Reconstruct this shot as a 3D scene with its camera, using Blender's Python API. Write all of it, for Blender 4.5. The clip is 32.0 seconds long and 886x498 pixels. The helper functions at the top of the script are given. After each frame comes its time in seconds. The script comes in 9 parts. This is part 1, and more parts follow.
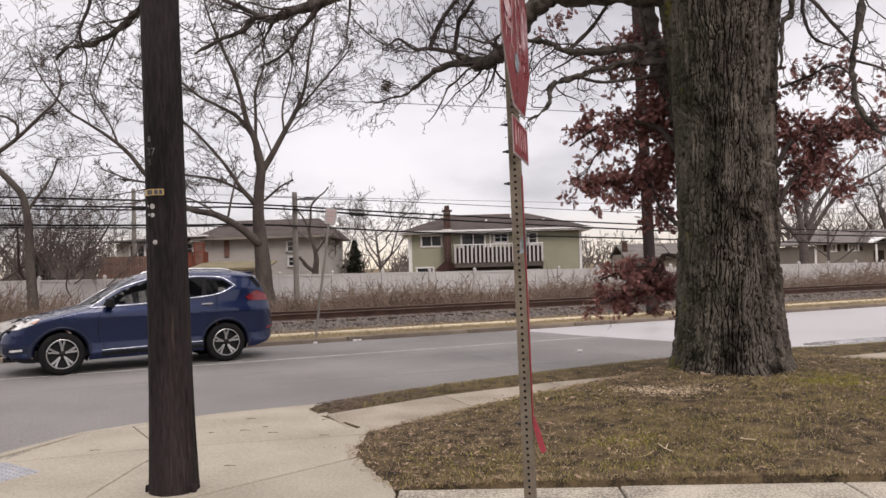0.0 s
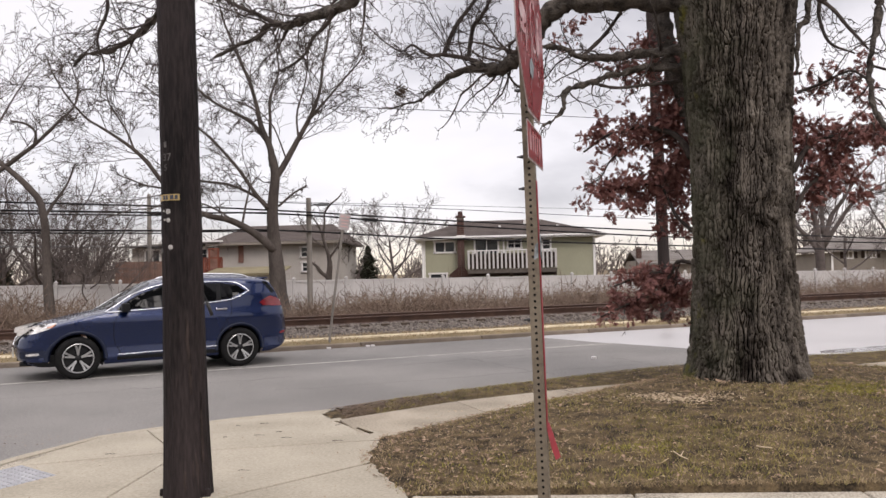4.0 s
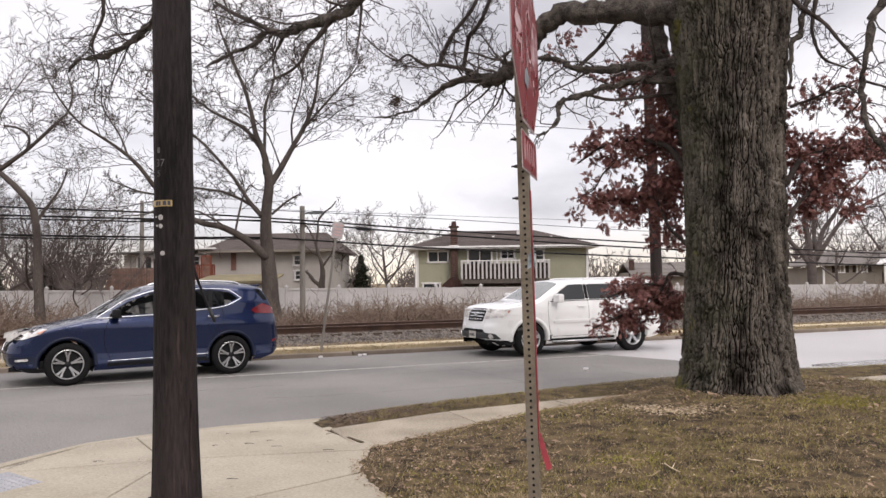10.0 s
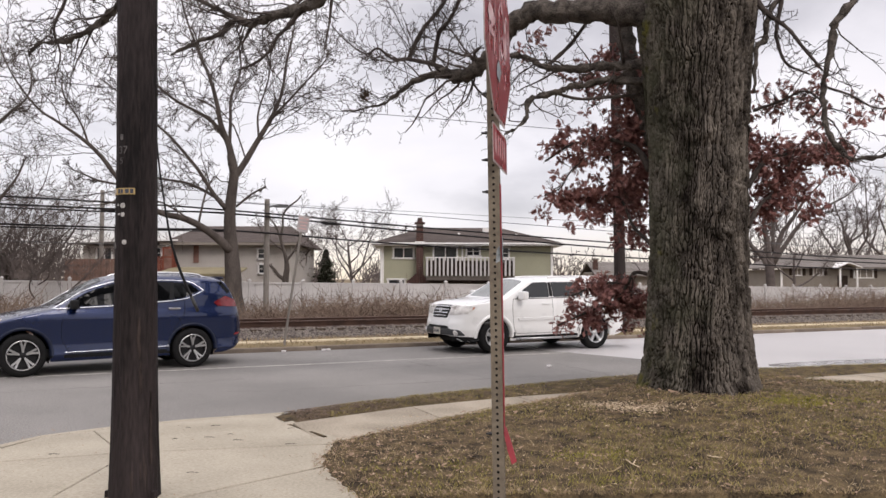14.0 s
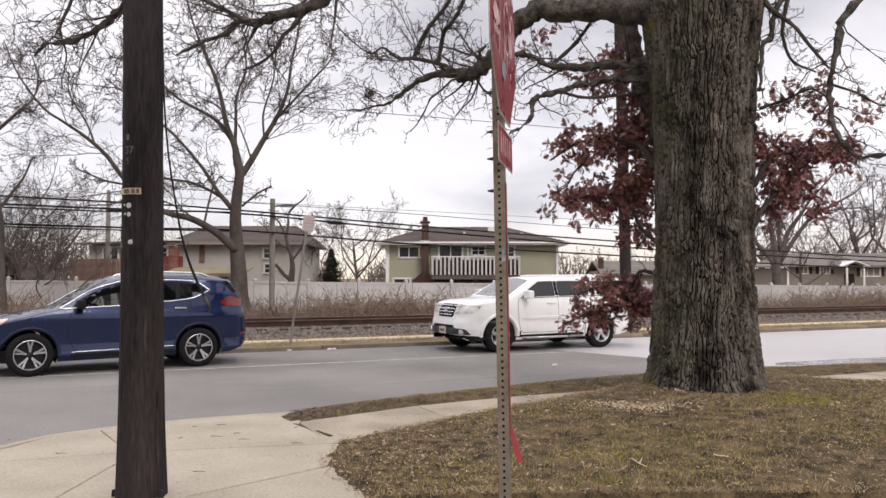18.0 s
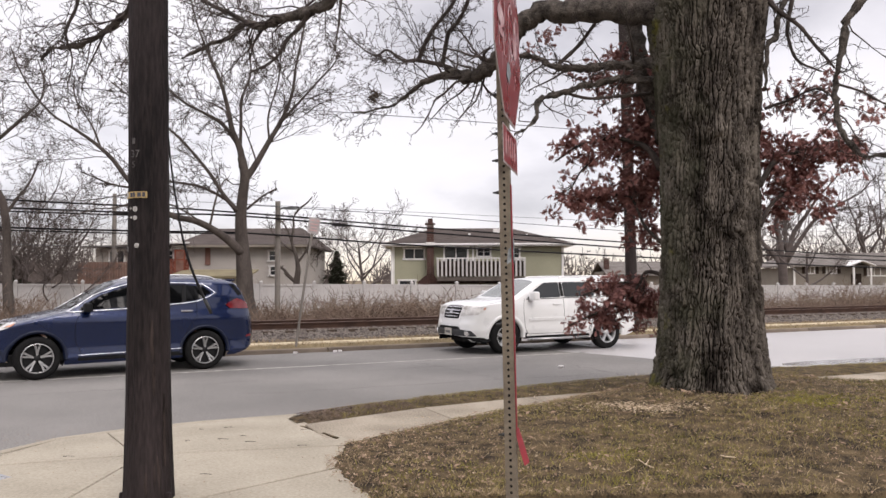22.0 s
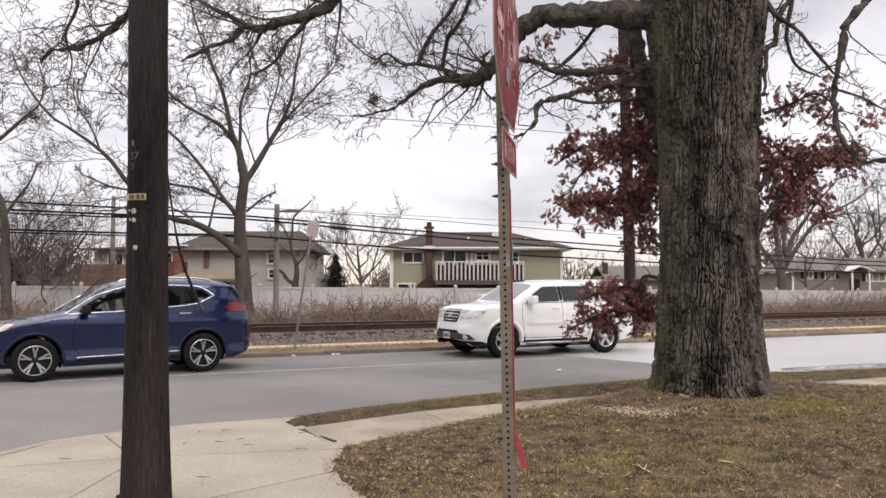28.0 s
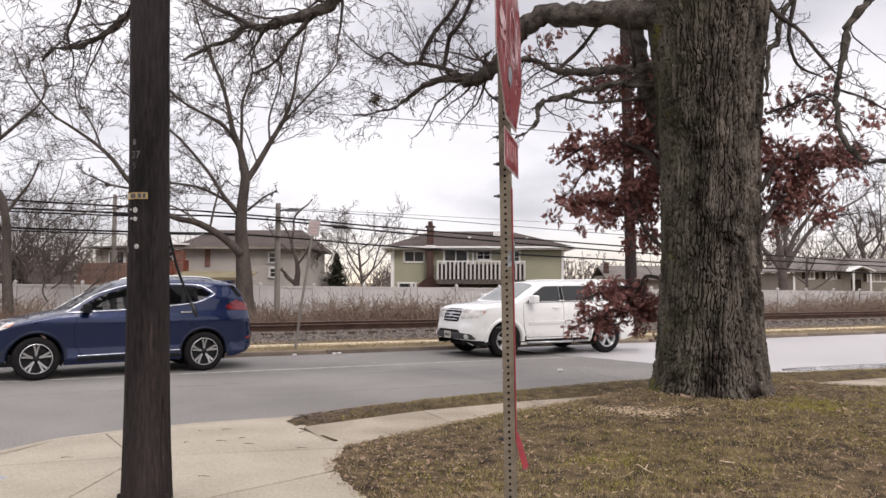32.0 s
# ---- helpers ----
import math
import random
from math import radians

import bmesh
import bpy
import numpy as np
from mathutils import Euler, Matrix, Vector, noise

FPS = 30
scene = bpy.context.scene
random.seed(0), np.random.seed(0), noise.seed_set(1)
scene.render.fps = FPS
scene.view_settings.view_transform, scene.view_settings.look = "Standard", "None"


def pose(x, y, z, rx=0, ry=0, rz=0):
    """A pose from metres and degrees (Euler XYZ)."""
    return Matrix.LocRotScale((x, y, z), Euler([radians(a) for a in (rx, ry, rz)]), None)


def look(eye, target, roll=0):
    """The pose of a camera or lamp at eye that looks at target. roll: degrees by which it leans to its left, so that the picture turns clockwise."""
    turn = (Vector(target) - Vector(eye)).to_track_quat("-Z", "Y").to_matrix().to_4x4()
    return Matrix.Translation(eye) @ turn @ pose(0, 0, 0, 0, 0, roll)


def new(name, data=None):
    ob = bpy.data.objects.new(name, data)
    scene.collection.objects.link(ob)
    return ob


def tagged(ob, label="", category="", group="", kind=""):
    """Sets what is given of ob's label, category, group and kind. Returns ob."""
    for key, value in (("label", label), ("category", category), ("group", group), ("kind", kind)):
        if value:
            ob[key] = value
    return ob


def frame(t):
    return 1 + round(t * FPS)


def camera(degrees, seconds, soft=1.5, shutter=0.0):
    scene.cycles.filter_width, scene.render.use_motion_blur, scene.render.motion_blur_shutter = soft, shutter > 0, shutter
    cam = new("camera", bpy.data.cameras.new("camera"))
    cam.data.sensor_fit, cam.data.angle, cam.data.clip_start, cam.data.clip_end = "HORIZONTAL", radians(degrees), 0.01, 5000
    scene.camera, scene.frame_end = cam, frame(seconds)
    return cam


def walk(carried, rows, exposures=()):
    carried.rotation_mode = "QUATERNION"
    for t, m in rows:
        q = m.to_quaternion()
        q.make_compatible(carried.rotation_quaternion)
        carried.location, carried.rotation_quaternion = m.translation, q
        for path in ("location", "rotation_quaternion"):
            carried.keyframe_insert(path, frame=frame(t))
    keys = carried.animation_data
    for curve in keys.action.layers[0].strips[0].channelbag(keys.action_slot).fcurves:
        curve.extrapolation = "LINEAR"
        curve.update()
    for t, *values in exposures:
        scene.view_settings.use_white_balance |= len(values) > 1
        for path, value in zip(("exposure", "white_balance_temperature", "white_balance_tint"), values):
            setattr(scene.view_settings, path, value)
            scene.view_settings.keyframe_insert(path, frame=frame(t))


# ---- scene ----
FOV = 59.42
cam = camera(FOV, 32.0, soft=1.5)
# seconds, x, y, z, tilt, roll, turn: a hand-held camera that hardly leaves its spot
PATH = [
    (0, 0.018, -0.026, 1.663, 91.256, -1.555, 2.147),
    (0.5, 0.020, -0.026, 1.663, 91.190, -1.534, 2.231),
    (1, 0.020, -0.023, 1.661, 91.138, -1.530, 2.290),
    (1.5, 0.017, -0.020, 1.658, 91.140, -1.488, 2.361),
    (2, 0.018, -0.022, 1.658, 91.151, -1.498, 2.514),
    (2.5, 0.016, -0.016, 1.660, 91.223, -1.526, 2.724),
    (3, 0.014, -0.019, 1.658, 91.380, -1.501, 2.933),
    (3.5, 0.014, -0.024, 1.659, 91.545, -1.469, 3.060),
    (5.5, 0.014, -0.023, 1.660, 92.075, -1.166, 3.179),
    (6, 0.014, -0.023, 1.657, 92.067, -1.093, 3.165),
    (6.5, 0.014, -0.021, 1.658, 91.992, -1.020, 3.134),
    (7, 0.011, -0.022, 1.655, 91.944, -0.862, 3.082),
    (7.5, 0.015, -0.019, 1.655, 91.961, -0.827, 3.080),
    (8, 0.011, -0.020, 1.653, 92.085, -0.797, 3.019),
    (8.5, 0.014, -0.021, 1.655, 92.267, -0.810, 2.960),
    (9, 0.012, -0.020, 1.655, 92.438, -0.821, 2.840),
    (9.5, 0.013, -0.019, 1.655, 92.501, -0.816, 2.745),
    (10, 0.014, -0.016, 1.655, 92.439, -0.775, 2.608),
    (10.5, 0.015, -0.018, 1.653, 92.312, -0.661, 2.328),
    (11, 0.001, -0.011, 1.645, 92.159, -0.559, 1.815),
    (11.5, 0.002, -0.003, 1.643, 92.084, -0.386, 1.165),
    (12, 0.002, 0.003, 1.641, 92.072, -0.227, 0.575),
    (12.5, -0.000, -0.004, 1.641, 92.101, -0.113, 0.142),
    (13, -0.000, 0.000, 1.640, 92.127, 0.000, 0.000),
    (13.5, -0.001, -0.002, 1.640, 92.173, 0.113, 0.008),
    (14, -0.000, -0.003, 1.639, 92.183, 0.155, 0.057),
    (14.5, -0.001, -0.001, 1.639, 92.185, 0.199, 0.081),
    (16.5, 0.000, -0.002, 1.639, 92.112, 0.157, 0.159),
    (17, -0.002, -0.001, 1.639, 92.116, 0.109, 0.222),
    (17.5, -0.002, -0.002, 1.640, 92.120, 0.084, 0.335),
    (18, -0.001, -0.002, 1.639, 92.120, 0.048, 0.449),
    (18.5, 0.000, -0.002, 1.638, 92.129, 0.046, 0.546),
    (19, 0.000, 0.000, 1.644, 92.112, 0.003, 0.598),
    (19.5, -0.000, -0.003, 1.641, 92.145, -0.024, 0.624),
    (20, -0.000, -0.003, 1.639, 92.166, -0.043, 0.650),
    (20.5, -0.001, -0.001, 1.642, 92.175, -0.058, 0.671),
    (21, 0.000, -0.001, 1.640, 92.185, -0.123, 0.709),
    (21.5, -0.001, -0.001, 1.643, 92.196, -0.173, 0.770),
    (22, -0.002, -0.004, 1.641, 92.235, -0.220, 0.834),
    (22.5, -0.002, 0.000, 1.641, 92.255, -0.212, 0.898),
    (23, -0.002, -0.001, 1.641, 92.300, -0.191, 0.956),
    (23.5, -0.004, -0.003, 1.641, 92.367, -0.175, 0.975),
    (24, -0.001, 0.002, 1.641, 92.424, -0.136, 1.014),
    (24.5, -0.001, -0.002, 1.642, 92.471, -0.140, 1.010),
    (25, -0.003, -0.002, 1.642, 92.503, -0.116, 0.991),
    (25.5, -0.002, -0.004, 1.640, 92.546, -0.166, 0.959),
    (27.5, -0.001, -0.005, 1.641, 92.555, -0.069, 0.824),
    (28, -0.002, -0.003, 1.639, 92.505, 0.013, 0.749),
    (28.5, -0.002, 0.001, 1.639, 92.457, 0.078, 0.667),
    (29, -0.001, 0.001, 1.640, 92.410, 0.142, 0.626),
    (29.5, -0.002, 0.000, 1.640, 92.371, 0.189, 0.599),
    (30, -0.004, 0.002, 1.640, 92.328, 0.212, 0.631),
    (30.5, -0.005, 0.003, 1.640, 92.309, 0.246, 0.686),
    (31, -0.005, -0.001, 1.640, 92.329, 0.247, 0.740),
    (31.5, -0.005, 0.001, 1.638, 92.389, 0.208, 0.774),
    (32, -0.004, 0.001, 1.642, 92.451, 0.158, 0.829),
]


def handheld(x, y, z, tilt, roll, turn):
    return (Matrix.Translation((x, y, z)) @ Matrix.Rotation(radians(turn), 4, "Z")
            @ Matrix.Rotation(radians(tilt), 4, "X") @ Matrix.Rotation(radians(roll), 4, "Z"))


EXPOSURES = [(0.0, 0.07, 6700, 16.0), (3.0, 0.16, 6650, 15.0), (6.0, 0.24, 6600, 14.5), (9.5, 0.24, 6600, 14.5), (12.0, 0.15, 6600, 15.0), (14.5, 0.18, 6600, 15.0), (17.0, 0.23, 6600, 15.0), (32.0, 0.23, 6600, 15.0)]
walk(cam, [(row[0], handheld(*row[1:])) for row in PATH], EXPOSURES)

# ---- light: a bright, broken overcast ----
SUN_ELEV, SUN_TURN = 38, 150
world = bpy.data.worlds.new("overcast_sky")
scene.world = world
world.use_nodes = True
wn, wl = world.node_tree.nodes, world.node_tree.links
wn.clear()


def wnode(kind, **inputs):
    n = wn.new(kind)
    for k, v in inputs.items():
        n.inputs[k].default_value = v
    return n


sky = wn.new("ShaderNodeTexSky")
sky.sky_type, sky.sun_disc = "NISHITA", False
sky.sun_elevation, sky.sun_rotation = radians(SUN_ELEV), radians(SUN_TURN)
coord = wn.new("ShaderNodeTexCoord")
sep = wn.new("ShaderNodeSeparateXYZ")
wl.new(coord.outputs["Generated"], sep.inputs[0])
# the cloud layer is a flat sheet overhead, so it closes up towards the horizon
zup = wn.new("ShaderNodeMath")
zup.operation = "MAXIMUM"
wl.new(sep.outputs["Z"], zup.inputs[0])
zup.inputs[1].default_value = 0.0
lift = wn.new("ShaderNodeMath")
lift.operation = "ADD"
wl.new(zup.outputs[0], lift.inputs[0])
lift.inputs[1].default_value = 0.30
flat = []
for ax in ("X", "Y"):
    d = wn.new("ShaderNodeMath")
    d.operation = "DIVIDE"
    wl.new(sep.outputs[ax], d.inputs[0])
    wl.new(lift.outputs[0], d.inputs[1])
    flat.append(d)
comb = wn.new("ShaderNodeCombineXYZ")
wl.new(flat[0].outputs[0], comb.inputs[0])
wl.new(flat[1].outputs[0], comb.inputs[1])
CLOUD_AT = (3.1, 0.4, 0.0)
mapping = wnode("ShaderNodeMapping", Location=CLOUD_AT, Scale=(0.75, 1.0, 1.0))
wl.new(comb.outputs[0], mapping.inputs["Vector"])
big = wnode("ShaderNodeTexNoise", Scale=1.25, Detail=7.0, Roughness=0.50, Distortion=0.25)
wl.new(mapping.outputs[0], big.inputs["Vector"])
ramp = wn.new("ShaderNodeValToRGB")
ramp.color_ramp.elements[0].position, ramp.color_ramp.elements[0].color = 0.34, (0.50, 0.50, 0.53, 1)
ramp.color_ramp.elements[1].position, ramp.color_ramp.elements[1].color = 0.60, (0.845, 0.838, 0.855, 1)
mid = ramp.color_ramp.elements.new(0.47)
mid.color = (0.76, 0.757, 0.785, 1)
wl.new(big.outputs["Fac"], ramp.inputs[0])
# a warm brightness low over the horizon
low = wn.new("ShaderNodeValToRGB")
low.color_ramp.elements[0].position, low.color_ramp.elements[0].color = 0.0, (1.0, 0.91, 0.72, 1)
low.color_ramp.elements[1].position, low.color_ramp.elements[1].color = 0.07, (1, 1, 1, 1)
wl.new(zup.outputs[0], low.inputs[0])
warm = wn.new("ShaderNodeMix")
warm.data_type, warm.blend_type = "RGBA", "MULTIPLY"
warm.inputs["Factor"].default_value = 1.0
wl.new(ramp.outputs[0], warm.inputs[6])
wl.new(low.outputs[0], warm.inputs[7])
# an overcast sky brightens towards the zenith
zen = wn.new("ShaderNodeMapRange")
zen.inputs["From Min"].default_value, zen.inputs["From Max"].default_value = 0.40, 0.95
zen.inputs["To Min"].default_value, zen.inputs["To Max"].default_value = 1.0, 2.30
wl.new(zup.outputs[0], zen.inputs["Value"])
bg_sky = wnode("ShaderNodeBackground", Strength=0.012)
wl.new(sky.outputs[0], bg_sky.inputs["Color"])
bg_cloud = wnode("ShaderNodeBackground", Strength=0.96)
wl.new(warm.outputs[2], bg_cloud.inputs["Color"])
wl.new(zen.outputs[0], bg_cloud.inputs["Strength"])
add = wn.new("ShaderNodeAddShader")
wl.new(bg_sky.outputs[0], add.inputs[0])
wl.new(bg_cloud.outputs[0], add.inputs[1])
wout = wn.new("ShaderNodeOutputWorld")
wl.new(add.outputs[0], wout.inputs["Surface"])

sun_data = bpy.data.lights.new("sun", "SUN")
sun_data.energy, sun_data.angle, sun_data.color = 1.2, radians(25), (1.0, 0.96, 0.90)
sun = new("sun", sun_data)
az = radians(SUN_TURN)
sun.matrix_world = look((math.sin(az) * 60, math.cos(az) * 60, 60 * math.tan(radians(SUN_ELEV))), (0, 0, 0))

# ---- materials ----


def mat(name, color, rough=0.8, color2=None, scale=3.0, fine=40.0, mix=0.5, bump=0.15, bump_dist=0.01, metal=0.0,
        spec=0.3, coat=0.0, island=0.0, stretch=(1, 1, 1), detail=6.0, rough_var=0.1, glow=None, alpha_trans=0.0, per_object=0.0, fine_w=0.9):
    """A surface with a broad stain pattern, a fine grain, and a little relief."""
    m = bpy.data.materials.new(name)
    m.use_nodes = True
    nt = m.node_tree
    b = nt.nodes["Principled BSDF"]
    b.inputs["Roughness"].default_value, b.inputs["Metallic"].default_value = rough, metal
    b.inputs["Specular IOR Level"].default_value, b.inputs["Coat Weight"].default_value = spec, coat
    b.inputs["Coat Roughness"].default_value = 0.04
    if alpha_trans:
        b.inputs["Transmission Weight"].default_value = alpha_trans
    color2 = color2 or tuple(c * 0.65 for c in color)
    if rough >= 0.6 and metal == 0:
        b.inputs["Specular IOR Level"].default_value = spec * 0.35
    tc = nt.nodes.new("ShaderNodeTexCoord")
    mp = nt.nodes.new("ShaderNodeMapping")
    mp.inputs["Scale"].default_value = stretch
    nt.links.new(tc.outputs["Object"], mp.inputs["Vector"])
    n1 = nt.nodes.new("ShaderNodeTexNoise")
    n1.inputs["Scale"].default_value, n1.inputs["Detail"].default_value = scale, detail
    n2 = nt.nodes.new("ShaderNodeTexNoise")
    n2.inputs["Scale"].default_value, n2.inputs["Detail"].default_value = fine, 4.0
    for n in (n1, n2):
        nt.links.new(mp.outputs[0], n.inputs["Vector"])
    blend = nt.nodes.new("ShaderNodeMath")
    blend.operation = "MULTIPLY_ADD"
    nt.links.new(n2.outputs["Fac"], blend.inputs[0])
    blend.inputs[1].default_value = fine_w
    sub = nt.nodes.new("ShaderNodeMath")
    sub.operation = "MULTIPLY_ADD"
    nt.links.new(n1.outputs["Fac"], sub.inputs[0])
    sub.inputs[1].default_value, sub.inputs[2].default_value = 1.6, -0.75 - (fine_w - 0.9) * 0.5
    nt.links.new(sub.outputs[0], blend.inputs[2])
    last = blend.outputs[0]
    for on, node, out in ((island, "ShaderNodeNewGeometry", "Random Per Island"), (per_object, "ShaderNodeObjectInfo", "Random")):
        if on:
            g = nt.nodes.new(node)
            a = nt.nodes.new("ShaderNodeMath")
            a.operation = "MULTIPLY_ADD"
            nt.links.new(g.outputs[out], a.inputs[0])
            a.inputs[1].default_value = on
            nt.links.new(last, a.inputs[2])
            last = a.outputs[0]
    cr = nt.nodes.new("ShaderNodeValToRGB")
    cr.color_ramp.elements[0].position, cr.color_ramp.elements[1].position = 0.5 - mix * 0.5, 0.5 + mix * 0.5 + island * 0.5 + per_object * 0.5
    cr.color_ramp.elements[0].color, cr.color_ramp.elements[1].color = (*color2, 1), (*color, 1)
    nt.links.new(last, cr.inputs[0])
    nt.links.new(cr.outputs[0], b.inputs["Base Color"])
    if rough_var:
        rr = nt.nodes.new("ShaderNodeMath")
        rr.operation = "MULTIPLY_ADD"
        nt.links.new(n1.outputs["Fac"], rr.inputs[0])
        rr.inputs[1].default_value, rr.inputs[2].default_value = rough_var * 2, rough - rough_var
        nt.links.new(rr.outputs[0], b.inputs["Roughness"])
    if bump:
        bp = nt.nodes.new("ShaderNodeBump")
        bp.inputs["Strength"].default_value, bp.inputs["Distance"].default_value = bump, bump_dist
        nt.links.new(blend.outputs[0], bp.inputs["Height"])
        nt.links.new(bp.outputs[0], b.inputs["Normal"])
    if glow:
        b.inputs["Emission Color"].default_value, b.inputs["Emission Strength"].default_value = (*glow[:3], 1), glow[3]
    return m


def paint(name, color, rough=0.3, metal=0.0, coat=0.6, spec=0.5, flake=0.0):
    """Smooth coated paint with faint road dust."""
    c2 = tuple(min(1, c * 0.93 + 0.004) for c in color)
    return mat(name, color, rough, c2, 2.0, 60.0 if not flake else 900.0, 0.9, 0.0, metal=metal, spec=spec, coat=coat, rough_var=0.05)


def glass(name, tint, rough=0.02):
    m = bpy.data.materials.new(name)
    m.use_nodes = True
    b = m.node_tree.nodes["Principled BSDF"]
    b.inputs["Base Color"].default_value = (*tint, 1)
    b.inputs["Roughness"].default_value, b.inputs["Transmission Weight"].default_value, b.inputs["IOR"].default_value = rough, 0.85, 1.45
    return m


puddle_mat = mat("puddle_water", (0.34, 0.325, 0.318), 0.10, (0.27, 0.26, 0.255), 0.8, 6, 0.9, 0.0, spec=0.6, rough_var=0.0)
asphalt = mat("asphalt", (0.268, 0.253, 0.236), 0.75, (0.115, 0.109, 0.103), 0.3, 48, 0.95, 0.7, 0.008, spec=0.35, detail=8.0, rough_var=0.15, fine_w=2.2)
wet_concrete = mat("worn_concrete_road", (0.42, 0.40, 0.392), 0.42, (0.31, 0.295, 0.29), 0.5, 90, 0.8, 0.12, 0.003, spec=0.5, rough_var=0.14)
walk_concrete = mat("gritty_walk_concrete", (0.385, 0.335, 0.265), 0.9, (0.20, 0.17, 0.13), 1.6, 46, 0.75, 0.6, 0.006, per_object=0.2, fine_w=1.8)
concrete = mat("sidewalk_concrete", (0.405, 0.362, 0.29), 0.85, (0.255, 0.226, 0.175), 1.0, 42, 0.85, 0.3, 0.005, per_object=0.2, detail=8.0, fine_w=1.5)
concrete_old = mat("pebbly_concrete", (0.48, 0.43, 0.35), 0.9, (0.15, 0.132, 0.106), 2.5, 55, 0.7, 0.8, 0.008, per_object=0.15, fine_w=2.2)
kerb_mat = mat("kerb_concrete", (0.25, 0.205, 0.165), 0.9, (0.10, 0.08, 0.065), 1.2, 40, 0.8, 0.4, 0.01)
pale_strip = mat("pale_sand_strip", (0.62, 0.53, 0.38), 0.9, (0.36, 0.30, 0.20), 1.5, 30, 0.8, 0.3, 0.01)
white_line = mat("worn_white_road_paint", (0.46, 0.44, 0.40), 0.7, (0.24, 0.23, 0.215), 6.0, 50, 0.6, 0.1)
soil = mat("lawn_soil", (0.150, 0.108, 0.060), 0.95, (0.026, 0.020, 0.014), 6.0, 60, 0.62, 0.9, 0.025)
dry_ground = mat("winter_ground", (0.21, 0.165, 0.10), 0.95, (0.10, 0.075, 0.05), 0.35, 12, 0.9, 0.5, 0.03)
verge_mat = mat("dry_verge_grass", (0.27, 0.215, 0.125), 0.95, (0.11, 0.085, 0.05), 0.9, 25, 0.8, 0.8, 0.03)
ballast_mat = mat("ballast_stone", (0.20, 0.172, 0.152), 0.92, (0.045, 0.038, 0.034), 6.0, 30, 0.7, 0.8, 0.03, island=0.5)
rail_mat = mat("rusty_rail", (0.085, 0.050, 0.037), 0.75, (0.04, 0.025, 0.02), 3, 40, 0.8, 0.3, 0.003)
rail_top_mat = mat("worn_rail_head", (0.26, 0.19, 0.16), 0.42, (0.16, 0.10, 0.085), 4, 60, 0.8, 0.0, metal=0.5)
tie_mat = mat("old_sleeper", (0.10, 0.075, 0.055), 0.9, (0.04, 0.03, 0.025), 4, 30, 0.8, 0.5)
pole_mat = mat("creosoted_pole", (0.040, 0.0305, 0.030), 0.74, (0.0045, 0.0035, 0.0035), 3.5, 55, 0.8, 0.9, 0.014, stretch=(1, 1, 0.16), spec=0.4)
pole_far_mat = mat("weathered_pole", (0.27, 0.245, 0.22), 0.9, (0.15, 0.135, 0.12), 3.0, 22, 0.8, 0.3, stretch=(1, 1, 0.12))
pole_brown_mat = mat("brown_pole", (0.050, 0.039, 0.037), 0.9, (0.022, 0.018, 0.017), 3.0, 22, 0.8, 0.3, stretch=(1, 1, 0.12))
bark_oak = mat("oak_bark", (0.215, 0.178, 0.142), 0.95, (0.055, 0.045, 0.037), 3.5, 28, 0.85, 0.9, 0.02, stretch=(1, 1, 0.3))
bark_twig = mat("oak_twig_bark", (0.092, 0.075, 0.066), 0.95, (0.034, 0.028, 0.026), 5, 40, 0.8, 0.4, stretch=(1, 1, 1))
bark_grey = mat("grey_bark", (0.105, 0.088, 0.078), 0.95, (0.045, 0.037, 0.033), 3, 25, 0.85, 0.6, 0.02, stretch=(1, 1, 0.4))
bark_far = mat("far_bark", (0.135, 0.112, 0.103), 0.95, (0.075, 0.062, 0.058), 2, 10, 0.8, 0.0)
moss_mat = mat("green_moss", (0.30, 0.27, 0.055), 0.95, (0.13, 0.13, 0.03), 2, 20, 0.8, 0.2, island=0.5)
leaf_red = mat("dead_oak_leaf", (0.27, 0.128, 0.112), 0.6, (0.085, 0.036, 0.038), 3, 20, 0.8, 0.2, island=0.9, spec=0.35)
leaf_litter = mat("leaf_litter", (0.31, 0.215, 0.15), 0.9, (0.065, 0.042, 0.032), 6, 30, 0.8, 0.3, island=0.9)
dark_litter = mat("damp_leaf_litter", (0.17, 0.125, 0.095), 0.9, (0.03, 0.022, 0.018), 6, 30, 0.8, 0.3, island=0.9)
chip_mat = mat("wood_chip", (0.55, 0.44, 0.31), 0.9, (0.26, 0.19, 0.125), 6, 30, 0.8, 0.2, island=0.9)
grass_mat = mat("winter_grass", (0.30, 0.25, 0.095), 0.9, (0.075, 0.075, 0.027), 0.9, 9, 0.8, 0.0, island=0.7, spec=0.2)
straw_mat = mat("dead_grass", (0.36, 0.275, 0.165), 0.9, (0.105, 0.078, 0.046), 1.5, 9, 0.8, 0.0, island=0.8)
brush_mat = mat("dry_brush", (0.19, 0.14, 0.108), 0.95, (0.05, 0.036, 0.031), 1.5, 9, 0.8, 0.0, island=0.9)
evergreen_mat = mat("evergreen", (0.085, 0.090, 0.066), 0.9, (0.036, 0.040, 0.030), 2, 20, 0.8, 0.0, island=0.6)
vinyl_white = mat("white_vinyl", (0.57, 0.545, 0.53), 0.5, (0.41, 0.39, 0.375), 0.8, 14, 0.9, 0.05)
white_trim = mat("white_trim", (0.78, 0.76, 0.74), 0.5, (0.62, 0.60, 0.58), 1.5, 20, 0.9, 0.0)
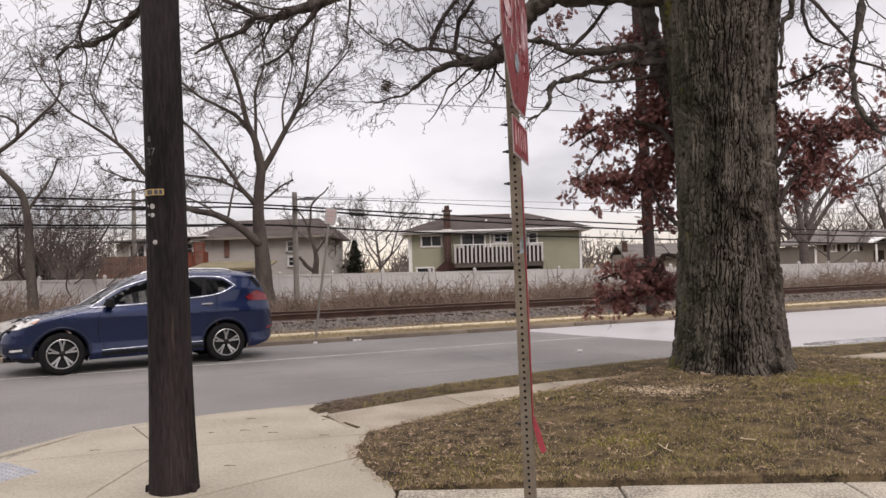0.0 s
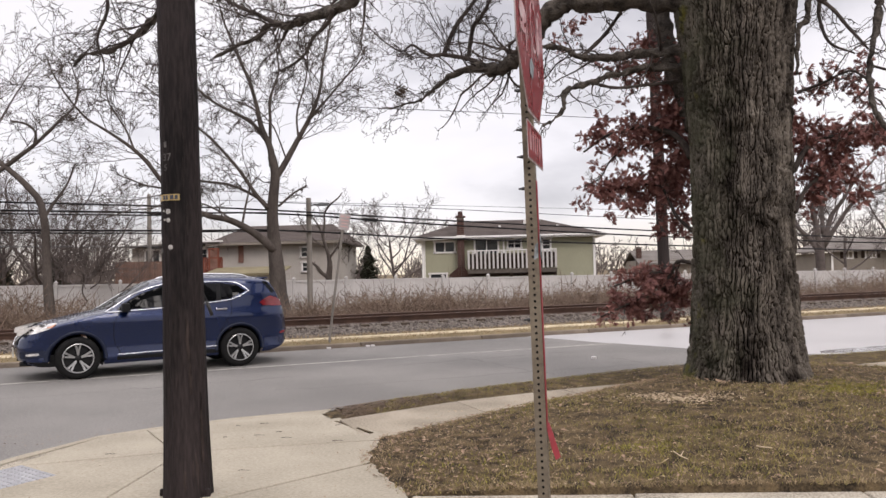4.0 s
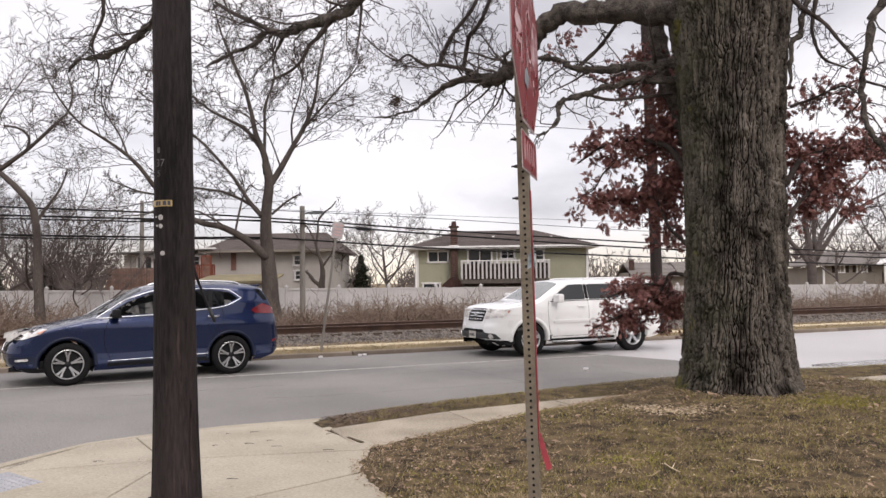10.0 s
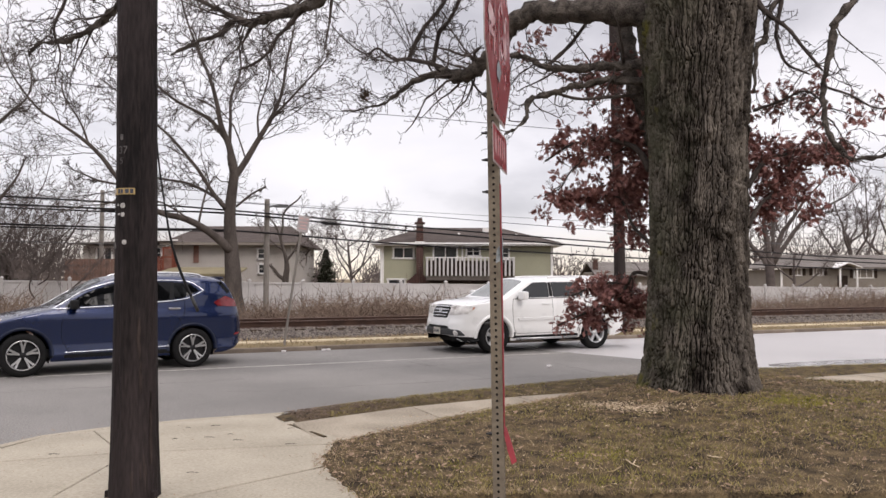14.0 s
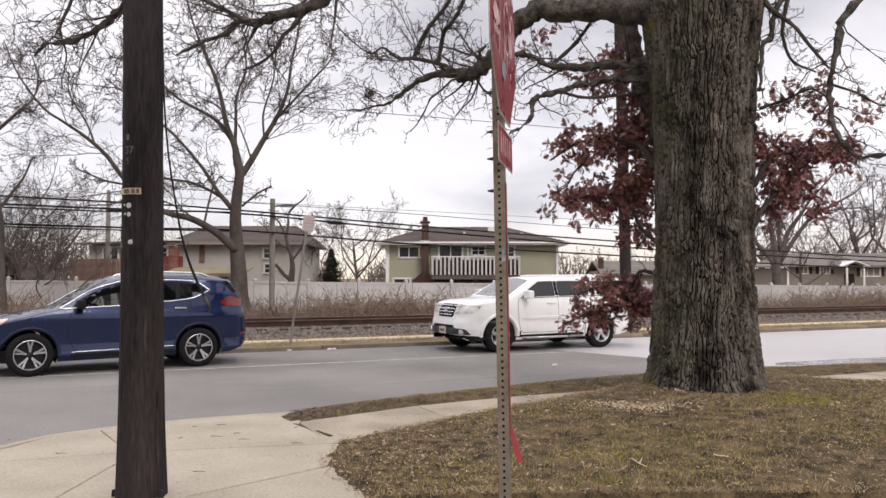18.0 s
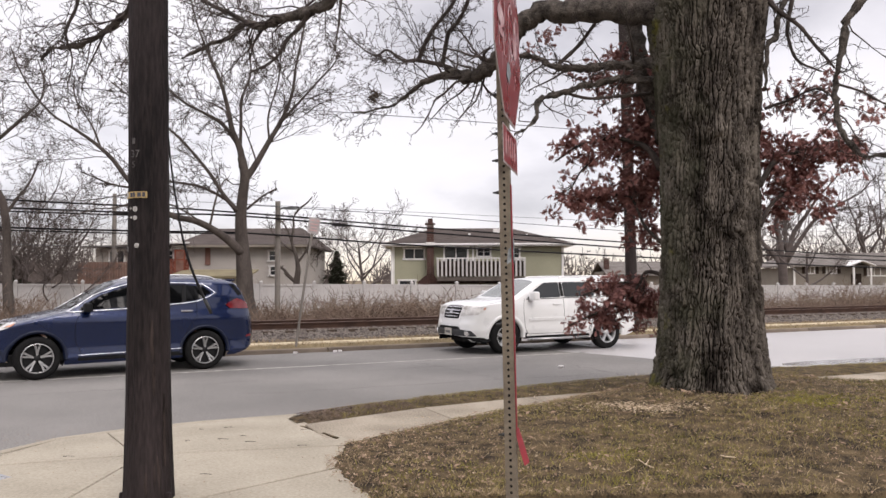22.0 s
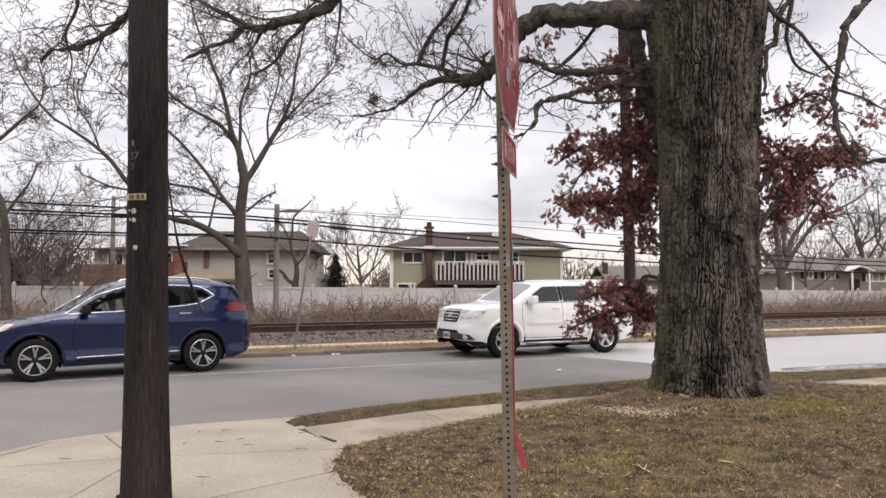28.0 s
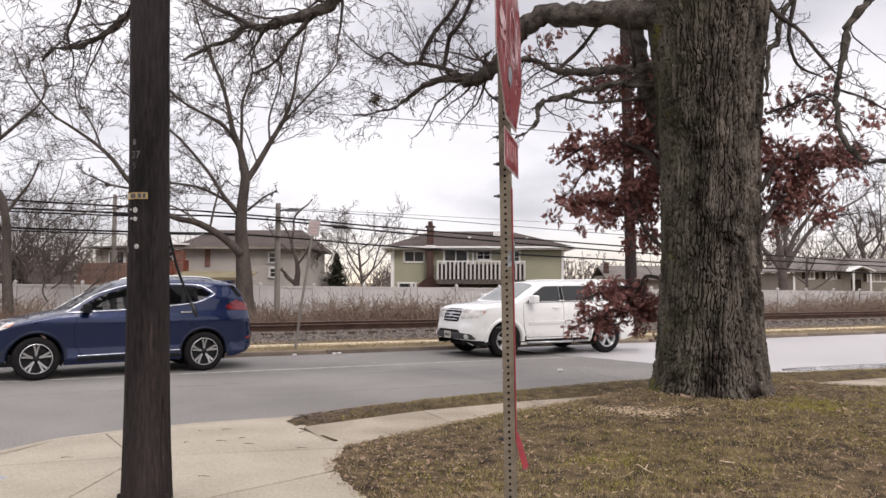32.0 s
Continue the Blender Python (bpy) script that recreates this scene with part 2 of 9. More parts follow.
siding_green = mat("green_siding", (0.335, 0.325, 0.235), 0.6, (0.285, 0.278, 0.20), 0.8, 10, 0.9, 0.0, per_object=0.3)
siding_cream = mat("cream_stucco", (0.46, 0.425, 0.39), 0.8, (0.36, 0.33, 0.30), 0.8, 14, 0.9, 0.1)
siding_taupe = mat("taupe_siding", (0.25, 0.22, 0.185), 0.7, (0.195, 0.17, 0.145), 0.8, 10, 0.9, 0.0)
shingle_brown = mat("brown_shingle", (0.115, 0.095, 0.086), 0.9, (0.068, 0.055, 0.051), 1.2, 14, 0.8, 0.3, per_object=0.3)
shingle_grey = mat("grey_shingle", (0.20, 0.18, 0.165), 0.9, (0.13, 0.115, 0.105), 1.2, 14, 0.8, 0.3, per_object=0.3)
brick_mat = mat("dark_brick", (0.095, 0.053, 0.044), 0.9, (0.045, 0.028, 0.026), 4, 25, 0.8, 0.3, per_object=0.5)
mortar_mat = mat("mortar", (0.20, 0.17, 0.15), 0.9, None, 4, 25, 0.8, 0.2)
red_wood = mat("red_stained_wood", (0.20, 0.062, 0.04), 0.8, (0.10, 0.035, 0.026), 3, 25, 0.8, 0.2, per_object=0.4)
brown_wood = mat("brown_deck_wood", (0.185, 0.115, 0.092), 0.85, (0.11, 0.07, 0.056), 3, 25, 0.8, 0.2, per_object=0.4)
grey_wood = mat("grey_deck_wood", (0.13, 0.11, 0.098), 0.85, (0.07, 0.058, 0.05), 3, 25, 0.8, 0.2)
dark_wood = mat("dark_wood", (0.05, 0.035, 0.028), 0.85, None, 3, 25, 0.8, 0.2)
shed_roof_mat = mat("mossy_shed_roof", (0.23, 0.20, 0.12), 0.9, (0.15, 0.125, 0.085), 1.5, 14, 0.8, 0.2)
steel_galv = mat("galvanised_steel", (0.42, 0.385, 0.335), 0.55, (0.27, 0.24, 0.20), 5, 60, 0.8, 0.1, metal=0.35)
steel_dark = mat("dark_steel", (0.06, 0.06, 0.06), 0.5, None, 5, 60, 0.8, 0.0, metal=0.6)
steel_bolt = mat("bright_bolt", (0.55, 0.55, 0.55), 0.35, (0.3, 0.3, 0.3), 5, 60, 0.8, 0.0, metal=0.9)
hole_mat = mat("hole_shadow", (0.012, 0.011, 0.010), 0.9, None, 5, 60, 0.8, 0.0)
cable_mat = mat("black_cable", (0.018, 0.017, 0.018), 0.6, None, 5, 60, 0.8, 0.0)
cable_grey = mat("grey_cable", (0.11, 0.115, 0.125), 0.6, None, 5, 60, 0.8, 0.0)
sign_red = mat("red_sign_sheet", (0.33, 0.026, 0.036), 0.28, (0.22, 0.016, 0.022), 3.0, 30, 0.8, 0.0, spec=0.6, coat=0.4)
sign_white = mat("white_sign_sheet", (0.75, 0.72, 0.72), 0.35, (0.60, 0.56, 0.55), 3.0, 30, 0.8, 0.0, spec=0.5)
sticker_grey = mat("torn_sticker", (0.30, 0.33, 0.34), 0.5, (0.10, 0.11, 0.12), 25, 60, 0.6, 0.0)
tape_red = mat("red_plastic_strip", (0.34, 0.028, 0.042), 0.4, (0.20, 0.035, 0.04), 3.0, 30, 0.8, 0.0, spec=0.4)
tag_yellow = mat("yellow_tag", (0.46, 0.33, 0.14), 0.5, (0.26, 0.18, 0.08), 12, 60, 0.8, 0.0)
tag_white = mat("white_tag", (0.50, 0.48, 0.46), 0.5, (0.22, 0.21, 0.20), 40, 90, 0.8, 0.0)
tactile_mat = mat("grey_tactile_paving", (0.36, 0.36, 0.37), 0.8, (0.24, 0.24, 0.25), 4, 60, 0.8, 0.1)
window_dark = mat("dark_window_glass", (0.035, 0.038, 0.042), 0.06, (0.02, 0.022, 0.025), 1, 6, 0.8, 0.0, spec=0.6, rough_var=0.0)
blue_paint = paint("blue_car_paint", (0.0020, 0.0115, 0.058), 0.26, 0.50, 0.8, 0.4, 1)
white_paint = paint("white_car_paint", (0.74, 0.735, 0.72), 0.28, 0.0, 0.8, 0.5)
car_glass = mat("tinted_car_glass", (0.004, 0.0043, 0.0047), 0.02, (0.003, 0.0032, 0.0035), 1, 6, 0.8, 0.0, spec=0.16, rough_var=0.0)
side_glass = mat("grey_car_glass", (0.020, 0.022, 0.023), 0.02, (0.014, 0.016, 0.017), 1, 6, 0.8, 0.0, spec=0.5, rough_var=0.0)
screen_glass = mat("windscreen_glass", (0.15, 0.162, 0.155), 0.05, (0.10, 0.11, 0.105), 1, 6, 0.8, 0.0, spec=0.6, coat=0.2, rough_var=0.0)
rubber = mat("tyre_rubber", (0.010, 0.010, 0.0105), 0.75, (0.016, 0.0155, 0.015), 6, 50, 0.8, 0.2, spec=0.2)
black_plastic = mat("black_trim_plastic", (0.010, 0.010, 0.011), 0.6, (0.015, 0.015, 0.015), 6, 60, 0.8, 0.1, spec=0.3)
chrome = mat("chrome", (0.78, 0.78, 0.79), 0.14, (0.7, 0.7, 0.7), 6, 60, 0.8, 0.0, metal=1.0)
alloy = mat("machined_alloy", (0.55, 0.55, 0.55), 0.30, (0.40, 0.40, 0.40), 6, 60, 0.8, 0.0, metal=0.85)
alloy_dark = mat("dark_alloy", (0.012, 0.012, 0.013), 0.5, None, 6, 60, 0.8, 0.0, metal=0.2)
lamp_red = mat("red_tail_lens", (0.23, 0.018, 0.024), 0.12, (0.10, 0.008, 0.012), 3, 20, 0.8, 0.0, coat=0.8)
lamp_clear = mat("clear_lamp_lens", (0.72, 0.70, 0.67), 0.10, (0.40, 0.38, 0.36), 7, 30, 0.7, 0.0, coat=0.8)
lamp_amber = mat("amber_lens", (0.55, 0.24, 0.14), 0.15, None, 9, 30, 0.8, 0.0, coat=0.8)
plate_mat = mat("pale_number_plate", (0.55, 0.53, 0.48), 0.4, (0.40, 0.36, 0.30), 9, 30, 0.8, 0.0)
bar_dark = mat("dark_print", (0.05, 0.055, 0.075), 0.5, None, 9, 30, 0.8, 0.0)
sign_lamp = mat("grey_lamp_housing", (0.16, 0.165, 0.17), 0.5, None, 9, 30, 0.8, 0.0, metal=0.4)

# ---- building blocks ----


def obj(name, verts, faces, material, parent=None, label="", smooth=False):
    me = bpy.data.meshes.new(name)
    me.from_pydata(verts.tolist() if isinstance(verts, np.ndarray) else [tuple(v) for v in verts], [], faces)
    if smooth:
        me.shade_smooth()
    me.materials.append(material)
    ob = new(name, me)
    if parent:
        ob.parent = parent
    if label:
        ob["label"] = label
    return ob


def part(name, bm, material, parent=None, label="", smooth=False):
    me = bpy.data.meshes.new(name)
    bm.to_mesh(me)
    bm.free()
    if smooth:
        me.shade_smooth()
    me.materials.append(material)
    ob = new(name, me)
    if parent:
        ob.parent = parent
    if label:
        ob["label"] = label
    return ob


def thing(name, m, label, category, group="", kind=""):
    """An empty at a thing's base that carries its parts."""
    ob = new(name)
    ob.matrix_world = m
    ob.empty_display_size = 0.2
    return tagged(ob, label, category, group, kind)


def box(bm, cx, cy, cz, sx, sy, sz, bevel=0.0, turn=None):
    """Adds a box of that centre and size; turn is a 4x4 matrix applied to it."""
    r = bmesh.ops.create_cube(bm, size=1.0, matrix=Matrix.Translation((cx, cy, cz)) @ Matrix.Diagonal((sx, sy, sz, 1)))
    if bevel:
        edges = list({e for v in r["verts"] for e in v.link_edges})
        got = bmesh.ops.bevel(bm, geom=edges, offset=bevel, segments=2, affect="EDGES", profile=0.6)
        verts = list({v for f in got["faces"] for v in f.verts} | {v for v in r["verts"] if v.is_valid})
    else:
        verts = r["verts"]
    if turn is not None:
        bmesh.ops.transform(bm, matrix=turn, verts=verts)
    return verts


def box_part(name, c, s, material, parent=None, label="", bevel=0.0):
    bm = bmesh.new()
    box(bm, *c, *s, bevel)
    return part(name, bm, material, parent, label)


def prism(name, poly, z0, z1, material, parent=None, label="", bevel=0.0):
    """A flat slab over a plan outline; z1 may be a function of x, y."""
    n = len(poly)
    top = z1 if callable(z1) else (lambda x, y: z1)
    area = sum(poly[i][0] * poly[(i + 1) % n][1] - poly[(i + 1) % n][0] * poly[i][1] for i in range(n))
    if area < 0:
        poly = poly[::-1]
    bm = bmesh.new()
    lo = [bm.verts.new((x, y, z0)) for x, y in poly]
    hi = [bm.verts.new((x, y, top(x, y))) for x, y in poly]
    bm.faces.new(hi)
    for i in range(n):
        j = (i + 1) % n
        bm.faces.new((lo[i], lo[j], hi[j], hi[i]))
    if bevel:
        edges = [e for e in bm.edges if e.verts[0] in hi and e.verts[1] in hi]
        bmesh.ops.bevel(bm, geom=edges, offset=bevel, segments=1, affect="EDGES")
    return part(name, bm, material, parent, label)


def tubes(paths, sides=6):
    """Vertices and faces of tapered tubes: each path is (points n x 3, radii n)."""
    groups = {}
    for pts, rad in paths:
        groups.setdefault(len(pts), []).append((pts, rad))
    V, F, base = [], [], 0
    ang = np.linspace(0, 2 * np.pi, sides, endpoint=False)
    ca, sa = np.cos(ang)[None, None, :, None], np.sin(ang)[None, None, :, None]
    k = np.arange(sides)
    k2 = (k + 1) % sides
    for n, items in groups.items():
        P = np.array([i[0] for i in items], float)
        R = np.array([i[1] for i in items], float)
        m = len(items)
        tan = np.gradient(P, axis=1)
        tan /= np.linalg.norm(tan, axis=2, keepdims=True) + 1e-9
        steep = np.abs(tan[:, :1, 2:]) < 0.8
        ref = np.where(steep, np.array([0.31, 0.23, 0.92]), np.array([0.95, 0.2, 0.1]))
        ref = np.broadcast_to(ref, tan.shape)
        a = np.cross(tan, ref)
        a /= np.linalg.norm(a, axis=2, keepdims=True) + 1e-9
        b = np.cross(tan, a)
        ring = P[:, :, None, :] + R[:, :, None, None] * (a[:, :, None, :] * ca + b[:, :, None, :] * sa)
        V.append(ring.reshape(-1, 3))
        start = base + np.arange(m)[:, None, None] * (n * sides) + np.arange(n - 1)[None, :, None] * sides
        quads = np.stack([start + k, start + k2, start + sides + k2, start + sides + k], -1).reshape(-1, 4)
        F += quads.tolist()
        caps = base + np.arange(m)[:, None] * (n * sides) + (n - 1) * sides + k[None, :]
        F += caps.tolist()
        F += (base + np.arange(m)[:, None] * (n * sides) + k[None, ::-1]).tolist()
        base += m * n * sides
    return np.concatenate(V), F


def smooth_path(pts, n):
    """A Catmull-Rom curve through the given points (any number of columns)."""
    p = np.asarray(pts, float)
    p = np.vstack([2 * p[0] - p[1], p, 2 * p[-1] - p[-2]])
    out = []
    segs = len(p) - 3
    for t in np.linspace(0, segs - 1e-6, n):
        i = int(t)
        u = t - i
        a, b, c, d = p[i:i + 4]
        out.append(0.5 * ((2 * b) + (c - a) * u + (2 * a - 5 * b + 4 * c - d) * u * u + (3 * b - a - 3 * c + d) * u ** 3))
    return np.array(out)


def unit(v):
    return v / (math.sqrt(v[0] * v[0] + v[1] * v[1] + v[2] * v[2]) + 1e-9)


def cross3(a, b):
    return np.array((a[1] * b[2] - a[2] * b[1], a[2] * b[0] - a[0] * b[2], a[0] * b[1] - a[1] * b[0]))


def crooked(rng, p0, d, L, m, wiggle, rise):
    """A wandering line of m steps from p0."""
    step = rng.normal(size=(m, 3)) * wiggle
    step[:, 2] += rise * 0.3
    dirs = d + np.cumsum(step, axis=0)
    dirs /= np.sqrt((dirs * dirs).sum(1))[:, None] + 1e-9
    out = np.empty((m + 1, 3))
    out[0] = p0
    out[1:] = p0 + np.cumsum(dirs, axis=0) * (L / m)
    return out


def grow(rng, out, pts, rad, level, top, kids, ratio, spread, wiggle, rise, tip=0.004, first=0.2, thin=(0.24, 0.5), m=6):
    """Adds a limb and, along it, ever finer crooked branches."""
    out.setdefault(level, []).append((pts, rad))
    if level >= top:
        return
    length = float(np.sqrt((np.diff(pts, axis=0) ** 2).sum(1)).sum())
    n = max(2, int(kids[level] * rng.uniform(0.8, 1.25)))
    for i in range(n):
        t = first + (1 - first) * (i + rng.uniform(0.1, 0.9)) / n
        f = t * (len(pts) - 1)
        k = min(int(f), len(pts) - 2)
        u = f - k
        p0 = pts[k] * (1 - u) + pts[k + 1] * u
        r0 = max((rad[k] * (1 - u) + rad[k + 1] * u) * rng.uniform(*thin), tip * 1.15)
        tang = unit(pts[k + 1] - pts[k])
        side = unit(cross3(tang, rng.normal(size=3)))
        d = unit(tang * rng.uniform(0.4, 1.0) + side * spread * rng.uniform(0.6, 1.2) + np.array((0, 0, rise)))
        L = length * ratio * rng.uniform(0.5, 1.2) * (1.15 - 0.55 * t)
        q = crooked(rng, p0, d, L, m if level < 2 else 4, wiggle, rise)
        rr = np.linspace(r0, max(tip * 0.7, r0 * 0.25), len(q))
        grow(rng, out, q, rr, level + 1, top, kids, ratio, spread, wiggle, rise, tip, first, thin, m)


# ---- plan: the road runs at 25 degrees to the first line of sight ----
TURN = radians(25)
RU, RV = Vector((math.cos(TURN), math.sin(TURN))), Vector((-math.sin(TURN), math.cos(TURN)))


def road_xy(s, n):
    """Metres along and across the road, as x, y."""
    p = RU * s + RV * n
    return p.x, p.y


def road_pose(s, n, z=0.0, turn=0.0):
    x, y = road_xy(s, n)
    return pose(x, y, z, 0, 0, 25 + turn)


def road_quad(s0, s1, n0, n1):
    return [road_xy(s0, n0), road_xy(s1, n0), road_xy(s1, n1), road_xy(s0, n1)]


FENCE_N = 35.4
YARD_Z = -0.35


def ground_z(s, n):
    if n < 17.3:
        return -0.06
    if n < 18.4:
        return 0.03
    if n < 24.5:
        return 0.10
    t = min(1.0, (n - 24.5) / 5.0)
    return 0.10 + (YARD_Z - 0.10) * t


def build_ground():
    S = [-900, -300, -120, -60, -30, -15, 0, 8, 15, 25, 40, 70, 120, 300, 900]
    N = [-600, -200, -60, -20, 0, 9, 17.29, 17.31, 18.39, 18.5, 20, 24.5, 26, 27.5, 29.5, 33, 40, 60, 100, 200, 500, 1500]
    V, F = [], []
    for n in N:
        for s in S:
            x, y = road_xy(s, n)
            V.append((x, y, ground_z(s, n)))
    w = len(S)
    for i in range(len(N) - 1):
        for j in range(w - 1):
            F.append((i * w + j, i * w + j + 1, (i + 1) * w + j + 1, (i + 1) * w + j))
    tagged(obj("ground", V, F, dry_ground), "dry brown winter ground reaching the horizon", "ground", kind="structure")


build_ground()
road = prism("road", road_quad(-90, 160, -30, 17.3), -0.05, 0.0, asphalt)
tagged(road, "worn grey asphalt road and side street", "road", kind="structure")
conc = prism("road_concrete", [road_xy(s, n) for s, n in ((9.2, 17.28), (9.7, 15.0), (10.4, 12.8), (11.0, 11.2), (12.0, 10.2), (20, 9.6), (160, 9.6), (160, 17.28))], -0.04, 0.004, wet_concrete)
tagged(conc, "pale damp concrete road surface", "road", kind="structure")
puddle = prism("puddle", [road_xy(s, n) for s, n in ((11.8, 10.75), (12.3, 10.42), (13.2, 10.12), (15, 9.85), (19, 9.75), (19, 10.3), (15.5, 10.75), (13.9, 11.0), (12.6, 11.02), (12.0, 10.95))], -0.03, 0.009, puddle_mat)
tagged(puddle, "shallow puddle at the road's edge", "puddle", kind="structure")
stripe = prism("road_marking", road_quad(-30, 10.0, 14.52, 14.60), -0.02, 0.004, white_line)
tagged(stripe, "worn white painted line along the road", "road marking", kind="structure")


def build_cracks():
    """Fine crooked cracks in the old asphalt."""
    rng = np.random.default_rng(17)
    paths = []
    for s0, n0, ds, dn, k in ((-3.0, 12.6, 5.5, 0.3, 24), (2.0, 11.4, 6.0, -0.2, 26), (-6.0, 10.4, 4.0, 0.5, 20), (4.5, 13.4, 3.5, 0.2, 18), (0.5, 9.9, 0.5, 3.6, 18), (6.2, 11.0, -0.3, 3.2, 16), (-2.5, 9.6, 0.3, 2.6, 14), (8.2, 10.8, 0.2, 2.2, 12)):
        pts = []
        for i in range(k):
            t = i / (k - 1)
            x, y = road_xy(s0 + ds * t + rng.normal(0, 0.05), n0 + dn * t + rng.normal(0, 0.05))
            pts.append((x, y, 0.0005))
        paths.append((np.array(pts), rng.uniform(0.003, 0.006, k)))
    V, F = tubes(paths, 5)
    V = V * np.array([1, 1, 0.25])
    tagged(obj("road_cracks", V, F, crack_mat), "dark crooked cracks in the asphalt", "road cracks", kind="structure")


crack_mat = mat("cracked_asphalt", (0.075, 0.070, 0.066), 0.9, (0.04, 0.037, 0.035), 6, 40, 0.8, 0.2)
build_cracks()


def build_far_kerb():
    kerb = thing("kerb", road_pose(0, 17.3), "dark weathered concrete kerb along the road", "kerb", kind="structure")
    bm = bmesh.new()
    box(bm, 0, 0, 0, 3.02, 0.16, 0.22, 0.02)
    me = bpy.data.meshes.new("kerb_stone")
    bm.to_mesh(me)
    bm.free()
    me.materials.append(kerb_mat)
    for i in range(-9, 28):
        k = new("kerb_stone", me)
        k.parent = kerb
        k.location = (i * 3.05 + 0.3, 0.08, -0.015)
        k.rotation_euler = (0, radians(random.uniform(-0.25, 0.25)), 0)
    strip = prism("verge_strip", road_quad(-40, 90, 17.95, 18.35), 0.05, 0.17, pale_strip, None, "", 0.03)
    tagged(strip, "pale sandy concrete edging between dry grass", "edging", kind="structure")
    rows = ((17.46, 0.085), (17.62, 0.11), (17.95, 0.14), (18.4, 0.145), (19.0, 0.15), (19.9, 0.13))
    V, F = [], []
    S = np.linspace(-60, 120, 241)
    for s in S:
        for k, (n, z) in enumerate(rows):
            x, y = road_xy(s, n + (0.03 * noise.noise((s * 2.1, k, 0)) if k else 0))
            V.append((x, y, z + 0.014 * noise.noise((s * 1.7, k * 2.3, 1))))
    w = len(rows)
    F = [(j * w + i, (j + 1) * w + i, (j + 1) * w + i + 1, j * w + i + 1) for j in range(len(S) - 1) for i in range(w - 1)]
    tagged(obj("verge", V, F, verge_mat, smooth=True), "verge of short dry winter grass", "verge", kind="structure")
    # scraps of litter in the gutter
    for s, n in ((5.0, 17.15), (5.12, 17.18), (4.1, 17.2), (6.9, 12.6), (7.9, 12.3), (9.1, 11.1)):
        x, y = road_xy(s, n)
        bm = bmesh.new()
        box(bm, x, y, 0.022, 0.09, 0.06, 0.04, 0.012)
        tagged(part("paper_scrap", bm, sign_white), "crumpled scrap of white paper on the road", "litter", "scraps on the road")


build_far_kerb()


# ---- railway ----


def build_railway():
    prof = [(18.75, 0.10), (19.1, 0.20), (19.55, 0.34), (22.0, 0.34), (23.0, 0.05)]
    S = np.linspace(-60, 120, 181)
    V, F = [], []
    for s in S:
        for i, (n, z) in enumerate(prof):
            x, y = road_xy(s, n + noise.noise((s * 0.6, i * 3.1, 0)) * 0.12)
            V.append((x, y, z + noise.noise((s * 0.9, i * 7.3, 2)) * 0.03))
    w = len(prof)
    for j in range(len(S) - 1):
        for i in range(w - 1):
            F.append((j * w + i, (j + 1) * w + i, (j + 1) * w + i + 1, j * w + i + 1))
    tagged(obj("ballast_bed", V, F, ballast_mat), "grey-brown stone ballast bed of a railway", "ballast", kind="structure")
    # loose stones on the bank
    rng = np.random.default_rng(4)
    oct_v = np.array([(1, 0, 0), (-1, 0, 0), (0, 1, 0), (0, -1, 0), (0, 0, 1), (0, 0, -1)], float)
    oct_f = np.array([(0, 2, 4), (2, 1, 4), (1, 3, 4), (3, 0, 4), (2, 0, 5), (1, 2, 5), (3, 1, 5), (0, 3, 5)])
    cnt = 26000
    s = rng.uniform(-12, 46, cnt)
    n = rng.uniform(18.75, 20.1, cnt)
    z = np.interp(n, [p[0] for p in prof], [p[1] for p in prof])
    x = RU.x * s + RV.x * n
    y = RU.y * s + RV.y * n
    size = rng.uniform(0.022, 0.055, cnt)
    V = oct_v[None] * size[:, None, None] * rng.uniform(0.6, 1.2, (cnt, 6, 1)) * np.array([1, 1, 0.75])
    ang = rng.uniform(0, 6.28, cnt)
    c, q = np.cos(ang), np.sin(ang)
    V = np.stack([V[..., 0] * c[:, None] - V[..., 1] * q[:, None], V[..., 0] * q[:, None] + V[..., 1] * c[:, None], V[..., 2]], -1)
    V = V + np.stack([x, y, z + 0.01], -1)[:, None, :]
    F = (oct_f[None] + (np.arange(cnt) * 6)[:, None, None]).reshape(-1, 3)
    tagged(obj("ballast_stones", V.reshape(-1, 3), F.tolist(), ballast_mat), "loose grey-brown ballast stones beside the track", "stones", kind="stuff")
    track = thing("railway_track", road_pose(0, 20.72, 0.34), "single railway track with rusty rails on old sleepers", "railway track", kind="structure")
    prof_r = [(-0.07, 0), (0.07, 0), (0.07, 0.012), (0.012, 0.03), (0.012, 0.12), (0.036, 0.13), (0.036, 0.165), (-0.036, 0.165), (-0.036, 0.13), (-0.012, 0.12), (-0.012, 0.03), (-0.07, 0.012)]
    for side in (-0.72, 0.72):
        V = [(s0, side + a, 0.02 + b) for s0 in (-60, 120) for a, b in prof_r]
        k = len(prof_r)
        F = [(i, (i + 1) % k, k + (i + 1) % k, k + i) for i in range(k)]
        obj("rail", V, F, rail_mat, track, "rusty steel rail")
        box_part("rail_head", (30, side, 0.187), (180, 0.06, 0.006), rail_top_mat, track, "worn shiny running surface")
    bm = bmesh.new()
    box(bm, 0, 0, -0.06, 0.23, 2.6, 0.16, 0.015)
    me = bpy.data.meshes.new("sleeper")
    bm.to_mesh(me)
    bm.free()
    me.materials.append(tie_mat)
    for i in range(110):
        sl = new("sleeper", me)
        sl.parent = track
        sl.location = (-12 + i * 0.55, random.uniform(-0.03, 0.03), 0)


build_railway()

# ---- white fence beyond the track ----


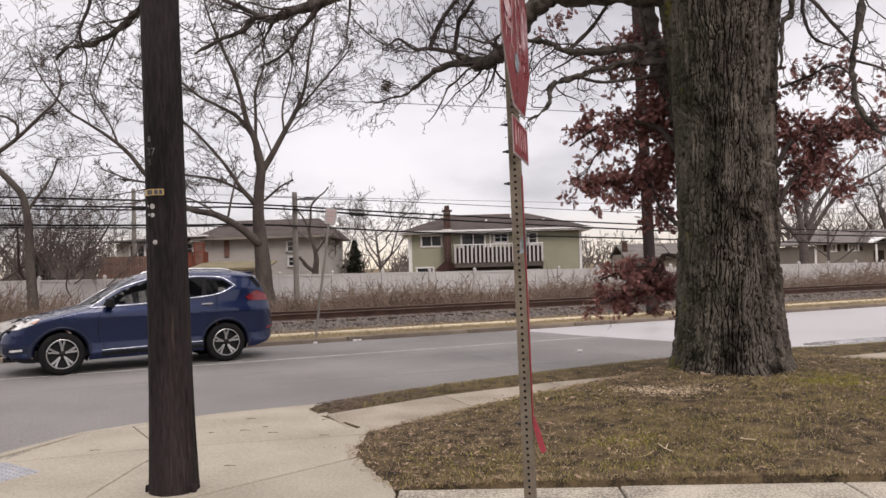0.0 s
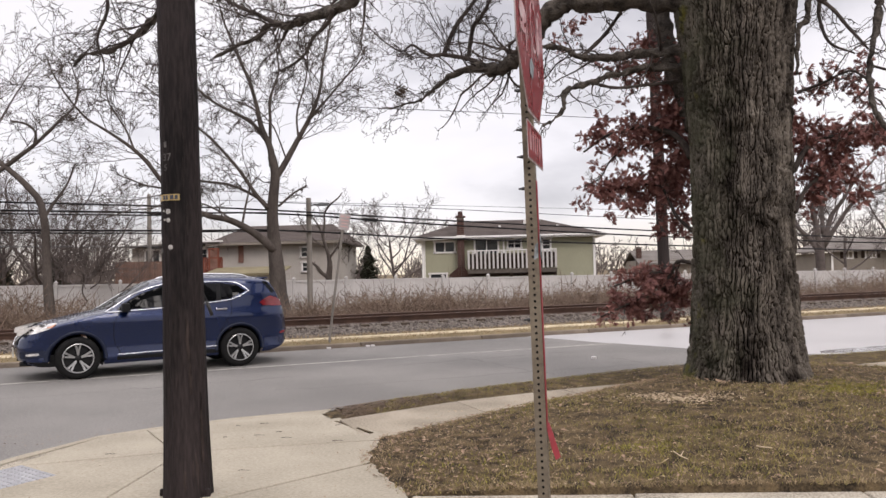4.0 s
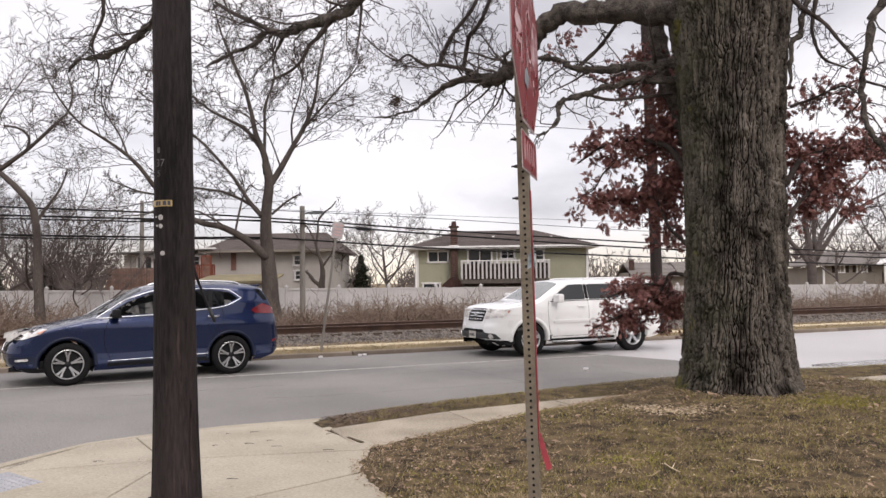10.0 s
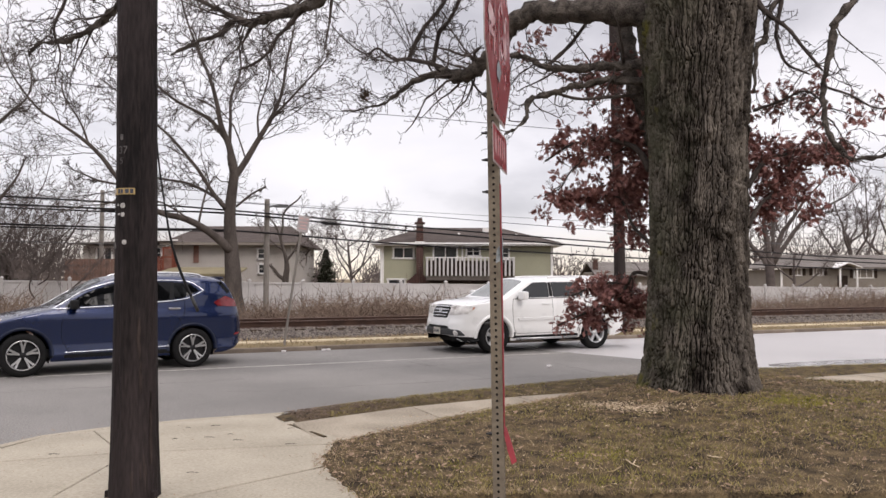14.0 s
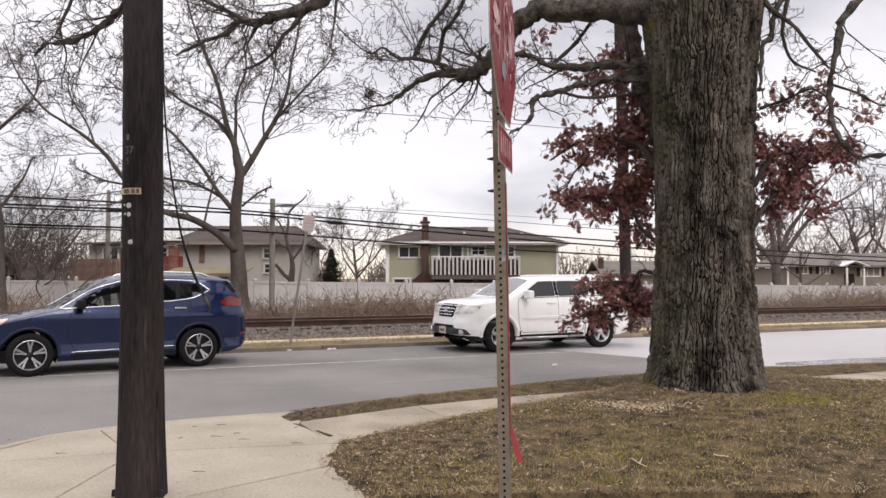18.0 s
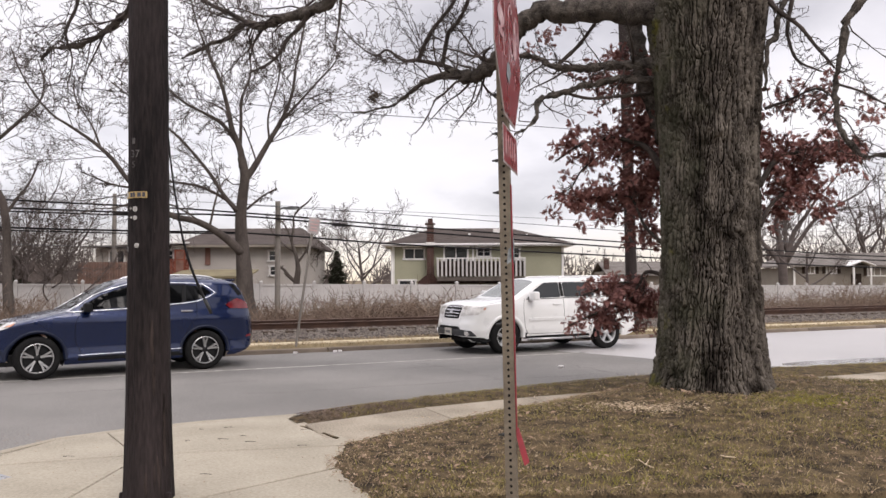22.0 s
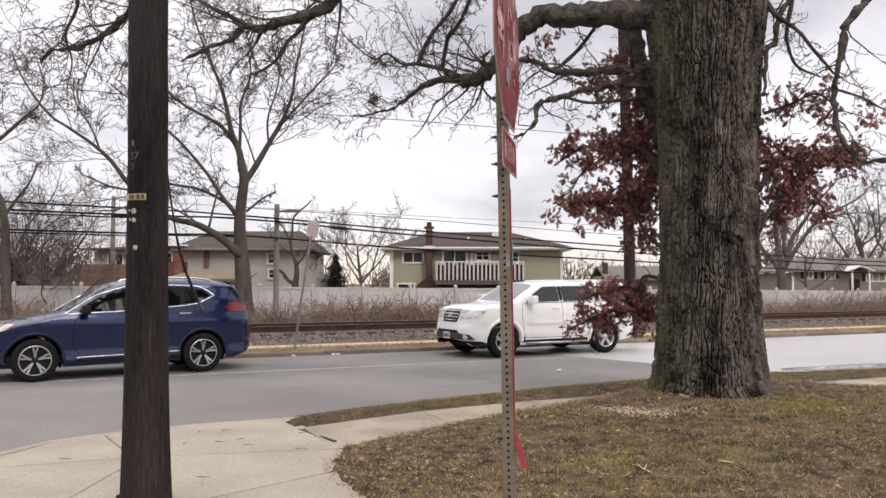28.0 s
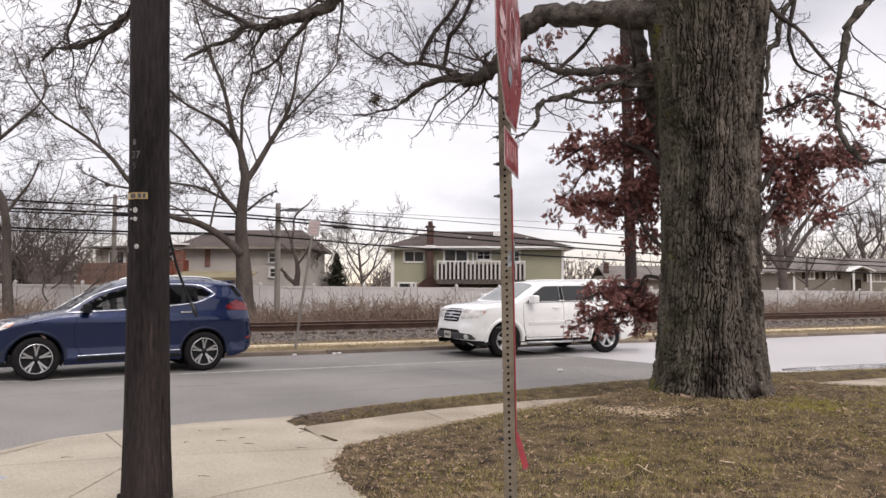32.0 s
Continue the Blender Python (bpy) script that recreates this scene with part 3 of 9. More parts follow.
def build_fence():
    fence = thing("vinyl_fence", road_pose(0, FENCE_N, 0), "long white vinyl privacy fence with capped posts", "fence")
    bm = bmesh.new()
    box(bm, 0, 0, 0.93, 0.127, 0.127, 1.86, 0.008)
    post = bpy.data.meshes.new("post")
    bm.to_mesh(post)
    bm.free()
    bm = bmesh.new()
    box(bm, 0, 0, 1.875, 0.155, 0.155, 0.03, 0.006)
    bmesh.ops.create_cone(bm, segments=4, radius1=0.10, radius2=0.0, depth=0.07, cap_ends=True, matrix=Matrix.Translation((0, 0, 1.925)) @ Matrix.Rotation(radians(45), 4, "Z"))
    cap = bpy.data.meshes.new("post_cap")
    bm.to_mesh(cap)
    bm.free()
    # one grooved sheet between two posts
    bm = bmesh.new()
    lo, hi = [], []
    for i in range(12):
        for x, y in ((0.075 + i * 0.191, -0.011), (0.075 + i * 0.191 + 0.180, -0.011), (0.075 + i * 0.191 + 0.182, 0.0), (0.075 + i * 0.191 + 0.189, 0.0)):
            lo.append(bm.verts.new((x, y, 0.12)))
            hi.append(bm.verts.new((x, y, 1.72)))
    for i in range(len(lo) - 1):
        bm.faces.new((lo[i], lo[i + 1], hi[i + 1], hi[i]))
    back = [bm.verts.new((p.co.x, 0.011, p.co.z)) for p in (lo[0], lo[-1], hi[-1], hi[0])]
    bm.faces.new(back[::-1])
    bm.faces.new((lo[0], hi[0], back[3], back[0]))
    bm.faces.new((lo[-1], back[1], back[2], hi[-1]))
    panel = bpy.data.meshes.new("panel")
    bm.to_mesh(panel)
    bm.free()
    rails = []
    for nm, z, h in (("top_rail", 1.74, 0.09), ("bottom_rail", 0.12, 0.15)):
        bm = bmesh.new()
        box(bm, 1.22, 0, z, 2.32, 0.05, h, 0.006)
        me = bpy.data.meshes.new(nm)
        bm.to_mesh(me)
        bm.free()
        rails.append(me)
    for me in (post, cap, panel, *rails):
        me.materials.append(vinyl_white)
    for i in range(-14, 30):
        s = 9.3 + i * 2.44
        z = YARD_Z - 0.008 * (s - 10)
        for me in (post, cap, panel, *rails):
            o = new(me.name, me)
            o.parent = fence
            o.location = (s, random.uniform(-0.01, 0.01), z + random.uniform(-0.012, 0.012))
            o.rotation_euler = (radians(random.uniform(-0.5, 0.5)), radians(0.45 + random.uniform(-0.2, 0.2)), 0)


build_fence()

# ---- houses ----


def clapboard(name, w, h, openings, material, parent, at, turn=0.0, course=0.115, label=""):
    """A wall of lapped boards in its own plane, with openings left out; at is its lower left corner."""
    bm = bmesh.new()
    rows = int(round(h / course))
    for i in range(rows):
        z0, z1 = i * course, (i + 1) * course
        spans = [(0.0, w)]
        for (a, b, c, d) in openings:
            if c < z1 - 0.01 and d > z0 + 0.01:
                out = []
                for p, q in spans:
                    if b <= p or a >= q:
                        out.append((p, q))
                        continue
                    if a > p:
                        out.append((p, a))
                    if b < q:
                        out.append((b, q))
                spans = out
        for p, q in spans:
            v = [bm.verts.new(t) for t in ((p, -0.028, z0), (q, -0.028, z0), (q, -0.006, z1), (p, -0.006, z1), (p, 0.02, z0), (q, 0.02, z0))]
            bm.faces.new((v[0], v[1], v[2], v[3]))
            bm.faces.new((v[4], v[5], v[1], v[0]))
    ob = tagged(part(name, bm, material, parent, label), kind="stuff")
    ob.matrix_local = pose(*at, 0, 0, turn)
    return ob


def window(parent, x0, x1, z0, z1, y, mullions=1, bars=0, blind=0.0, name="window"):
    """A window in a front wall: frame, sill, dark panes set back."""
    bm = bmesh.new()
    t = 0.095
    for c, s in ((((x0 + x1) / 2, z1), (x1 - x0 + 2 * t, t)), (((x0 + x1) / 2, z0), (x1 - x0 + 2 * t, t)), ((x0, (z0 + z1) / 2), (t, z1 - z0 + t)), ((x1, (z0 + z1) / 2), (t, z1 - z0 + t))):
        box(bm, c[0], y - 0.03, c[1], s[0], 0.09, s[1], 0.006)
    fr = part(name, bm, white_trim, parent, "white-framed window")
    n = mullions + 1
    for i in range(n):
        a = x0 + (x1 - x0) * i / n
        b = x0 + (x1 - x0) * (i + 1) / n
        box_part("pane", ((a + b) / 2, y + 0.03, (z0 + z1) / 2), (b - a - 0.03, 0.012, z1 - z0), window_dark, fr)
        if i:
            box_part("mullion", (a, y - 0.01, (z0 + z1) / 2), (0.05, 0.05, z1 - z0), white_trim, fr)
    for i in range(bars):
        box_part("glazing_bar", ((x0 + x1) / 2, y + 0.012, z0 + (z1 - z0) * (i + 1) / (bars + 1)), (x1 - x0, 0.02, 0.03), white_trim, fr)
    if blind:
        box_part("blind", ((x0 + x1) / 2, y + 0.05, z1 - blind / 2), (x1 - x0, 0.01, blind), siding_cream, fr)
    return fr


def slab_roof(name, corners, thick, material, parent, label=""):
    """A roof plane with thickness from its 3 or 4 corners."""
    bm = bmesh.new()
    lo = [bm.verts.new((x, y, z - thick)) for x, y, z in corners]
    hi = [bm.verts.new(c) for c in corners]
    bm.faces.new(hi)
    bm.faces.new(lo[::-1])
    k = len(corners)
    for i in range(k):
        j = (i + 1) % k
        bm.faces.new((lo[i], lo[j], hi[j], hi[i]))
    bmesh.ops.recalc_face_normals(bm, faces=bm.faces)
    return part(name, bm, material, parent, label)


def shingle_rows(parent, a, b, c, d, material, rows=14):
    """Lapped shingle courses on the roof plane a-b (eave) to d-c (ridge), each a strip of its own."""
    a, b, c, d = (Vector(p) for p in (a, b, c, d))
    nrm = (b - a).cross(d - a).normalized()
    for i in range(rows):
        t0, t1 = i / rows, min(1.0, (i + 1.15) / rows)
        p = [a.lerp(d, t0) + nrm * 0.035, b.lerp(c, t0) + nrm * 0.035, b.lerp(c, t1) + nrm * 0.012, a.lerp(d, t1) + nrm * 0.012]
        q = [p[0] - nrm * 0.03, p[1] - nrm * 0.03]
        obj("shingle_course", [*p, *q], [(0, 1, 2, 3), (4, 5, 1, 0)], material, parent)


def brick_stack(parent, cx, cy, w, d, z0, z1, course=0.115):
    """Chimney shaft with its own bricks in courses."""
    core = box_part("chimney", (cx, cy, (z0 + z1) / 2), (w - 0.02, d - 0.02, z1 - z0), mortar_mat, parent, "dark red brick chimney")
    bm = bmesh.new()
    box(bm, 0, 0, 0, w / 2 - 0.012, d, course - 0.016)
    me = bpy.data.meshes.new("brick")
    bm.to_mesh(me)
    bm.free()
    me.materials.append(brick_mat)
    for i in range(int((z1 - z0) / course)):
        for k in (-0.25, 0.25):
            b = new("brick", me)
            b.parent = core
            b.location = (cx + k * w, cy + (0.004 if i % 2 else -0.004), z0 + (i + 0.5) * course)
    return core


def green_house():
    h = thing("green_house", pose(0, 44, 0), "green clapboard raised house with brown hip roof and deck", "house")
    x0, x1, zb, ze = -3.46, 6.12, YARD_Z - 0.1, 3.62
    W = x1 - x0
    ops = [(-2.85, -1.70, 2.78, 3.40), (-0.58, 0.76, 1.9, 3.46), (1.28, 2.05, 2.92, 3.46), (3.20, 3.75, 2.75, 3.42), (-3.2, -2.2, 0.9, 1.62)]
    clapboard("siding", W, ze - zb, [(a - x0, b - x0, c - zb, d - zb) for a, b, c, d in ops], siding_green, h, (x0, 0, zb), label="olive green clapboard wall")
    clapboard("siding", 8.4, ze - zb, [], siding_green, h, (x1, 0, zb), 90)
    clapboard("siding", 8.4, ze - zb, [], siding_green, h, (x0, 8.4, zb), -90)
    box_part("wall", ((x0 + x1) / 2, 4.3, (zb + ze) / 2), (W - 0.2, 7.9, ze - zb - 0.05), dark_wood, h)
    for x in (x0, x1):
        box_part("corner_board", (x, -0.02, (zb + ze) / 2), (0.13, 0.09, ze - zb), white_trim, h, "white corner board")
    window(h, -2.85, -1.70, 2.78, 3.40, 0, 1)
    window(h, -0.58, 0.76, 1.85, 3.46, 0, 1, name="sliding_door")
    window(h, 1.28, 2.05, 2.92, 3.46, 0, 1, 1)
    window(h, 3.22, 3.70, 2.75, 3.42, 0, 0, 1)
    window(h, -3.15, -2.2, 0.95, 1.60, 0, 0, 1)
    box_part("trim_post", (1.06, -0.05, 2.7), (0.09, 0.06, 1.7), white_trim, h, "white upright beside the window")
    # roof: overhanging eaves, white fascia and soffit, brown shingles
    ex0, ex1, ey0, ey1, rz = -4.05, 6.72, -0.62, 9.2, 4.78
    ra, rb = (-1.3, 4.1, rz), (3.4, 4.1, rz)
    A, B, C, Dd = (ex0, ey0, ze), (ex1, ey0, ze), (ex1, ey1, ze), (ex0, ey1, ze)
    r = slab_roof("roof", [A, B, rb, ra], 0.1, shingle_brown, h, "brown shingle hip roof")
    slab_roof("roof_hip", [B, C, rb], 0.1, shingle_brown, h)
    slab_roof("roof_hip", [Dd, A, ra], 0.1, shingle_brown, h)
    slab_roof("roof_back", [C, Dd, ra, rb], 0.1, shingle_brown, h)
    shingle_rows(r, A, B, rb, ra, shingle_brown, 16)
    box_part("gutter", ((ex0 + ex1) / 2, ey0 - 0.05, ze - 0.02), (ex1 - ex0 + 0.1, 0.11, 0.10), white_trim, h, "white gutter", 0.02)
    for x in (ex0, ex1):
        box_part("side_gutter", (x, (ey0 + ey1) / 2, ze - 0.03), (0.11, ey1 - ey0, 0.13), white_trim, h, "white gutter", 0.02)
    box_part("soffit", ((ex0 + ex1) / 2, 4.2, ze - 0.115), (ex1 - ex0 - 0.1, ey1 - ey0 - 0.1, 0.03), white_trim, h)
    V, F = tubes([(smooth_path([(-3.95, -0.6, ze - 0.1), (-3.75, -0.3, ze - 0.35), (-3.56, -0.08, ze - 0.5), (-3.56, -0.08, 0.2)], 10), np.full(10, 0.045))], 8)
    obj("downpipe", V, F, white_trim, h, "white downpipe")
    # chimney on the front wall, with sloping shoulders
    brick_stack(h, -1.35, -0.30, 0.40, 0.42, zb, 4.72)
    bm = bmesh.new()
    box(bm, -1.35, -0.3, 4.76, 0.56, 0.52, 0.09, 0.01)
    bmesh.ops.create_cone(bm, segments=12, radius1=0.15, radius2=0.13, depth=0.26, cap_ends=True, matrix=Matrix.Translation((-1.35, -0.3, 4.93)))
    part("chimney_pot", bm, brick_mat, h, "dark chimney cap and pot")
    box_part("flashing", (-1.35, -0.51, 3.66), (0.52, 0.03, 0.12), white_trim, h, "white flashing")
    bm = bmesh.new()
    vs = [bm.verts.new(p) for p in ((-2.05, -0.5, zb), (-0.95, -0.5, zb), (-0.95, -0.5, 1.6), (-1.2, -0.5, 1.95), (-1.5, -0.5, 1.95), (-2.05, -0.5, 1.5))]
    vb = [bm.verts.new((v.co.x, 0.0, v.co.z)) for v in vs]
    bm.faces.new(vs)
    for i in range(6):
        bm.faces.new((vs[i], vb[i], vb[(i + 1) % 6], vs[(i + 1) % 6]))
    bmesh.ops.recalc_face_normals(bm, faces=bm.faces)
    part("chimney_base", bm, brick_mat, h, "brick chimney base with sloping shoulders")
    box_part("roof_vent", (2.55, 2.7, 4.35), (0.42, 0.42, 0.62), white_trim, h, "pale chimney vent", 0.03)
    for x, z in ((0.9, 4.25), (4.3, 4.2)):
        box_part("vent_pipe", (x, 2.0, z), (0.14, 0.14, 0.2), white_trim, h)
    box_part("mast", (-2.3, 2.6, 4.5), (0.05, 0.05, 0.6), steel_dark, h)
    # deck with pale slats
    dx0, dx1, dy0, dz = -0.95, 3.85, -2.0, 1.78
    deck = box_part("deck", ((dx0 + dx1) / 2, dy0 / 2, dz - 0.12), (dx1 - dx0, -dy0, 0.22), grey_wood, h, "raised grey wooden deck")
    # added dark board that stands for the deck's shaded inside
    box_part("deck_screen", ((dx0 + dx1) / 2, dy0 + 0.12, dz + 0.42), (dx1 - dx0 - 0.1, 0.02, 0.84), dark_wood, deck, "dark board added for the shade behind the slats")
    box_part("handrail", ((dx0 + dx1) / 2, dy0, dz + 1.0), (dx1 - dx0, 0.09, 0.05), white_trim, deck, "white deck handrail")
    box_part("lower_rail", ((dx0 + dx1) / 2, dy0 + 0.02, dz + 0.1), (dx1 - dx0, 0.05, 0.09), dark_wood, deck)
    bm = bmesh.new()
    box(bm, 0, 0, 0.52, 0.10, 0.025, 1.0, 0.004)
    me = bpy.data.meshes.new("slat")
    bm.to_mesh(me)
    bm.free()
    me.materials.append(vinyl_white)
    for i in range(22):
        sl = new("slat", me)
        sl.parent = deck
        sl.location = (dx0 + 0.06 + i * (dx1 - dx0 - 0.12) / 21, dy0 - 0.02, dz)
    for i in range(8):
        for x in (dx0, dx1):
            sl = new("slat", me)
            sl.parent = deck
            sl.location = (x, dy0 + 0.15 + i * 0.25, dz)
            sl.rotation_euler = (0, 0, radians(90))
    for x in (dx0 + 0.1, 1.4, dx1 - 0.1):
        box_part("deck_post", (x, dy0 + 0.12, (zb + dz) / 2 - 0.1), (0.12, 0.12, dz - zb), dark_wood, deck)
    for i in range(4):
        box_part("joist", ((dx0 + dx1) / 2, dy0 + 0.3 + i * 0.45, dz - 0.3), (dx1 - dx0, 0.05, 0.16), dark_wood, deck)


green_house()


lattice_wood = mat("weathered_lattice", (0.22, 0.125, 0.10), 0.85, (0.13, 0.07, 0.055), 3, 25, 0.8, 0.2)


def cream_house():
    h = thing("cream_house", pose(0, 45, 0), "cream stucco house with brown roof and red wooden deck", "house")
    zb = YARD_Z - 0.1
    main = box_part("wall", (-12.3, 4.0, (zb + 3.62) / 2), (6.9, 8.0, 3.62 - zb), siding_cream, h, "cream stucco wall", 0.02)
    for z in (1.2, 2.1, 3.0):
        box_part("stucco_band", (-12.3, -0.004, z), (6.9, 0.012, 0.02), siding_cream, main)
    ze, rz = 3.66, 4.9
    A, B, C, Dd = (-16.2, -0.6, ze), (-8.4, -0.6, ze), (-8.4, 8.6, ze), (-16.2, 8.6, ze)
    ra, rb = (-15.2, 4.0, rz), (-9.6, 4.0, rz)
    r = slab_roof("roof", [A, B, rb, ra], 0.1, shingle_brown, h, "brown shingle roof")
    slab_roof("roof_hip", [B, C, rb], 0.1, shingle_brown, h)
    slab_roof("roof_hip", [Dd, A, ra], 0.1, shingle_brown, h)
    slab_roof("roof_back", [C, Dd, ra, rb], 0.1, shingle_brown, h)
    shingle_rows(r, A, B, rb, ra, shingle_brown, 14)
    box_part("fascia", (-12.3, -0.65, ze - 0.06), (7.9, 0.06, 0.14), siding_taupe, h, "tan fascia board")
    # the lower wing with a nearly flat roof
    box_part("wing_wall", (-18.5, 2.6, (zb + 3.5) / 2), (4.9, 5.2, 3.5 - zb), siding_cream, h, "grey-cream wing wall", 0.02)
    slab_roof("wing_roof", [(-21.5, -0.8, 3.62), (-15.4, -0.8, 3.80), (-15.4, 6, 3.95), (-21.5, 6, 3.75)], 0.09, shingle_grey, h, "flat grey roof with white edge")
    box_part("roof_edge", (-17.6, -0.84, 3.79), (4.9, 0.05, 0.08), white_trim, h, "white roof edge")
    window(h, -20.1, -19.2, 2.62, 3.4, -0.05, 1)
    window(h, -16.75, -16.35, 2.75, 3.4, -0.05, 0, 1)
    window(h, -10.78, -10.32, 2.75, 3.35, -0.05, 0, 1, 0.2)
    window(h, -10.72, -10.35, 1.9, 2.45, -0.05, 0, 1)
    box_part("shutter", (-14.35, -0.05, 3.02), (0.30, 0.06, 1.0), lattice_wood, h, "weathered red-brown shutter", 0.01)
    box_part("white_post", (-15.75, -0.3, 1.9), (0.16, 0.16, 3.3), white_trim, h)
    # decks
    deck = box_part("deck", (-17.6, -2.0, 1.2), (5.8, 2.4, 0.2), brown_wood, h, "raised brown wooden deck")
    bm = bmesh.new()
    box(bm, 0, 0, 0.65, 0.13, 0.025, 1.3)
    slat = bpy.data.meshes.new("slat")
    bm.to_mesh(slat)
    bm.free()
    slat.materials.append(brown_wood)
    for i in range(9, 36):
        o = new("slat", slat)
        o.parent = deck
        o.location = (-21.65 + i * 0.145, -3.2, 1.35)
    bm = bmesh.new()
    box(bm, 0, 0, 0.6, 0.09, 0.025, 1.2)
    slat2 = bpy.data.meshes.new("red_slat")
    bm.to_mesh(slat2)
    bm.free()
    slat2.materials.append(red_wood)
    for i in range(24):
        o = new("red_slat", slat2)
        o.parent = deck
        o.location = (-17.1 + i * 0.105, -2.4, 1.55)
    box_part("lattice_panel", (-15.12, -2.46, 2.62), (0.46, 0.03, 1.24), lattice_wood, deck, "weathered lattice panel in red frame")
    for x in (-15.38, -14.86):
        box_part("panel_post", (x, -2.47, 2.55), (0.08, 0.07, 1.5), red_wood, deck)
    box_part("panel_rail", (-15.12, -2.48, 3.28), (0.62, 0.06, 0.07), red_wood, deck)
    box_part("red_rail", (-15.9, -2.45, 2.78), (2.5, 0.06, 0.07), red_wood, deck, "red handrail")
    for x in (-20.3, -18.9, -17.4, -15.8, -14.7):
        box_part("deck_post", (x, -3.1, 0.4), (0.13, 0.13, 1.7), brown_wood, deck)


cream_house()


def garden_shed():
    h = thing("garden_shed", pose(-12.8, 40.6, YARD_Z), "low beige garden shed with mossy flat roof", "shed")
    box_part("wall", (0, 0.9, 1.05), (4.0, 1.8, 2.1), siding_cream, h, "beige panelled wall", 0.01)
    slab_roof("roof", [(-2.25, -0.4, 2.2), (2.1, -0.4, 2.2), (2.0, 2.1, 2.58), (-2.1, 2.1, 2.58)], 0.07, shed_roof_mat, h, "mossy green-brown roof")
    for x in (-1.95, -0.7, 0.65, 1.95):
        box_part("batten", (x, -0.02, 1.05), (0.09, 0.04, 2.1), white_trim, h)
    box_part("fascia", (-0.08, -0.43, 2.15), (4.3, 0.04, 0.12), shed_roof_mat, h)


garden_shed()


def ranch_house():
    h = thing("ranch_house", pose(0, 70, 0), "low taupe ranch house with white-trimmed windows", "house")
    zb = -0.4
    clapboard("siding", 12.5, 2.75 - zb, [], siding_taupe, h, (30.3, 0, zb), course=0.18, label="taupe siding wall")
    box_part("wall", (36.5, 4, 1.1), (12.4, 7.9, 2.9), siding_taupe, h)
    A, B, C, Dd = (29.7, -0.6, 2.75), (43.4, -0.6, 2.75), (43.4, 8.6, 2.75), (29.7, 8.6, 2.75)
    ra, rb = (32.0, 4.0, 4.0), (42, 4.0, 4.0)
    r = slab_roof("roof", [A, B, rb, ra], 0.12, shingle_grey, h, "grey-brown shingle roof")
    slab_roof("roof_hip", [Dd, A, ra], 0.12, shingle_grey, h)
    slab_roof("roof_hip", [B, C, rb], 0.12, shingle_grey, h)
    shingle_rows(r, A, B, rb, ra, shingle_grey, 12)
    for a, b, c, d, m in ((31.5, 32.2, 2.02, 2.66, 1), (33.3, 34.15, 2.02, 2.66, 2), (36.95, 38.65, 1.8, 2.62, 2), (28.0, 28.3, 2.0, 2.5, 0)):
        if a > 30:
            window(h, a, b, c, d, 0, m)
            for x in (a - 0.25, b + 0.25):
                box_part("shutter", (x, -0.04, (c + d) / 2), (0.26, 0.04, d - c), dark_wood, h)
    for x in (35.1, 36.6):
        box_part("porch_post", (x, -1.2, 1.2), (0.14, 0.14, 3.0), white_trim, h, "white porch post")
    slab_roof("porch_roof", [(34.7, -1.4, 2.75), (35.85, -1.4, 3.2), (35.85, 1.5, 3.2), (34.7, 1.5, 2.75)], 0.1, white_trim, h, "white gabled porch roof")
    slab_roof("porch_roof", [(37.0, -1.4, 2.75), (35.85, -1.4, 3.2), (35.85, 1.5, 3.2), (37.0, 1.5, 2.75)], 0.1, white_trim, h)
    box_part("corner_post", (30.4, -0.05, 1.2), (0.16, 0.1, 3.1), white_trim, h)
    box_part("front_door", (35.9, -0.03, 1.0), (0.9, 0.06, 2.0), dark_wood, h)


ranch_house()


def tan_house():
    h = thing("tan_house", pose(0, 60, 0), "tan house with grey gabled roof and brick chimney", "house")
    box_part("wall", (16.5, 3, 0.9), (9.5, 6, 2.6), siding_taupe, h, "tan wall", 0.02)
    A, B = (11.6, -0.5, 1.95), (21.8, -0.5, 1.95)
    r = slab_roof("roof", [A, B, (21.8, 3, 3.0), (11.6, 3, 3.0)], 0.1, shingle_grey, h, "grey shingle roof")
    slab_roof("roof_back", [(11.6, 6.5, 1.95), (21.8, 6.5, 1.95), (21.8, 3, 3.0), (11.6, 3, 3.0)], 0.1, shingle_grey, h)
    shingle_rows(r, A, B, (21.8, 3, 3.0), (11.6, 3, 3.0), shingle_grey, 10)
    brick_stack(h, 11.9, 1.0, 0.38, 0.4, 0, 3.15)
    bm = bmesh.new()
    box(bm, 11.9, 1.0, 3.2, 0.5, 0.5, 0.1, 0.02)
    part("chimney_cap", bm, mortar_mat, h)
    window(h, 13.5, 14.3, 1.0, 1.7, -0.05, 1)


tan_house()

# ---- poles, wires and the distant sign ----


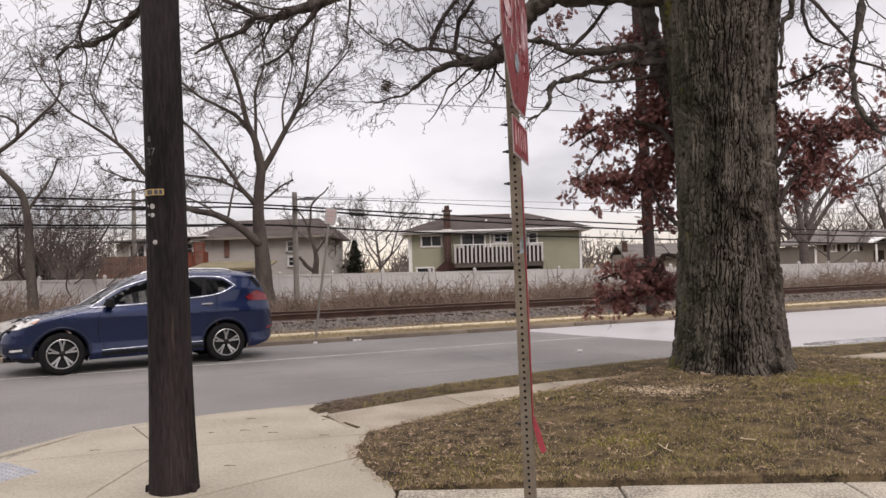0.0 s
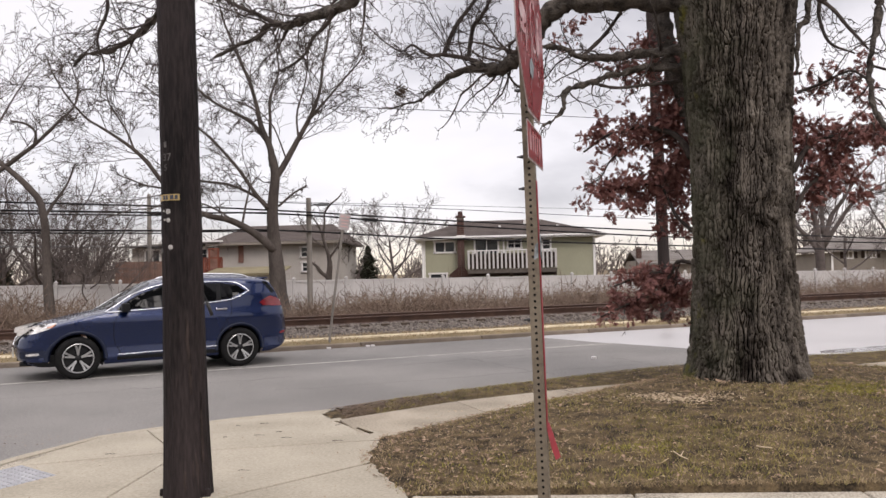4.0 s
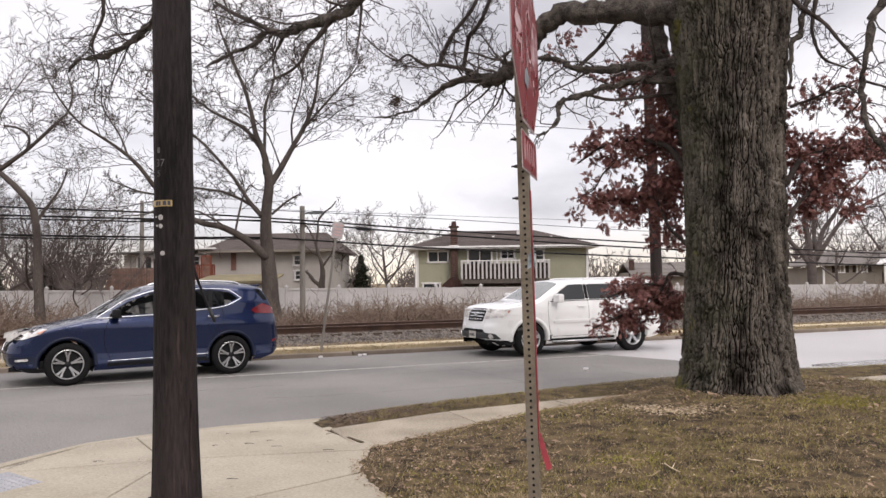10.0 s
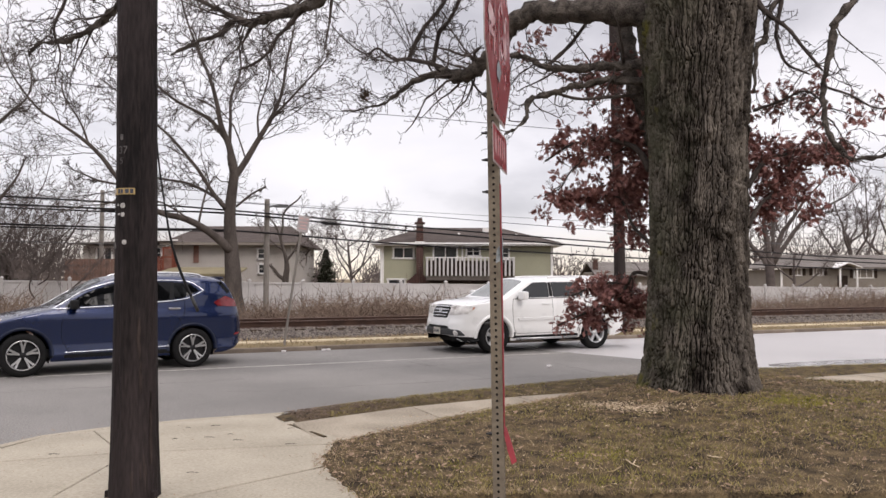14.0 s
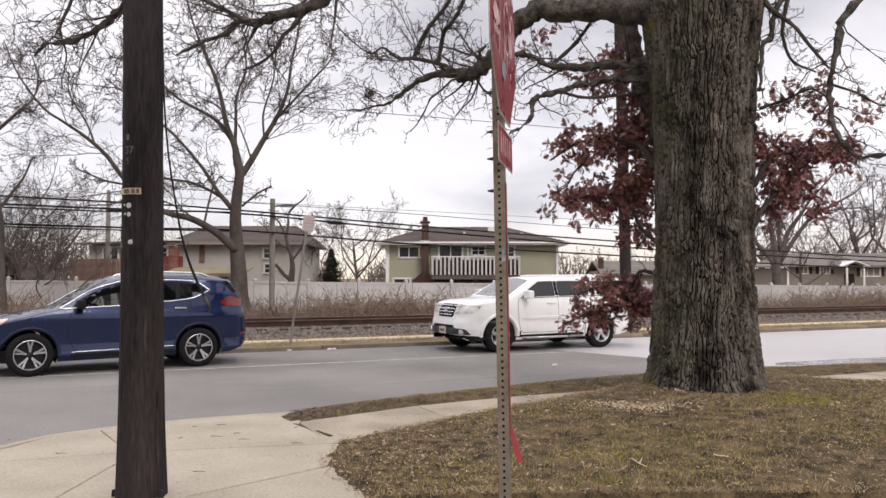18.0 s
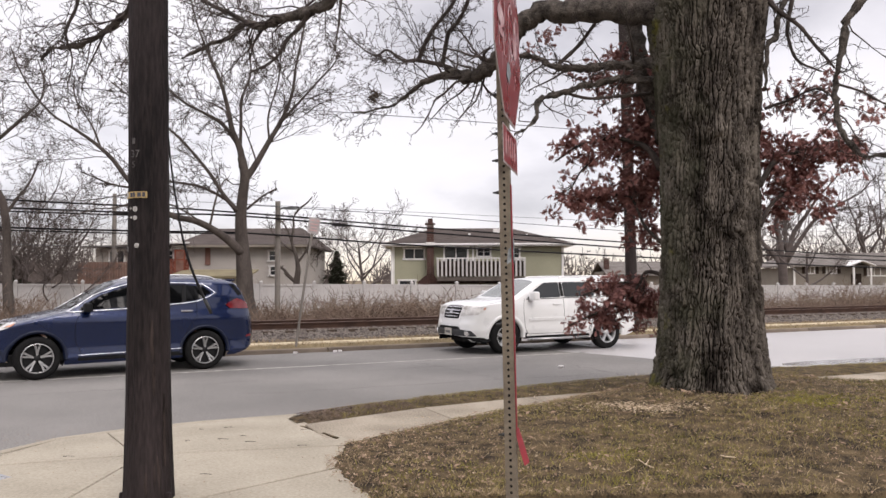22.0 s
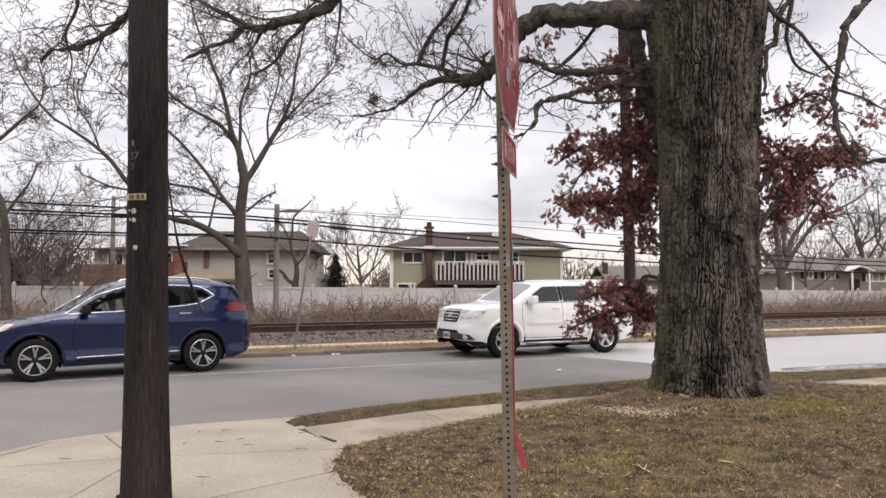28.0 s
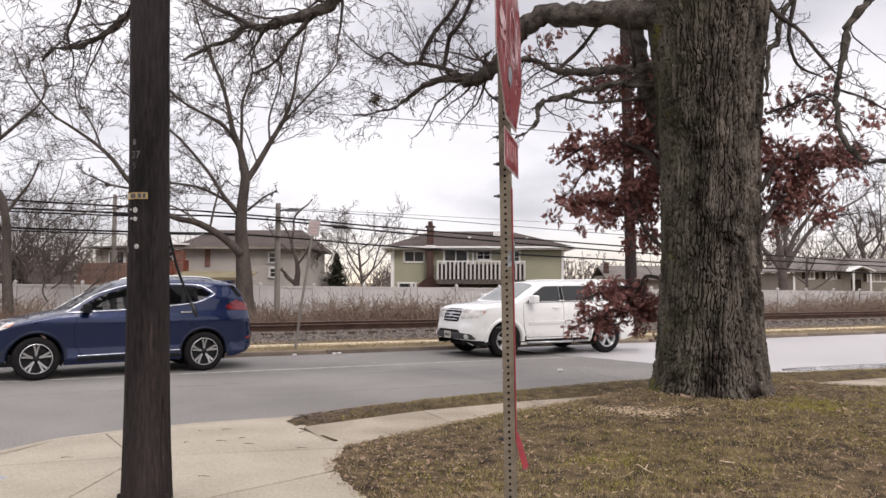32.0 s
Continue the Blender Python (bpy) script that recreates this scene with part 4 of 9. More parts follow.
def pole_mesh(pts, rads, sides=28, name="pole", material=None, parent=None, label="", rough=0.0, seed=0, rings=0):
    n = rings or 40
    path = smooth_path([(*p, r) for p, r in zip(pts, rads)], n)
    V, F = tubes([(path[:, :3], path[:, 3])], sides)
    if rough:
        V = V.copy()
        for i in range(len(V)):
            ring = i // sides
            c = path[ring, :3]
            d = V[i] - c
            a = math.atan2(d[1], d[0])
            k = noise.noise((math.cos(a) * 4.0 + seed, math.sin(a) * 4.0, V[i][2] * 0.5)) * 0.7 + noise.noise((math.cos(a) * 15, math.sin(a) * 15 + seed, V[i][2] * 1.2)) * 0.5 - 0.5 * max(0.0, 0.12 - abs(noise.noise((math.cos(a) * 9, math.sin(a) * 9 + seed, V[i][2] * 0.6)))) / 0.12
            V[i] = c + d * (1 + rough * k)
    return obj(name, V, F, material, parent, label, smooth=True)


def near_pole():
    bx, by, bz = -2.16, 5.50, 0.10
    h = thing("utility_pole", pose(bx, by, bz), "dark weathered wooden utility pole with metal tags", "utility pole")
    tx, ty, tz = -2.205 - bx, 0.0, 3.6 - bz
    lean = (tx / tz)
    pts = [(lean * z, 0, z) for z in (-0.05, 0.12, 0.5, 1.2, 2.2, 3.6, 6.0, 9.5)]
    rads = [0.176, 0.168, 0.155, 0.144, 0.137, 0.132, 0.12, 0.105]
    pole_mesh(pts, rads, 110, "shaft", pole_mat, h, "", 0.06, 3, 300)

    def on_face(z, a, out=0.0):
        r = float(np.interp(z, [p[2] for p in pts], rads)) + out
        return lean * z + r * math.sin(radians(a)), -r * math.cos(radians(a)), z
    # splinters at the foot
    for i, a in enumerate((-78, 66)):
        x, y, _ = on_face(0.02, a, 0.006)
        box_part("foot_splinter", (x, y, 0.03), (0.04, 0.03, 0.06 + 0.02 * i), pole_mat, h, "", 0.01)

    def patch(name, rows, material, label="", out=0.004, parent=h):
        """A thin plate bent round the shaft, row by row of (height, angle, half width)."""
        bm = bmesh.new()
        k = 8
        grid = [[bm.verts.new(on_face(z, a - w + 2 * w * i / k, out)) for i in range(k + 1)] for z, a, w in rows]
        for q in range(len(rows) - 1):
            for i in range(k):
                bm.faces.new((grid[q][i], grid[q][i + 1], grid[q + 1][i + 1], grid[q + 1][i]))
        g = bmesh.ops.extrude_face_region(bm, geom=bm.faces[:])
        for v in g["geom"]:
            if isinstance(v, bmesh.types.BMVert):
                d = Vector((v.co.x - lean * v.co.z, v.co.y, 0)).normalized()
                v.co -= d * 0.012
        bmesh.ops.recalc_face_normals(bm, faces=bm.faces)
        return part(name, bm, material, parent, label)

    def plate(z, a, w, hgt):
        return [(z - hgt / 2, a, w), (z + hgt / 2, a, w)]

    def disc(z, a, r):
        return [(z + r * math.sin(t), a, math.degrees(max(0.1, math.cos(t)) * r / 0.14)) for t in np.linspace(-1.45, 1.45, 9)]

    def flake(z, a, w, hgt, seed):
        return [(z - hgt / 2 + hgt * t, a + 3.0 * noise.noise((t * 3, seed, 0)), w * (math.sin(math.pi * (0.04 + 0.92 * t)) ** 0.6) * (0.7 + 0.7 * abs(noise.noise((t * 6, seed, 4))))) for t in np.linspace(0, 1, 12)]
    Z = 2.24 - bz
    tag = patch("number_tag", plate(Z, -29, 47, 0.045), tag_yellow, "worn yellow number tag")
    for a, w in ((-64, 5), (-50, 4), (-30, 4), (-20, 3), (-4, 5), (9, 4)):
        patch("tag_bar", plate(Z, a, w, 0.030), bar_dark if a > -50 else tag_white, "", 0.007, tag)
    for z, a, r in ((2.145 - bz, -36, 0.008), (2.140 - bz, -18, 0.019), (2.082 - bz, -33, 0.008), (2.078 - bz, -18, 0.016), (1.885 - bz, -12, 0.017), (1.42 - bz, -80, 0.008)):
        patch("metal_tag", disc(z, a, r), tag_white, "small round metal tag")
    patch("metal_tag", disc(1.86 - bz, -55, 0.022), bar_grey, "dull round metal tag")
    for text, z, a, size in (("37", 2.53 - bz, -34, 0.075), ("5", 2.455 - bz, -30, 0.065)):
        cu = bpy.data.curves.new("stamp_curve", "FONT")
        cu.body, cu.size, cu.extrude = text, size, 0.001
        tmp = bpy.data.objects.new("stamp_text", cu)
        me = bpy.data.meshes.new_from_object(tmp)
        bpy.data.objects.remove(tmp)
        for v in me.vertices:
            x, y = v.co.x, v.co.y
            v.co = on_face(z + y - size * 0.35, a + math.degrees(x / 0.14), 0.002 + v.co.z)
        me.materials.append(bar_grey)
        st = new("stamped_mark", me)
        st.parent = h
    patch("stamp_bar", plate(2.62 - bz, -24, 5, 0.04), bar_grey, "faint stamped mark", 0.001)
    for i, (z, a, w, hh) in enumerate(((1.22 - bz, 30, 5, 0.30), (1.08 - bz, 38, 4, 0.20), (0.95 - bz, 34, 6, 0.22), (0.28 - bz, 40, 8, 0.30), (0.60 - bz, 62, 5, 0.5), (2.9 - bz, 28, 4, 0.16), (2.65 - bz, 36, 4, 0.2), (2.42 - bz, 30, 3, 0.22), (2.1 - bz, 40, 4, 0.26), (3.15 - bz, 24, 4, 0.15), (0.24 - bz, 14, 4, 0.16), (2.75 - bz, 12, 4, 0.12))):
        patch("bare_scar", flake(z, a, w, hh, i * 3.7), scar_mat if i in (0, 2, 3, 4, 10) else scar_dark, "scar where the surface has flaked", 0.0012)


scar_dark = mat("flaked_dark_wood", (0.030, 0.024, 0.023), 0.9, (0.007, 0.006, 0.006), 9, 60, 0.7, 0.5, stretch=(1, 1, 0.2))
bar_grey = mat("faint_grey_print", (0.16, 0.15, 0.145), 0.8, (0.05, 0.045, 0.045), 30, 90, 0.7, 0.0)
scar_mat = mat("bare_weathered_wood", (0.060, 0.045, 0.040), 0.9, (0.010, 0.008, 0.0075), 9, 60, 0.7, 0.5, stretch=(1, 1, 0.2))
near_pole()


def far_poles():
    lamp = thing("street_lamp_pole", pose(-7.08, 31.0, YARD_Z + 0.2), "grey weathered wooden pole with small lamp", "utility pole")
    pole_mesh([(0, 0, -0.2), (0, 0, 2.5), (0, 0, 4.95)], [0.115, 0.11, 0.1], 12, "shaft", pole_far_mat, lamp)
    V, F = tubes([(np.array([(0, 0, 4.62), (0.5, 0, 4.72), (0.85, 0, 4.7)]), np.array([0.03, 0.03, 0.03]))], 6)
    obj("lamp_arm", V, F, steel_dark, lamp)
    bm = bmesh.new()
    bmesh.ops.create_cube(bm, size=1, matrix=Matrix.Translation((0.55, 0, 4.66)) @ Matrix.Diagonal((0.5, 0.2, 0.09, 1)))
    part("lamp_head", bm, sign_lamp, lamp, "grey lamp head")
    h = thing("utility_pole", pose(5.0, 22.2, 0.1), "tall brown wooden utility pole beyond the road", "utility pole")
    pole_mesh([(0.06, 0, -0.1), (0, 0, 4), (-0.10, 0, 9), (-0.16, 0, 11)], [0.165, 0.155, 0.14, 0.13], 16, "shaft", pole_brown_mat, h)
    h = thing("utility_pole", pose(-19.2, 45.0 - 1.5, YARD_Z), "grey wooden pole behind the houses", "utility pole")
    pole_mesh([(0, 0, 0), (0, 0, 3), (0, 0, 6.9)], [0.14, 0.13, 0.11], 10, "shaft", pole_far_mat, h)
    h = thing("utility_pole", pose(27.6, 66.0, YARD_Z), "far grey wooden pole", "utility pole")
    pole_mesh([(0, 0, 0), (-0.1, 0, 3), (-0.25, 0, 6.6)], [0.14, 0.13, 0.11], 10, "shaft", pole_far_mat, h)


far_poles()


def hanging_wire(name, rows, n, r, material, label):
    """A wire over the railway from rows of (metres along, height)."""
    p = smooth_path(rows, 60)
    pts = [(*road_xy(q[0], n), q[1]) for q in p]
    V, F = tubes([(np.array(pts), np.full(60, r))], 6)
    tagged(obj(name, V, F, material, smooth=True), label, "cable", "cables along the railway")


THICK = "thick black overhead cable strung along the railway"
hanging_wire("overhead_cable", [(-45, 5.2), (-2.6, 4.47), (5.1, 4.28), (12.2, 3.91), (23.8, 3.41), (33.2, 3.14), (43.7, 2.85), (75, 2.4)], 30.9, 0.034, cable_mat, THICK)
hanging_wire("overhead_cable", [(-45, 4.7), (-2.6, 4.19), (5.1, 4.15), (12.2, 3.72), (23.8, 3.14), (33.2, 2.86), (43.7, 2.62), (75, 2.2)], 30.9, 0.036, cable_mat, THICK)
hanging_wire("overhead_cable", [(-45, 4.5), (-2.6, 4.07), (0.8, 4.12), (5.1, 4.18)], 30.8, 0.026, cable_mat, THICK)
hanging_wire("overhead_cable", [(-45, 3.9), (-2.6, 3.50), (5.1, 3.49), (12.2, 3.12), (23.8, 2.72), (33.2, 2.44), (43.7, 2.2), (75, 1.9)], 30.9, 0.036, cable_mat, THICK)
hanging_wire("overhead_cable", [(-45, 3.75), (-2.6, 3.40), (2, 3.42), (5.1, 3.44)], 30.8, 0.024, cable_mat, THICK)
THIN = "thin grey overhead wire above the railway"
hanging_wire("overhead_wire", [(5.0, 4.62), (5.9, 4.58), (12.2, 4.4), (23.8, 3.97), (43, 3.4), (75, 2.9)], 30.9, 0.015, cable_grey, THIN)
hanging_wire("overhead_wire", [(-45, 8.9), (-2.7, 8.69), (7.6, 8.6), (21.0, 8.77), (75, 9.2)], 31.0, 0.015, cable_grey, THIN)
hanging_wire("overhead_wire", [(-45, 5.9), (-2.7, 5.0), (7.6, 4.8), (75, 4.0)], 33.0, 0.010, cable_grey, THIN)
hanging_wire("overhead_wire", [(-45, 3.4), (-2.7, 3.0), (2.0, 2.9)], 33.0, 0.010, cable_grey, THIN)


def cable_box():
    x, y = road_xy(9.2, 30.9)
    b = thing("cable_splice", pose(x, y, 3.90, 0, 2.6, 25), "black splice case hanging on the cable", "splice case")
    bm = bmesh.new()
    box(bm, 0, 0, 0, 0.62, 0.13, 0.13, 0.03)
    part("case", bm, cable_mat, b)


cable_box()


def far_sign():
    bx, by, bz = -3.64, 17.75, 0.14
    top = Vector((-3.24 - bx, 0.1, 3.02 - bz))
    s = thing("parking_sign", pose(bx, by, bz), "leaning grey post with a small faded parking sign", "road sign")
    V, F = tubes([(np.array([(0, 0, -0.1), tuple(top * 0.5), tuple(top)]), np.array([0.028, 0.028, 0.028]))], 8)
    obj("post", V, F, pole_far_mat, s)
    m = Matrix.Translation(top * 0.955) @ Matrix.Rotation(radians(8), 4, "Y") @ Matrix.Rotation(radians(38), 4, "Z")
    bm = bmesh.new()
    box(bm, 0, -0.04, 0, 0.29, 0.012, 0.37, 0.004, m)
    p = part("sign_plate", bm, faded_plate, s, "faded greyish plate with red print")
    bm = bmesh.new()
    for z, w, x in ((0.12, 0.10, -0.06), (0.12, 0.08, 0.07), (0.035, 0.20, 0), (-0.04, 0.17, 0), (-0.11, 0.19, 0)):
        box(bm, x, -0.05, z, w, 0.006, 0.03, 0, m)
    part("print_bars", bm, faded_red, p, "faded red print")


faded_plate = mat("faded_sign_plate", (0.46, 0.42, 0.41), 0.6, (0.34, 0.31, 0.305), 5, 30, 0.8, 0.0)
faded_red = mat("faded_red_print", (0.50, 0.27, 0.26), 0.5, (0.60, 0.45, 0.43), 12, 60, 0.7, 0.0)
far_sign()

# ---- pavement at the corner ----


def clip_poly(poly, a, b, c):
    """The part of a convex outline where a x + b y <= c."""
    out = []
    for i in range(len(poly)):
        p, q = poly[i], poly[(i + 1) % len(poly)]
        dp, dq = a * p[0] + b * p[1] - c, a * q[0] + b * q[1] - c
        if dp <= 0:
            out.append(p)
        if dp * dq < 0:
            t = dp / (dp - dq)
            out.append((p[0] + (q[0] - p[0]) * t, p[1] + (q[1] - p[1]) * t))
    return out


def split_poly(polys, p, q, gap=0.032):
    """Cuts outlines along the line p-q, leaving a joint."""
    nx, ny = -(q[1] - p[1]), q[0] - p[0]
    k = math.hypot(nx, ny)
    nx, ny = nx / k, ny / k
    c = nx * p[0] + ny * p[1]
    out = []
    for poly in polys:
        for s in (1, -1):
            r = clip_poly(poly, nx * s, ny * s, c * s - gap / 2)
            if len(r) > 2:
                out.append(r)
    return out


def corner_z(x, y):
    """The pavement falls from the lawn to the road."""
    n = RV.x * x + RV.y * y
    d = min(9.25 - n, (x + 4.55) * 0.8 + 0.12)
    return 0.035 + 0.085 * max(0.0, min(1.0, d / 1.8))


def walk_edge(s):
    """Outer edge of the walk along the road."""
    return float(np.interp(s, [2.0, 2.93, 3.74, 4.76, 5.89, 9, 12, 40], [8.17, 8.52, 8.66, 8.80, 8.83, 8.72, 8.62, 8.6]))


def verge_edge(s):
    """Where the verge meets the road."""
    return float(np.interp(s, [2.0, 2.2, 2.96, 4.08, 5.36, 6.21, 7.45, 9, 11.0, 12.5, 13.6, 16, 40], [9.0, 9.28, 9.5, 9.78, 9.9, 10.12, 10.3, 10.4, 10.2, 10.0, 9.75, 9.6, 9.6]))


def build_corner():
    corner = thing("pavement", pose(0, 0, 0), "pale concrete corner pavement with scored joints", "pavement", kind="structure")
    polys = [[(-4.8, -1.0), (-0.55, -1.0), (-0.55, 4.2), (-4.8, 4.2)],
             [(-4.6, 4.22), (-0.55, 4.22), (-0.55, 5.3), (-0.95, 6.86), (-1.02, 7.17), (-4.20, 6.587), (-4.45, 5.6)],
             [(-4.19, 6.622), (-1.02, 7.205), (-1.0, 7.45), (-1.5, 8.22), (-1.93, 9.27), (-2.83, 8.83), (-3.53, 8.25), (-3.97, 7.75), (-4.10, 7.1)]]
    upper = split_poly([polys[2]], (-3.43, 7.81), (-3.01, 7.16), 0.012)
    lower = split_poly([polys[1]], (-2.73, 5.3), (-2.74, 6.6), 0.012)
    lower = split_poly(lower, (-1.56, 5.73), (-1.07, 6.23))
    prism("joint_dirt", [(-4.6, 4.3), (-0.6, 4.3), (-1.0, 6.9), (-1.5, 8.1), (-2.0, 9.15), (-2.8, 8.75), (-3.45, 8.1), (-3.9, 7.65), (-4.05, 6.9)], -0.035, lambda x, y: corner_z(x, y) - 0.016, soil, corner)
    for poly in [polys[0], *lower, *upper]:
        prism("slab", poly, -0.03, corner_z, concrete, corner, "", 0.006)
    prism("joint_dirt", [(-1.66, 8.32), (-1.63, 8.335), (-1.12, 7.53), (-1.15, 7.51)], 0.02, lambda x, y: corner_z(x, y) + 0.003, soil, corner)
    # a low flush rim at the road's edge
    rim = [(-1.95, 9.31), (-2.86, 8.86), (-3.56, 8.29), (-4.01, 7.78), (-4.13, 7.12), (-4.22, 6.6), (-4.48, 5.6)]
    out = [(-1.93, 9.37), (-2.90, 8.92), (-3.66, 8.38), (-4.10, 7.96), (-4.28, 7.48), (-4.43, 7.1), (-4.72, 5.6)]
    for i in range(len(rim) - 1):
        a, b, c, d = (Vector(p) for p in (rim[i], rim[i + 1], out[i + 1], out[i]))
        e, f = b.lerp(c, 0.72), a.lerp(d, 0.72)
        prism("gutter_slab", [tuple(a), tuple(b), tuple(e), tuple(f)], -0.03, 0.014, concrete_old, corner, "", 0.004)
        g = (c - b).normalized() * 0.05
        q = (d - a).normalized() * 0.05
        prism("kerb_edge", [tuple(f), tuple(e), tuple(c + g), tuple(d + q)], -0.03, 0.026, concrete, corner, "", 0.006)
    # tactile paving
    pad = thing("tactile_pad", pose(-4.03, 5.92, corner_z(-4.0, 5.9) + 0.006, 1.0, -1.2, 58), "grey tactile paving pad with raised dots", "tactile paving", kind="structure")
    box_part("pad", (0, 0, 0), (1.0, 0.62, 0.012), tactile_mat, pad, "", 0.003)
    bm = bmesh.new()
    bmesh.ops.create_cone(bm, segments=8, radius1=0.014, radius2=0.009, depth=0.008, cap_ends=True)
    me = bpy.data.meshes.new("dot")
    bm.to_mesh(me)
    bm.free()
    me.materials.append(tactile_mat)
    for i in range(17):
        for j in range(10):
            d = new("dot", me)
            d.parent = pad
            d.location = (-0.46 + i * 0.0575, -0.26 + j * 0.0575, 0.010)
    # the walk along the road, slab by slab
    walk_ = thing("sidewalk", pose(0, 0, 0), "narrow old concrete sidewalk between lawn and verge", "pavement", kind="structure")
    s = 2.06
    while s < 40:
        s1 = s + 1.55
        prism("slab", [tuple(road_xy(s, 6.95)), tuple(road_xy(s1 - 0.015, 6.95)), tuple(road_xy(s1 - 0.015, walk_edge(s1))), tuple(road_xy(s, walk_edge(s)))], -0.02, 0.105 + random.uniform(-0.006, 0.006), walk_concrete, walk_, "", 0.008)
        s = s1
    near = thing("sidewalk", pose(0, 0, 0), "pebbly weathered concrete sidewalk in front of the lawn", "pavement", kind="structure")
    x = -0.53
    while x < 16:
        prism("slab", [(x, 3.9), (x + 1.5, 3.9), (x + 1.5, 5.36), (x, 5.36)], -0.02, 0.125 + random.uniform(-0.004, 0.004), concrete_old, near, "", 0.008)
        x += 1.515
    prism("soil_bed", [(-0.6, 5.37), (15, 5.37), (15, 5.6), (-0.6, 5.6)], -0.03, 0.07, soil, near)
    strip = prism("planting_strip", [(-0.53, -2.0), (16, -2.0), (16, 3.9), (-0.53, 3.9)], -0.03, 0.12, soil)
    tagged(strip, "bare soil strip beside the side street", "soil strip", kind="structure")


build_corner()

# ---- lawn ----
TREE = (3.16, 9.65)


def lawn_top(s):
    return float(np.interp(s, [1.5, 2.18, 3.75, 5.47, 6.4, 8.6, 9.3, 10.5, 60], [7.05, 7.15, 7.88, 8.52, 8.85, 8.9, 8.05, 7.55, 7.5]))


def lawn_inside(x, y):
    s, n = RU.x * x + RU.y * y, RV.x * x + RV.y * y
    if y < 5.34:
        return 0.0
    left = float(np.interp(y, [5.2, 5.44, 5.89, 6.4, 6.73, 7.1, 7.46, 7.8], [-0.50, -0.66, -0.95, -1.12, -1.16, -1.14, -1.05, -0.7]))
    wob = 0.05 * noise.noise((x * 4, y * 4, 9)) + 0.03 * noise.noise((x * 11, y * 11, 3))
    return max(0.0, min(x - left + wob, lawn_top(s) - n + wob))


def lawn_z(x, y, edge=1.0):
    g = math.exp(-((x - TREE[0]) ** 2 + (y - TREE[1]) ** 2) / (2 * 2.5 ** 2))
    k = min(1.0, edge / 1.1)
    z = 0.135 + (0.20 * g + 0.05 * max(0.0, min(1.0, (x - 4) / 4))) * k * k * (3 - 2 * k)
    z += 0.014 * noise.noise((x * 1.3, y * 1.3, 0)) + 0.012 * noise.noise((x * 5, y * 5, 4))
    return 0.09 + (z - 0.09) * min(1.0, 0.25 + edge / 0.35)


def build_lawn():
    step = 0.09
    xs, ys = np.arange(-1.35, 15, step), np.concatenate([[5.352, 5.37], np.arange(5.42, 17.5, step)])
    idx, V, F = {}, [], []
    val = {}
    for i, x in enumerate(xs):
        for j, y in enumerate(ys):
            val[i, j] = lawn_inside(x, y)

    def vert(i, j):
        if (i, j) not in idx:
            idx[i, j] = len(V)
            V.append((xs[i], ys[j] + (0.03 * noise.noise((xs[i] * 3, 0, 5)) + 0.01 if j < 2 else 0), lawn_z(xs[i], ys[j], val[i, j]) if j else 0.02))
        return idx[i, j]
    for i in range(len(xs) - 1):
        for j in range(len(ys) - 1):
            if sum(val[p] > 0 for p in ((i, j), (i + 1, j), (i + 1, j + 1), (i, j + 1))) >= 3:
                F.append((vert(i, j), vert(i + 1, j), vert(i + 1, j + 1), vert(i, j + 1)))
    tagged(obj("lawn", V, F, soil, smooth=True), "patchy winter lawn rising to the oak tree", "lawn", kind="structure")


build_lawn()


def strip_z(s, n):
    """Height of the roadside strip."""
    n0, n1 = walk_edge(s), max(walk_edge(s) + 0.05, verge_edge(s))
    t = min(1.0, max(0.0, (n - n0) / (n1 - n0)))
    return 0.02 + (0.055 + 0.055 * min(1.0, max(0.0, (s - 2.4) / 3))) * math.sin(math.pi * (0.15 + 0.75 * t))


def build_strip():
    """The grass verge between walk and road."""
    V, F = [], []
    S = np.linspace(2.03, 40, 300)
    for s in S:
        n0 = walk_edge(s) - 0.03 + 0.04 * noise.noise((s * 3, 1, 0))
        n1 = max(n0 + 0.05, verge_edge(s) + 0.05 * noise.noise((s * 1.7, 5, 0)))
        for k in range(7):
            t = k / 6
            n = n0 + (n1 - n0) * t
            x, y = road_xy(s, n)
            z = 0.02 + (0.055 + 0.055 * min(1.0, max(0.0, (s - 2.4) / 3))) * math.sin(math.pi * (0.15 + 0.75 * t)) + 0.015 * noise.noise((x * 4, y * 4, 7)) if t < 1 else 0.0
            V.append((x, y, z))
    for i in range(len(S) - 1):
        for k in range(6):
            F.append((i * 7 + k, (i + 1) * 7 + k, (i + 1) * 7 + k + 1, i * 7 + k + 1))
    tagged(obj("grass_verge", V, F, soil, smooth=True), "strip of soil and thin grass beside the road", "verge", kind="structure")


build_strip()


